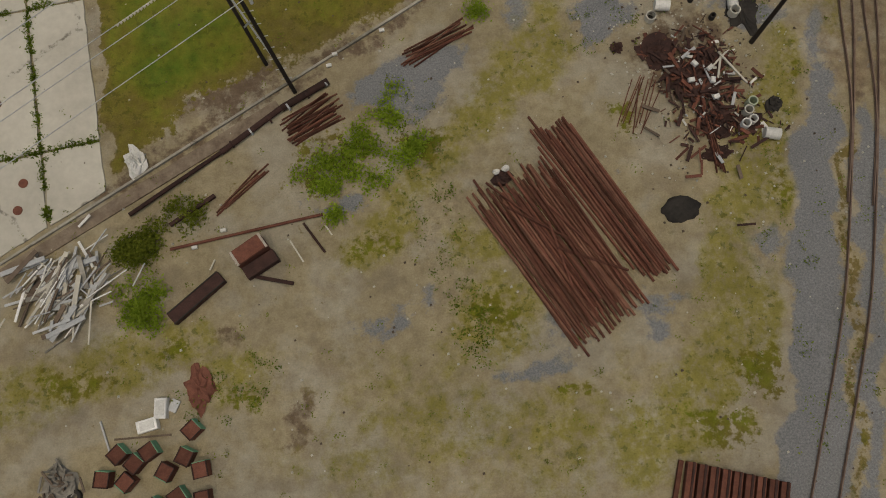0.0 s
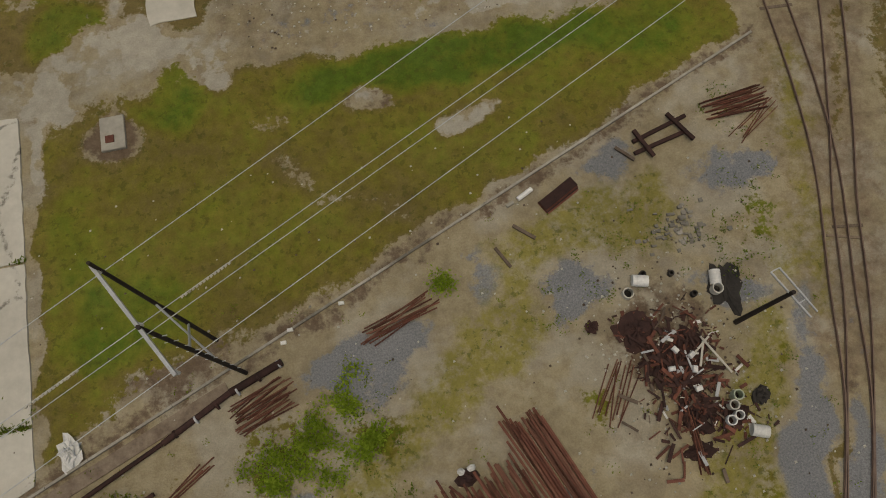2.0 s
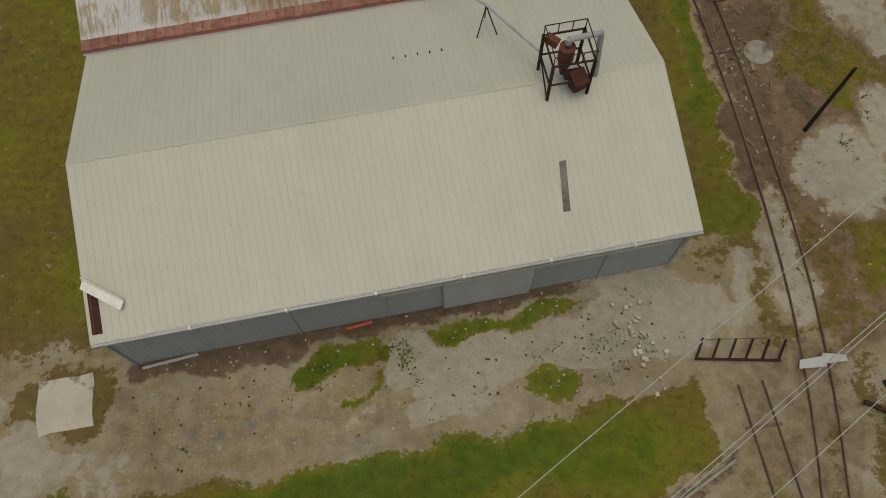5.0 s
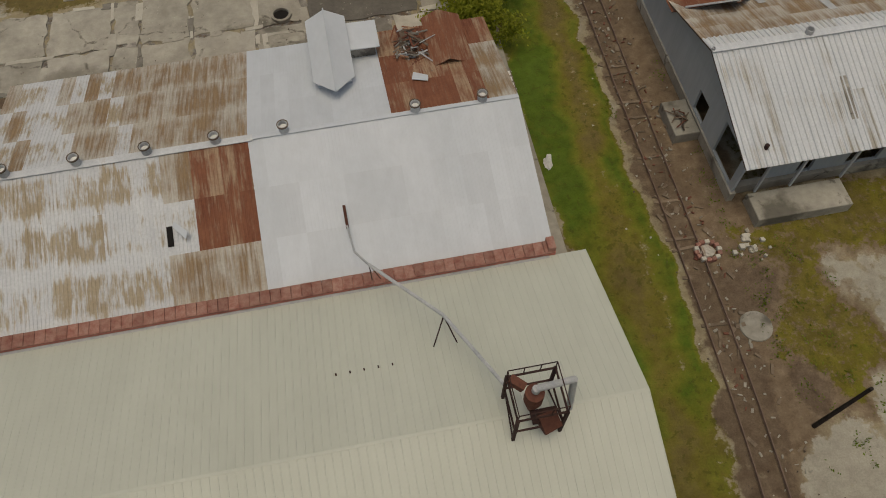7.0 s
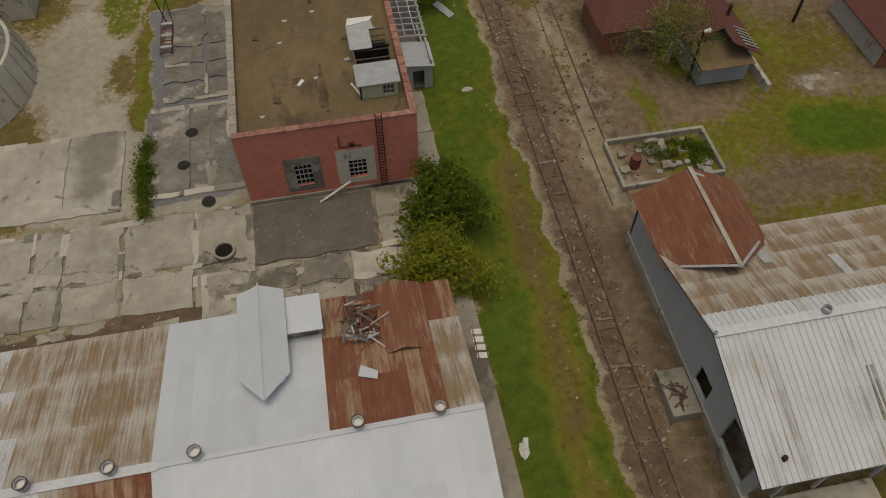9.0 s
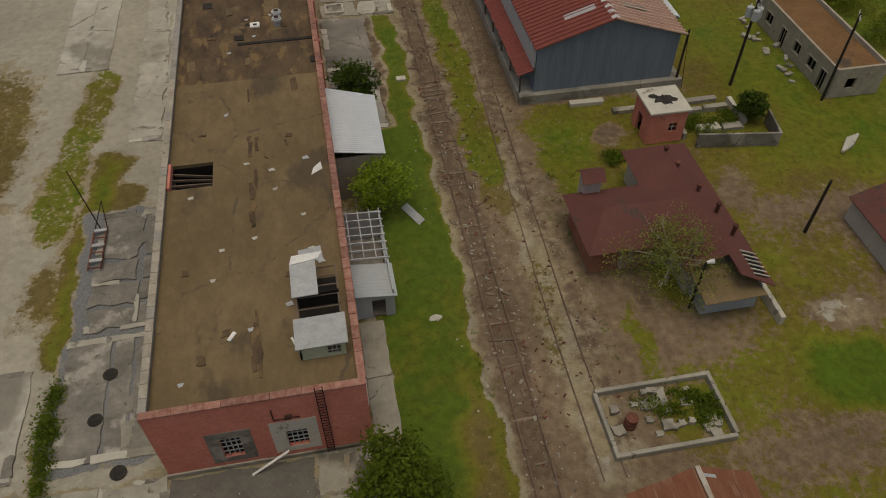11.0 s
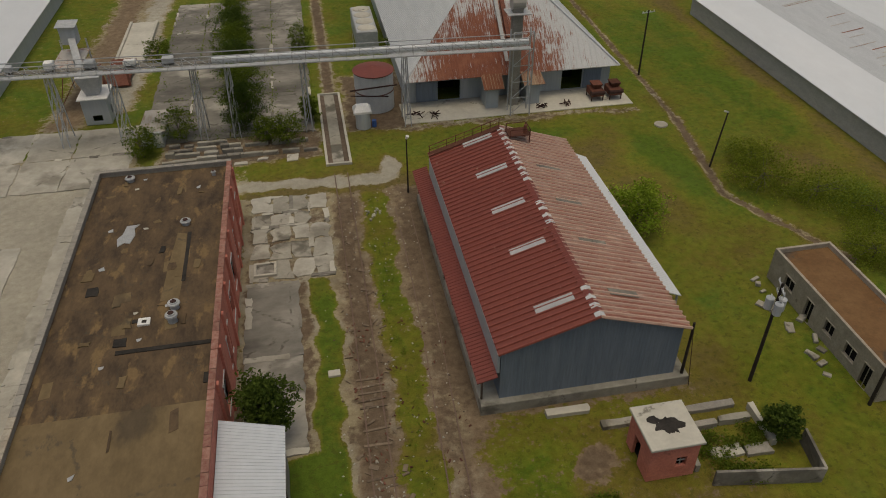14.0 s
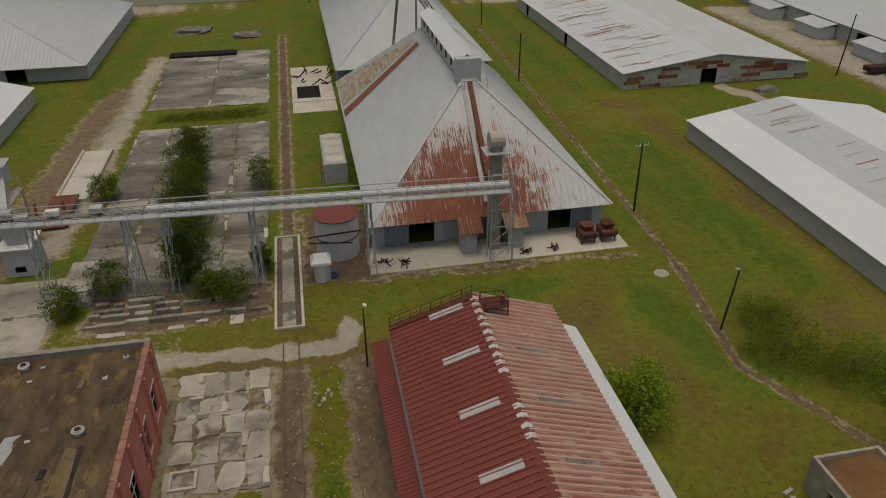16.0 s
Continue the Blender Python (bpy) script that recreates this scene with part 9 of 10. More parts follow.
def stack(name, label, x, y, turn, wide, rows, layers, seed, fan=2.0, slip=0.7, lens=(0, 1, 2), piece="rail", scale=1.0):
    """A loose stack of rails: rows side by side in layers, each a little askew."""
    rnd = random.Random(seed)
    t = thing(name, label, "rail stack", (x, y, 0))
    for k in range(layers):
        for i in range(rows):
            off = (i + 0.5) / rows * wide - wide / 2 + rnd.uniform(-0.08, 0.08)
            if k and rnd.random() < 0.18 * k:
                continue
            me = rnd.choice(RAILS[rnd.choice(lens)])
            ob = new(piece, me)
            ob.parent = t
            ob.matrix_basis = Matrix.Translation((0, 0, 0)) @ pose(0, 0, 0, 0, 0, turn) @ pose(rnd.uniform(-slip, slip), off, k * 0.165, 0, 0, rnd.uniform(-fan, fan)) @ Matrix.Diagonal((scale, scale if scale < 1 else 1, 1, 1))
    return t


stack("rail_stack", "big loose stack of rusty rails on dirt", 12.6, 11.6, -68.5, 1.9, 15, 2, 1, 1.0, 0.5, (2, 2, 1))
stack("rail_stack", "wide untidy stack of long rusty rails", 9.5, 9.2, -68.5, 4.1, 27, 3, 2, 2.6, 1.0, (0, 1, 1))
stack("rail_stack", "thin row of rusty rails at a stack's edge", 7.1, 8.4, -68.0, 1.2, 7, 2, 3, 2.4, 0.9, (1, 2))
stack("rail_stack", "few rusty rails lying loose between two stacks", 11.5, 11.8, -67.5, 0.9, 5, 1, 13, 1.5, 1.0, (1, 2))
st = thing("loose_rails", "few rusty rails lying askew on a stack", "rail stack", (9.5, 10, 0.5))
for i, (x, y, a) in enumerate(((8.2, 10.8, -40), (10.8, 8.0, -30), (9.0, 8.6, -84), (7.0, 12.3, -50), (10.2, 9.9, -58))):
    ob = new("rail", RAILS[0][0])
    ob.parent = st
    ob.matrix_basis = st.matrix_basis.inverted() @ pose(x, y, 0.52, 0, 1, a) @ Matrix.Diagonal((0.55, 1, 1, 1))
for i, (x, y) in enumerate(((6.4, 14.6), (7.0, 14.7))):
    single("white_bag", Shape().lump(x, y, 0.3, 0.25, 0.2, 0.25, 0.5, 9, 5, i), PLASTIC, "crumpled white bag on scrap iron", "bag", "bags on the rails")
single("iron_block", Shape().lump(6.7, 14.2, 0, 0.7, 0.5, 0.4, 0.6, 10, 5, 4), DARKIRON, "rusty clump of iron at a stack's end", "scrap")
stack("rail_stack", "short stack of dark rusty rails by a pylon", -4.1, 20.6, 24, 1.9, 12, 3, 4, 9, 0.5, (0,), "rail", 0.42)
stack("rail_stack", "small fan of rusty bars on gravel", 4.6, 24.0, 20, 1.0, 7, 2, 5, 9, 0.4, (0, 1), "rail", 0.5)
stack("rail_stack", "pile of rusty rails near a kerb", 28.6, 33.6, 8, 1.7, 10, 2, 6, 7, 0.4, (0, 1), "rail", 0.42)
stack("rail_stack", "loose rusty rails beside a pile", 29.5, 32.2, 42, 1.0, 6, 1, 7, 12, 0.5, (0,), "rail", 0.4)
stack("rail_stack", "weathered rails fanned on the ground", 16.2, 17.2, 62, 1.8, 9, 1, 8, 10, 0.5, (0,), "rail", 0.42)
stack("rail_stack", "bundle of bars sticking out of scrap", 20.0, 13.6, 88, 0.5, 5, 2, 9, 4, 0.4, (0,), "rail", 0.42)
stack("rail_stack", "thin rusty bars among weeds", -9.2, 17.0, 35, 0.6, 5, 1, 10, 6, 0.6, (0,), "rail", 0.45)
pan = thing("sheet_pile_stack", "neat stack of dark red sheet piles", "sheet stack", (16, -7.5, 0))
for i in range(9):
    c = Vector((13.4, -4.5, 0)).lerp(Vector((18.2, -6.6, 0)), i / 8)
    d = Vector((-2.6, -6.2, 0))
    part("sheet", Shape().beam(c + Vector((0, 0, 0.3 + 0.03 * (i % 2))), c + d + Vector((0, 0, 0.3)), 0.5, 0.5), IRON, pan)
    part("fold", Shape().beam(c + Vector((0.1, 0, 0.6)), c + d + Vector((0.1, 0, 0.6)), 0.12, 0.1), DARKIRON, pan)
single("loose_beam", Shape().beam((12.9, -4.3, 0.15), (10.8, -8.8, 0.15), 0.25, 0.25), IRON, "loose rusty beam beside a stack", "beam")
flat = thing("plate_stack", "small stack of rusty plates by a kerb", "sheet stack", (15.8, 29.7, 0))
for i in range(4):
    part("plate", Shape().beam((14.7, 29.1 + i * 0.03, 0.06 + i * 0.1), (17.0, 30.3 + i * 0.04, 0.06 + i * 0.1), 1.0 - i * 0.1, 0.08), DARKIRON if i % 2 else IRON, flat)
single("white_pipe", Shape().tube((13.3, 30.0, 0.2), (14.3, 30.5, 0.2), 0.16, 0.16, 12), WHITEPAINT, "short white pipe by a kerb", "pipe")
single("broken_post", Shape().beam((12.5, 29.7, 0.1), (13.0, 29.9, 0.1), 0.2, 0.2), CONCRETE, "short broken concrete post", "post")
cradle = thing("beam_cradle", "crossed rusty beams lying like a frame", "beam", (23.2, 32.2, 0))
for i, (a, b) in enumerate((((21.4, 32.3), (25.2, 33.4)), ((21.3, 31.5), (24.8, 32.3)), ((21.6, 33.0), (22.4, 31.0)), ((24.0, 33.7), (25.2, 31.6)))):
    part("beam", Shape().beam((*a, 0.15 + 0.2 * (i > 1)), (*b, 0.15 + 0.2 * (i > 1)), 0.24, 0.22), DARKIRON, cradle)
single("timber_post", Shape().beam((20.2, 32.2, 0.1), (21.2, 31.1, 0.1), 0.18, 0.18), TIMBER, "grey weathered post on gravel", "beam")
single("timber_post", Shape().beam((12.6, 28.4, 0.1), (13.8, 27.3, 0.1), 0.2, 0.18), TIMBER, "grey weathered post on dirt", "beam")
single("timber_post", Shape().beam((11.2, 27.2, 0.1), (11.9, 25.8, 0.1), 0.18, 0.16), TIMBER, "dark weathered post on dirt", "beam")
single("ash_mound", Shape().lump(16.95, 10.0, -0.05, 1.2, 0.85, 0.45, 0.25, 18, 7, 2), TAR, "black heap of ash on dirt", "heap", smooth=True)
single("rust_mound", Shape().lump(-13.6, 5.5, -0.05, 0.8, 1.25, 0.25, 0.8, 22, 6, 5), IRON, "low red-brown heap of rust scale", "heap")

# the scrap heap
random.seed(77)
heap = thing("scrap_heap", "sprawling heap of dark rusty scrap", "scrap heap", (20, 17.5, 0))
for i, (x, y, rx, ry, rz) in enumerate(((18.3, 20.4, 1.1, 1.2, 0.34), (19.6, 18.4, 1.3, 0.9, 0.35), (20.6, 17.4, 1.0, 0.8, 0.3), (20.5, 15.0, 1.0, 1.1, 0.34), (22.5, 14.6, 0.9, 0.7, 0.3), (20.0, 13.0, 0.8, 0.5, 0.25), (21.2, 19.0, 0.8, 1.1, 0.35), (15.8, 21.2, 0.4, 0.4, 0.3))):
    part("mound", Shape().lump(x, y, -0.05, rx, ry, rz, 0.7, 20, 8, i), DARKIRON, heap)
for i in range(190):
    x, y, a = random.gauss(20.2, 1.3), random.gauss(17.2, 2.2), random.uniform(0, 6.3)
    r = random.uniform(0.12, 0.7)
    part("scrap_piece", Shape().beam((x - r * math.cos(a), y - r * math.sin(a), random.uniform(0.1, 0.5)), (x + r * math.cos(a), y + r * math.sin(a), random.uniform(0.1, 0.7)), random.uniform(0.05, 0.22), 0.06), (DARKIRON, IRON, DARKIRON, IRON, DARKIRON, TIMBER, DARKIRON, IRON, DARKIRON, DARKIRON, IRON, STEEL)[i % 12], heap)
for name_of, mt, n_of in (("iron_litter", IRON, 260), ("dark_litter", DARKIRON, 320), ("pale_litter", PLASTIC, 40)):
    s = Shape()
    for i in range(n_of):
        cx, cy, sx, sy = random.choice(((18.3, 20.4, 0.55, 0.6), (18.3, 20.4, 0.6, 0.6), (19.8, 18.2, 1.2, 0.9), (20.6, 15.2, 0.8, 1.0), (21.4, 18.8, 0.9, 1.0), (22.5, 14.4, 0.9, 0.5), (20.5, 17.0, 1.6, 2.2)))
        x, y, a, r = random.gauss(cx, sx), random.gauss(cy, sy), random.uniform(0, 6.3), random.uniform(0.05, 0.28)
        z = random.uniform(0.03, 0.55) * max(0.15, 1 - math.hypot((x - 20.2) / 3.2, (y - 17.3) / 4.6))
        s.beam((x - r * math.cos(a), y - r * math.sin(a), z), (x + r * math.cos(a), y + r * math.sin(a), z + random.uniform(-0.05, 0.12)), r * random.uniform(0.25, 0.9), 0.05)
    tagged(part(name_of, s, mt, heap), kind="stuff")
for a, b in (((21.0, 18.3), (22.3, 19.2)), ((21.8, 19.3), (23.0, 16.9)), ((21.3, 17.6), (21.9, 19.0))):
    single("timber_plank", Shape().beam((*a, 0.55), (*b, 0.5), 0.12, 0.08), PALECONC, "pale plank lying over scrap", "plank", "planks on the scrap heap")
for i, (x, y, a) in enumerate(((20.95, 18.35, 30), (20.9, 17.5, 70), (20.1, 18.8, 120), (20.8, 16.4, 10), (19.6, 17.8, 0))):
    o = single("white_box", Shape().cbox(-0.2, -0.14, 0, 0.2, 0.14, 0.22, 0.03), PLASTIC, "battered white box on a scrap heap", "box", "white boxes on scrap")
    o.matrix_basis = pose(x, y, 0.55, 8, 5, a)


def hollow(x, y, r, h, mat_, label, lying=None):
    t = thing("barrel", label, "barrel", (x, y, 0))
    if lying is None:
        part("drum_wall", Shape().ring(x, y, 0, h, r, 0.07, 18), mat_, t)
        # Drum bottom coloured near-black as the shade within.
        part("drum_floor", Shape().tube((x, y, 0.01), (x, y, 0.05), r - 0.08, None, 16), DARKVOID, t)
    else:
        d = Vector((math.cos(radians(lying)), math.sin(radians(lying)), 0)) * h / 2
        part("drum_wall", Shape().tube(Vector((x, y, r)) - d, Vector((x, y, r)) + d, r, None, 18), mat_, t)
        part("drum_hoop", Shape().tube(Vector((x, y, r)) - d * 0.5, Vector((x, y, r)) - d * 0.42, r * 1.04, None, 18).tube(Vector((x, y, r)) + d * 0.42, Vector((x, y, r)) + d * 0.5, r * 1.04, None, 18), mat_, t)


hollow(19.3, 23.3, 0.36, 0.95, PLASTIC, "white plastic drum lying on its side", -15)
hollow(18.4, 22.7, 0.34, 0.5, PALECONC, "open pale concrete ring")
hollow(19.6, 23.7, 0.2, 0.4, TAR, "small black bucket on gravel")
hollow(21.3, 23.4, 0.18, 0.4, TAR, "small black bucket on gravel")
hollow(22.9, 15.6, 0.31, 0.8, GREENPAINT, "open greenish drum on scrap")
hollow(22.5, 15.1, 0.3, 0.8, PALECONC, "open pale ring on scrap")
hollow(22.1, 14.3, 0.3, 0.8, PLASTIC, "open white drum on scrap")
hollow(22.65, 14.5, 0.28, 0.7, PLASTIC, "open white drum on scrap")
hollow(23.6, 13.4, 0.36, 0.95, PLASTIC, "white plastic drum lying on its side", -20)
hollow(23.8, 22.6, 0.34, 0.9, PLASTIC, "white plastic drum lying on its side", 80)
hollow(23.7, 21.9, 0.34, 0.6, PALECONC, "open pale ring on tar")
hollow(22.3, 21.9, 0.2, 0.4, TAR, "small black bucket on gravel")
single("tar_spill", Shape().lump(24.4, 22.0, -0.03, 0.9, 1.4, 0.12, 0.9, 24, 4, 3), TAR, "spill of black tar on gravel", "spill")
single("tar_rubble", Shape().lump(24.4, 15.3, 0, 0.5, 0.5, 0.35, 0.8, 10, 5, 9), TAR, "dark lump of tarred rubble", "rubble")
random.seed(78)
brick_bits = Shape()
for i in range(70):
    x, y = random.gauss(22.3, 1.1), random.gauss(26.0, 0.7)
    brick_bits.prism(ragged(x, y, x + random.uniform(0.1, 0.35), y + random.uniform(0.1, 0.3), 0.03, random), -0.05, random.uniform(0.03, 0.12))
tagged(part("rubble", brick_bits, DARKCONC), "scattered dark broken rubble on dirt", "rubble", kind="stuff")

# left of the yard
random.seed(79)
lumber = thing("scrap_pile", "tangled pile of white and grey strips", "scrap pile", (-21.3, 12.8, 0))
for i in range(150):
    x, y = random.gauss(-21.2, 1.5), random.gauss(12.9, 1.2)
    a, r = radians(random.gauss(40, 28)), random.uniform(0.3, 1.5)
    z = random.uniform(0.05, 0.6)
    part("strip", Shape().beam((x - r * math.cos(a), y - r * math.sin(a), z), (x + r * math.cos(a), y + r * math.sin(a), z + random.uniform(-0.05, 0.25)), random.choice((0.07, 0.1, 0.16, 0.3)), 0.05), (WHITEPAINT, STEEL, PALECONC, STEEL, DARKCONC, TIMBER)[i % 6], lumber)
crates = ((-14.2, 3.1), (-14.0, 0.8), (-16.0, 1.1), (-16.8, 2.4), (-18.6, 2.6), (-17.7, 1.9), (-18.3, 1.0), (-19.6, 1.4), (-14.8, 1.7), (-15.5, -0.4), (-14.1, -0.8), (-16.8, -0.7), (-19.0, -0.6))
proto = None
for i, (x, y) in enumerate(crates):
    a = (35, 92, 52, 25, 35, 40, 40, 75, 55, 25, 90, 50, 5)[i]
    if proto is None:
        proto = thing("steel_bin", "square rusty-topped bin with green sides", "bin", (0, 0, 0), "bins in the yard")
        part("bin_body", Shape().cbox(-0.44, -0.42, 0, 0.44, 0.42, 0.75, 0.03), IRON, proto)
        part("green_side", Shape().box(0.44, -0.42, 0.0, 0.48, 0.42, 0.78), surface("mint_green_paint", (0.12, 0.33, 0.19), (0.2, 0.42, 0.27), 2.0), proto, "mint green side panel")
        part("rim", Shape().box(-0.46, -0.44, 0.72, -0.40, 0.44, 0.82).box(-0.46, 0.38, 0.72, 0.46, 0.44, 0.82).box(-0.46, -0.44, 0.72, 0.46, -0.38, 0.82), DARKIRON, proto)
        proto.matrix_basis = pose(x, y, 0, 0, 0, a)
    else:
        copy_thing(proto, pose(x, y, 0, 0, 0, a - (180 if i % 4 == 2 else 0)))
for x, y, a in ((-16.8, 3.9, 5), (-15.9, 4.7, 80)):
    t = thing("white_appliance", "battered white cabinet lying on dirt", "appliance", (x, y, 0), "appliances in the yard")
    b = part("cabinet_body", Shape().cbox(-0.6, -0.36, 0, 0.6, 0.36, 0.5, 0.04), WHITEPAINT, None)
    b.parent = t
    l = part("cabinet_lid", Shape().cbox(-0.4, -0.25, 0.5, 0.45, 0.25, 0.53, 0.01), PLASTIC, None)
    l.parent = t
    t.matrix_basis = pose(x, y, 0, 0, 0, a)
single("metal_sheet", Shape().beam((-15.4, 4.4, 0.1), (-15.0, 5.0, 0.1), 0.5, 0.12), STEEL, "grey metal panel on dirt", "panel")
single("long_plank", Shape().beam((-18.9, 3.5, 0.08), (-15.6, 3.1, 0.08), 0.12, 0.1), TIMBER, "long grey plank on dirt", "plank")
single("long_plank", Shape().beam((-19.6, 4.7, 0.1), (-19.2, 2.6, 0.08), 0.1, 0.1), STEEL, "thin pale post on dirt", "plank")
random.seed(80)
dump = thing("rubbish_heap", "dark heap of broken boards and tyres", "rubbish heap", (-22.3, 1.5, 0))
part("mound", Shape().lump(-22.3, 1.5, -0.05, 1.0, 1.2, 0.5, 0.5, 14, 6, 4), DARKCONC, dump)
for i in range(36):
    x, y, a, r = random.gauss(-22.3, 0.5), random.gauss(1.6, 0.6), random.uniform(0, 6.3), random.uniform(0.15, 0.5)
    part("board", Shape().beam((x - r * math.cos(a), y - r * math.sin(a), random.uniform(0.2, 0.6)), (x + r * math.cos(a), y + r * math.sin(a), random.uniform(0.2, 0.6)), 0.12, 0.05), TIMBER if i % 2 else DARKCONC, dump)
for x, y in ((-22.9, 0.7), (-21.5, 0.8)):
    part("tyre", Shape().ring(x, y, 0, 0.25, 0.4, 0.2, 16), TAR, dump)
trough = thing("steel_trough", "long dark steel trough on the ground", "trough", (-12.9, 10.7, 0))
part("trough_body", Shape().beam((-14.6, 9.75, 0.25), (-11.3, 11.7, 0.25), 0.85, 0.5), DARKIRON, trough)
part("trough_rim", Shape().beam((-14.75, 10.1, 0.52), (-11.5, 12.0, 0.52), 0.07, 0.08).beam((-14.4, 9.4, 0.52), (-11.1, 11.35, 0.52), 0.07, 0.08), TAR, trough)
skip = thing("rusty_skip", "rusty steel skip with a dark side ramp", "skip", (-8.9, 12.3, 0))
part("skip_body", Shape().beam((-10.2, 12.35, 0.6), (-8.3, 13.2, 0.6), 1.0, 1.2), IRON, skip)
part("skip_lid", Shape().beam((-10.2, 12.35, 1.24), (-8.3, 13.2, 1.24), 0.9, 0.06), IRON, skip)
for p, q in (((-10.3, 12.8), (-9.9, 11.9)), ((-8.5, 13.6), (-8.1, 12.7))):
    part("end_flange", Shape().beam((*p, 1.3), (*q, 1.3), 0.14, 0.12), TANRUST, skip)
part("side_ramp", Shape().beam((-9.8, 11.5, 0.35), (-7.8, 12.3, 0.35), 0.8, 0.6), DARKIRON, skip)
part("tow_bar", Shape().beam((-9.3, 11.3, 0.12), (-7.1, 10.4, 0.12), 0.22, 0.2), DARKIRON, skip)
single("long_pipe", Shape().tube((-14.2, 14.1, 0.1), (-4.6, 14.3, 0.1), 0.1, 0.1, 8), IRON, "very long thin rusty pipe on dirt", "pipe")
single("cross_pipe", Shape().tube((-5.9, 14.0, 0.08), (-4.9, 11.9, 0.08), 0.08, 0.08, 8), DARKIRON, "short dark rusty pipe on dirt", "pipe")
for a, b in (((-6.9, 13.1), (-6.3, 11.6)), ((-4.6, 13.6), (-4.3, 12.9)), ((-12.0, 12.3), (-11.6, 12.9))):
    single("stick", Shape().beam((*a, 0.05), (*b, 0.05), 0.09, 0.07), PALECONC, "pale broken stick on dirt", "stick", "sticks on the yard")
single("brown_timber", Shape().beam((-14.0, 15.6, 0.15), (-11.0, 16.9, 0.15), 0.22, 0.25), DARKIRON, "dark rusty beam among weeds", "beam")
t = single("white_tarp", Shape().lump(-15.6, 20.2, -0.02, 0.55, 0.95, 0.5, 0.9, 16, 7, 6), PLASTIC, "crumpled white tarpaulin on soil", "tarpaulin")
for i, (x, y) in enumerate(((1.1, 25.6), (-2.2, 24.6), (-2.7, 23.9), (-12.9, 13.8), (-11.0, 14.5))):
    single("white_scrap", Shape().cbox(x, y, 0, x + 0.35, y + 0.22, 0.15, 0.03), PLASTIC, "small white scrap on dirt", "scrap", "white scraps on the yard")
for i, (x, y) in enumerate(((-24.0, 26.0), (-22.8, 20.3), (-23.3, 18.6))):
    single("manhole_cover", Shape().tube((x, y, 0.04), (x, y, 0.1), 0.3, 0.3, 14), IRON, "round rusty lid on concrete", "manhole", "covers on the apron")
# fallen fence and tin at the track's end
fence = thing("fallen_fence", "leaning rusty post fence across a track", "fence", (33.3, 44.1, 0))
part("rail", Shape().beam((30.9, 44.6, 0.25), (35.9, 43.5, 0.25), 0.14, 0.12), DARKIRON, fence)
part("rail", Shape().beam((31.6, 45.6, 0.5), (35.6, 44.9, 0.5), 0.025, 0.025), DARKIRON, fence)
for i in range(6):
    x = 31.0 + i * 0.97
    part("post", Shape().beam((x, 44.6 - i * 0.21, 0), (x + 0.5, 45.6 - i * 0.21, 0.9), 0.12), DARKIRON, fence)
tin = thing("crumpled_tin", "crumpled pale tin sheet beside a track", "metal sheet", (38.5, 43.0, 0))
part("sheet", Shape().slab((36.8, 42.8, 0.25), (38.4, 42.6, 0.35), (38.6, 43.2, 0.6), (37.0, 43.3, 0.3), 0.03), LIGHTGREY, tin)
part("sheet", Shape().slab((38.2, 42.8, 0.4), (39.9, 42.7, 0.2), (39.8, 43.1, 0.25), (38.3, 43.4, 0.65), 0.03), LIGHTGREY, tin)
pit = thing("fire_pit", "burnt rusty brick ring on the ground", "fire pit", (41.5, 71.2, 0))
for i in range(14):
    a = i * 2 * math.pi / 14
    part("brick", Shape().cbox(41.5 + 0.8 * math.cos(a) - 0.16, 71.2 + 0.7 * math.sin(a) - 0.14, 0, 41.5 + 0.8 * math.cos(a) + 0.16, 71.2 + 0.7 * math.sin(a) + 0.14, 0.3, 0.03), BRICKCAP if i % 3 else PALECONC, pit)
part("ash", Shape().lump(41.5, 71.2, 0, 0.6, 0.5, 0.15, 0.5), TANRUST, pit)
random.seed(81)
for k, (cx, cy, n) in enumerate(((44.6, 71.2, 26), (27.8, 46.6, 44), (44.2, 167.2, 14))):
    t = thing("rubble_pile", "low pile of pale broken stones", "rubble", (cx, cy, 0), "rubble piles")
    for i in range(n):
        x, y, r = cx + random.gauss(0, 0.55), cy + random.gauss(0, 0.5 if k != 1 else 1.2), random.uniform(0.06, 0.17)
        part("stone", Shape().prism(ragged(x - r, y - r, x + r, y + r, 0.05, random.Random(i)), -0.03, random.uniform(0.08, 0.25)), PALECONC if i % 3 else CONCRETE, t)
single("orange_pipe", Shape().tube((10.4, 50.6, 0.12), (12.0, 50.75, 0.12), 0.1, 0.1, 10), surface("orange_paint", (0.5, 0.09, 0.05), (0.58, 0.13, 0.07), 2), "orange pipe lying by a shed wall", "pipe")
single("grey_sheet", Shape().slab((-2.2, 50.5, 0.06), (1.2, 50.72, 0.06), (1.2, 50.85, 0.2), (-2.2, 50.62, 0.2), 0.03), STEEL, "long pale sheet against a shed wall", "metal sheet")
single("tin_sheet", Shape().slab((36.6, 122.8, 0.08), (37.2, 123.3, 0.1), (36.0, 125.6, 0.14), (35.4, 125.1, 0.08), 0.03), STEEL, "loose pale tin sheet on grass", "metal sheet")
single("paving_stone", Shape().cbox(37.8, 143.9, -0.1, 38.8, 144.6, 0.12, 0.04), PALECONC, "pale stone block in the grass", "stone")
single("white_litter", Shape().lump(32.8, 80.6, 0, 0.35, 0.7, 0.2, 0.9, 10, 5, 8), PLASTIC, "crumpled white sheet on grass", "litter")
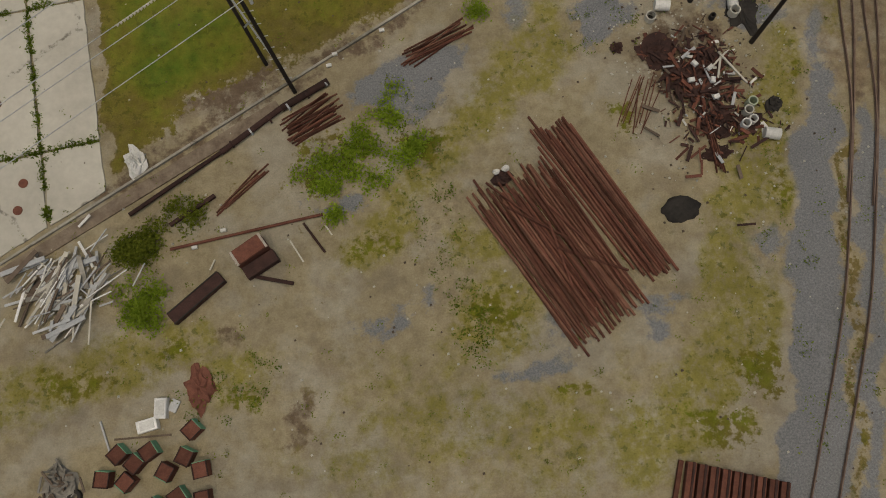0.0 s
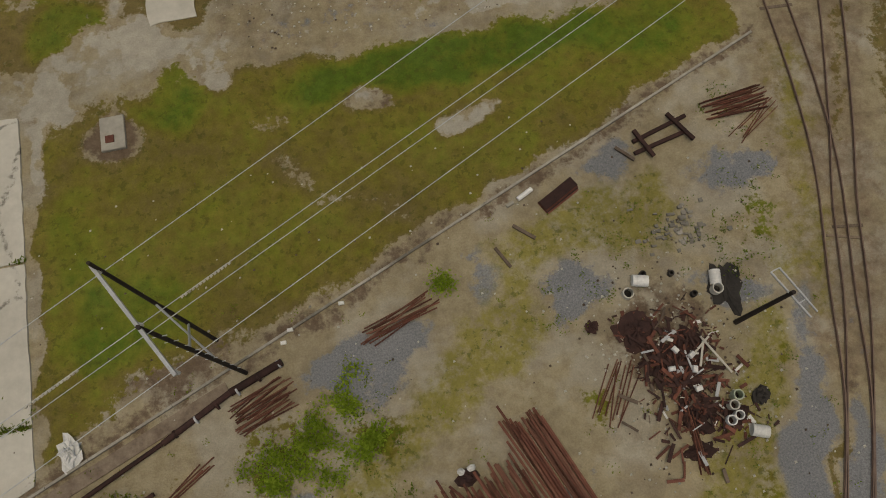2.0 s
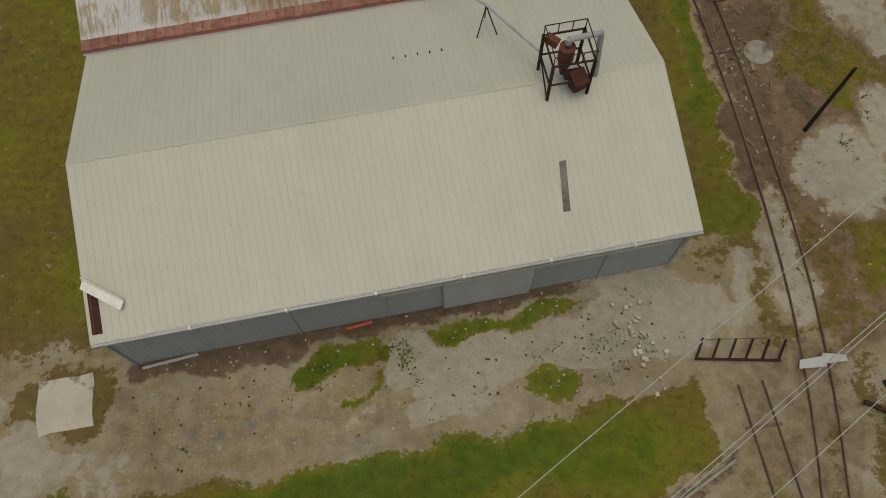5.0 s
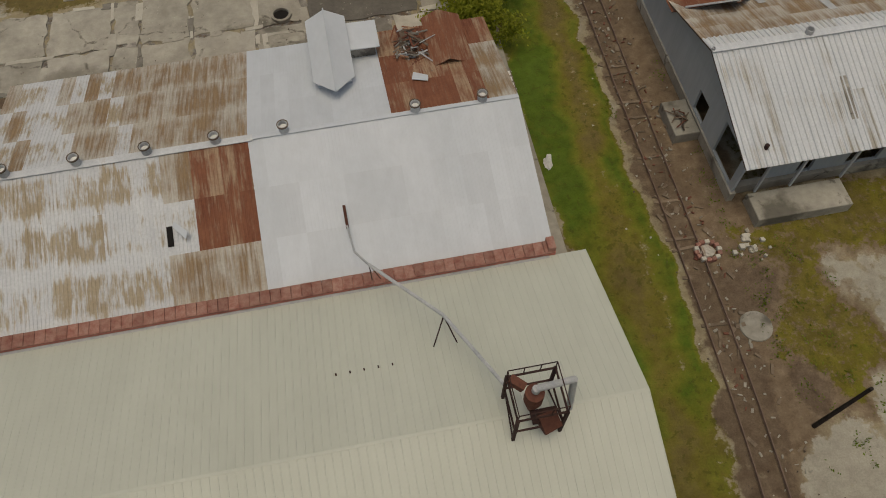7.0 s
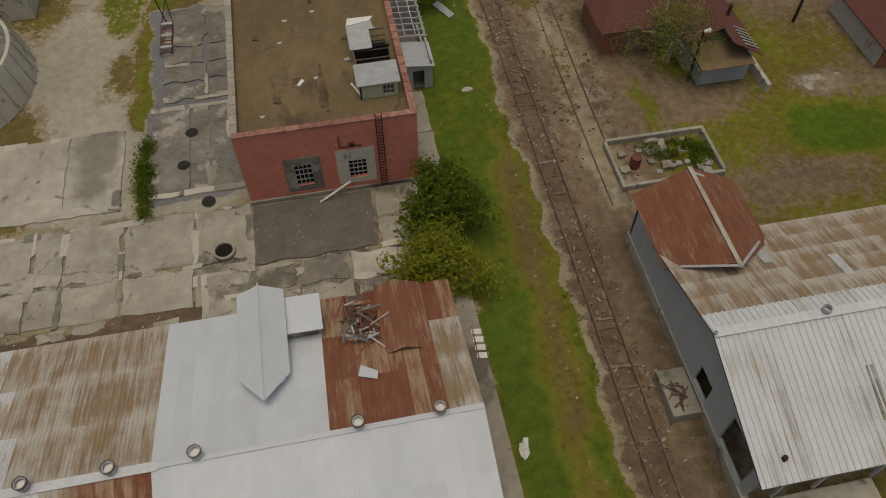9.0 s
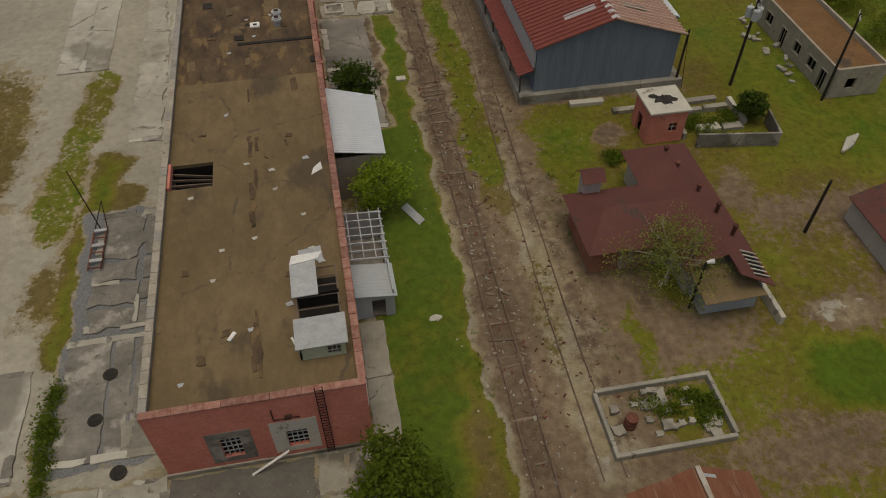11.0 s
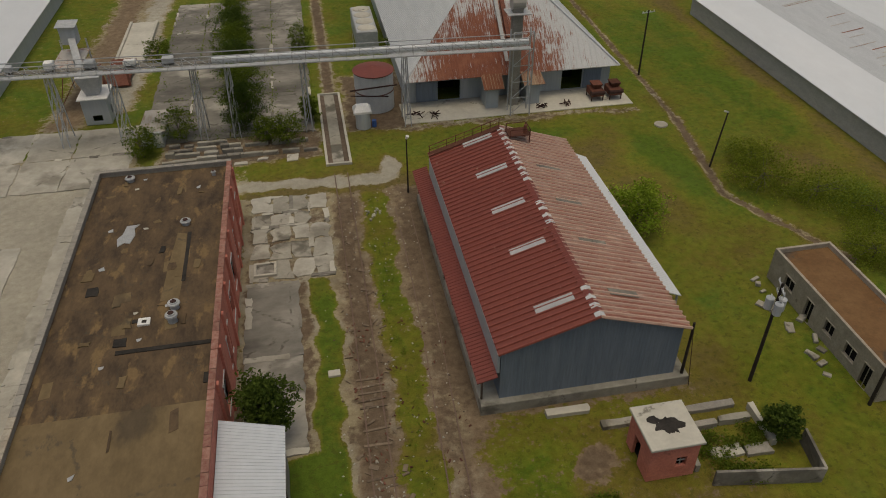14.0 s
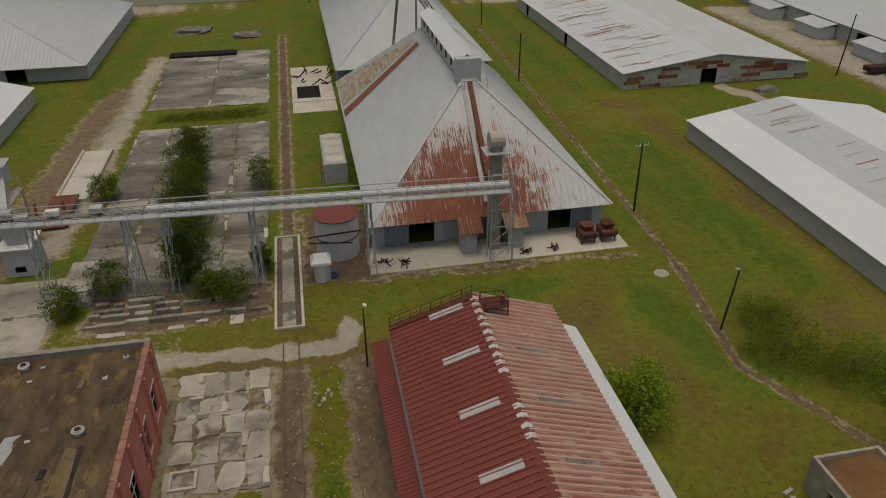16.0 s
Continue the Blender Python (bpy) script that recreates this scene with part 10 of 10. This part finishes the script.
single("white_litter", Shape().lump(36.2, 112.9, 0, 0.45, 0.3, 0.12, 0.6, 10, 5, 9), PALECONC, "pale lump of rubble on grass", "litter")
single("white_plank", Shape().beam((22.4, 102.6, 0.1), (24.9, 103.2, 1.3), 0.16, 0.08), WHITEPAINT, "white board leaning at a wall", "plank")
logs = thing("log_pile", "few pale logs lying on grass", "logs", (78, 125.6, 0))
for i in range(4):
    part("log", Shape().tube((77.0 + i * 0.4, 124.8 + i * 0.2, 0.2), (78.6 + i * 0.4, 126.6 + i * 0.1, 0.2), 0.17, 0.15, 10), PALECONC, logs)
for i, (x, y, r) in enumerate(((20.0, 309.0, 5.0), (33.0, 301.5, 3.5), (131.0, 237.0, 2.2))):
    single("earth_mound", Shape().lump(x, y, -0.05, r, r * 0.7, 1.0, 0.6, 18, 6, i), DARKCONC, "low dark heap of burnt earth", "heap", "earth heaps", smooth=True)
wreck = thing("scrap_trailer", "dark rusty trailer hulk on grass", "trailer", (160, 243, 0))
part("bed", Shape().cbox(156.0, 241, 0.6, 164, 243.2, 1.6, 0.1), DARKIRON, wreck)
for x in (157.5, 162.5):
    part("wheel", Shape().tube((x, 240.9, 0.5), (x, 243.3, 0.5), 0.5, None, 14), TAR, wreck)

tool_shed, _ = shed("tin_shed", "small tin shed with a rust-brown roof", 72.5, 78.0, 108.5, 117.0, 2.2, 3.3, "y", OLDTIN, HOUSERED, 0.4, over=0.3, ribbed=False)
tim = thing("timber_pile", "dark old sleepers thrown beside a track", "timber", (41.5, 39.0, 0))
random.seed(84)
for a, b in (((39.9, 40.2), (42.6, 38.2)), ((41.6, 41.2), (42.2, 36.6)), ((40.6, 37.6), (43.4, 38.6)), ((42.6, 40.6), (43.8, 38.0))):
    part("sleeper", Shape().beam((*a, 0.13), (*b, 0.13 + random.uniform(0, 0.25)), 0.24, 0.2), DARKIRON, tim)
# small stones and litter, too many to count
random.seed(90)
bits = {"pale": Shape(), "dark": Shape()}
for i in range(2600):
    x, y = random.choice(((random.uniform(-22, 30), random.uniform(-12, 36)), (random.gauss(40.8, 1.6), random.uniform(46, 172)), (random.uniform(-6, 30), random.uniform(90.5, 103)), (random.uniform(-4, 30), random.uniform(44, 51)), (random.uniform(42, 48), random.uniform(98, 172)), (random.gauss(20.5, 3), random.gauss(18, 4))))
    r = random.uniform(0.03, 0.09)
    bits["pale" if i % 3 else "dark"].add([(x - r, y - r, 0), (x + r, y - r * 0.6, 0), (x + r * 0.5, y + r, 0), (x - r, y + r * 0.7, 0), (x, y, 0.02 + r)], [(0, 1, 4), (1, 2, 4), (2, 3, 4), (3, 0, 4)])
tagged(part("pebbles", bits["pale"], PALECONC), "pale stones and litter strewn over the site", "stones", kind="stuff")
tagged(part("clods", bits["dark"], TIMBER), "dark clods and chips strewn over the site", "clods", kind="stuff")

# wear on the flat roof: torn felt and old tar along its seams
wear = random.Random(55)
for i in range(46):
    if i < 16:
        x, y, a, b, mt = 24.0 + wear.uniform(-0.3, 0.3), wear.uniform(106, 136), wear.uniform(0.06, 0.2), wear.uniform(0.3, 1.1), OLDFELT
    elif i < 26:
        x, y, a, b, mt = wear.uniform(19, 29), wear.uniform(106, 136), wear.uniform(0.1, 0.3), wear.uniform(0.1, 0.35), OLDFELT
    else:
        x, y, a, b, mt = wear.uniform(18.8, 28.6), wear.uniform(138, 168), wear.uniform(0.12, 0.5), wear.uniform(0.1, 0.6), (OLDFELT, BROWNROOF, TAR)[i % 3 if i < 38 else 1]
    if 123 < y < 126.6 and x < 21.6 or 26 < x and 104 < y < 113:
        continue
    part("felt_tear", Shape().prism(ragged(x - a, y - b, x + a, y + b, 0.09, wear), 6.6, 6.706 + 0.0006 * i), mt, block)

# rusty seams on the streaked roof
for i in range(70):
    w, x, y = wear.uniform(2, 7), wear.uniform(105.5, 116), wear.uniform(245, 312)
    z = 3.27 + (x - 104.8) * 2.6 / 19.1
    part("rusty_seam", Shape().slab((x, y + 0.2, z + 0.05), (x, y - 0.2, z + 0.05), (x + w, y - 0.2, z + w * 0.1361 + 0.05), (x + w, y + 0.2, z + w * 0.1361 + 0.05), 0.01), (TANRUST, OLDTIN, WHITEROOF)[i % 3], streak_shed)
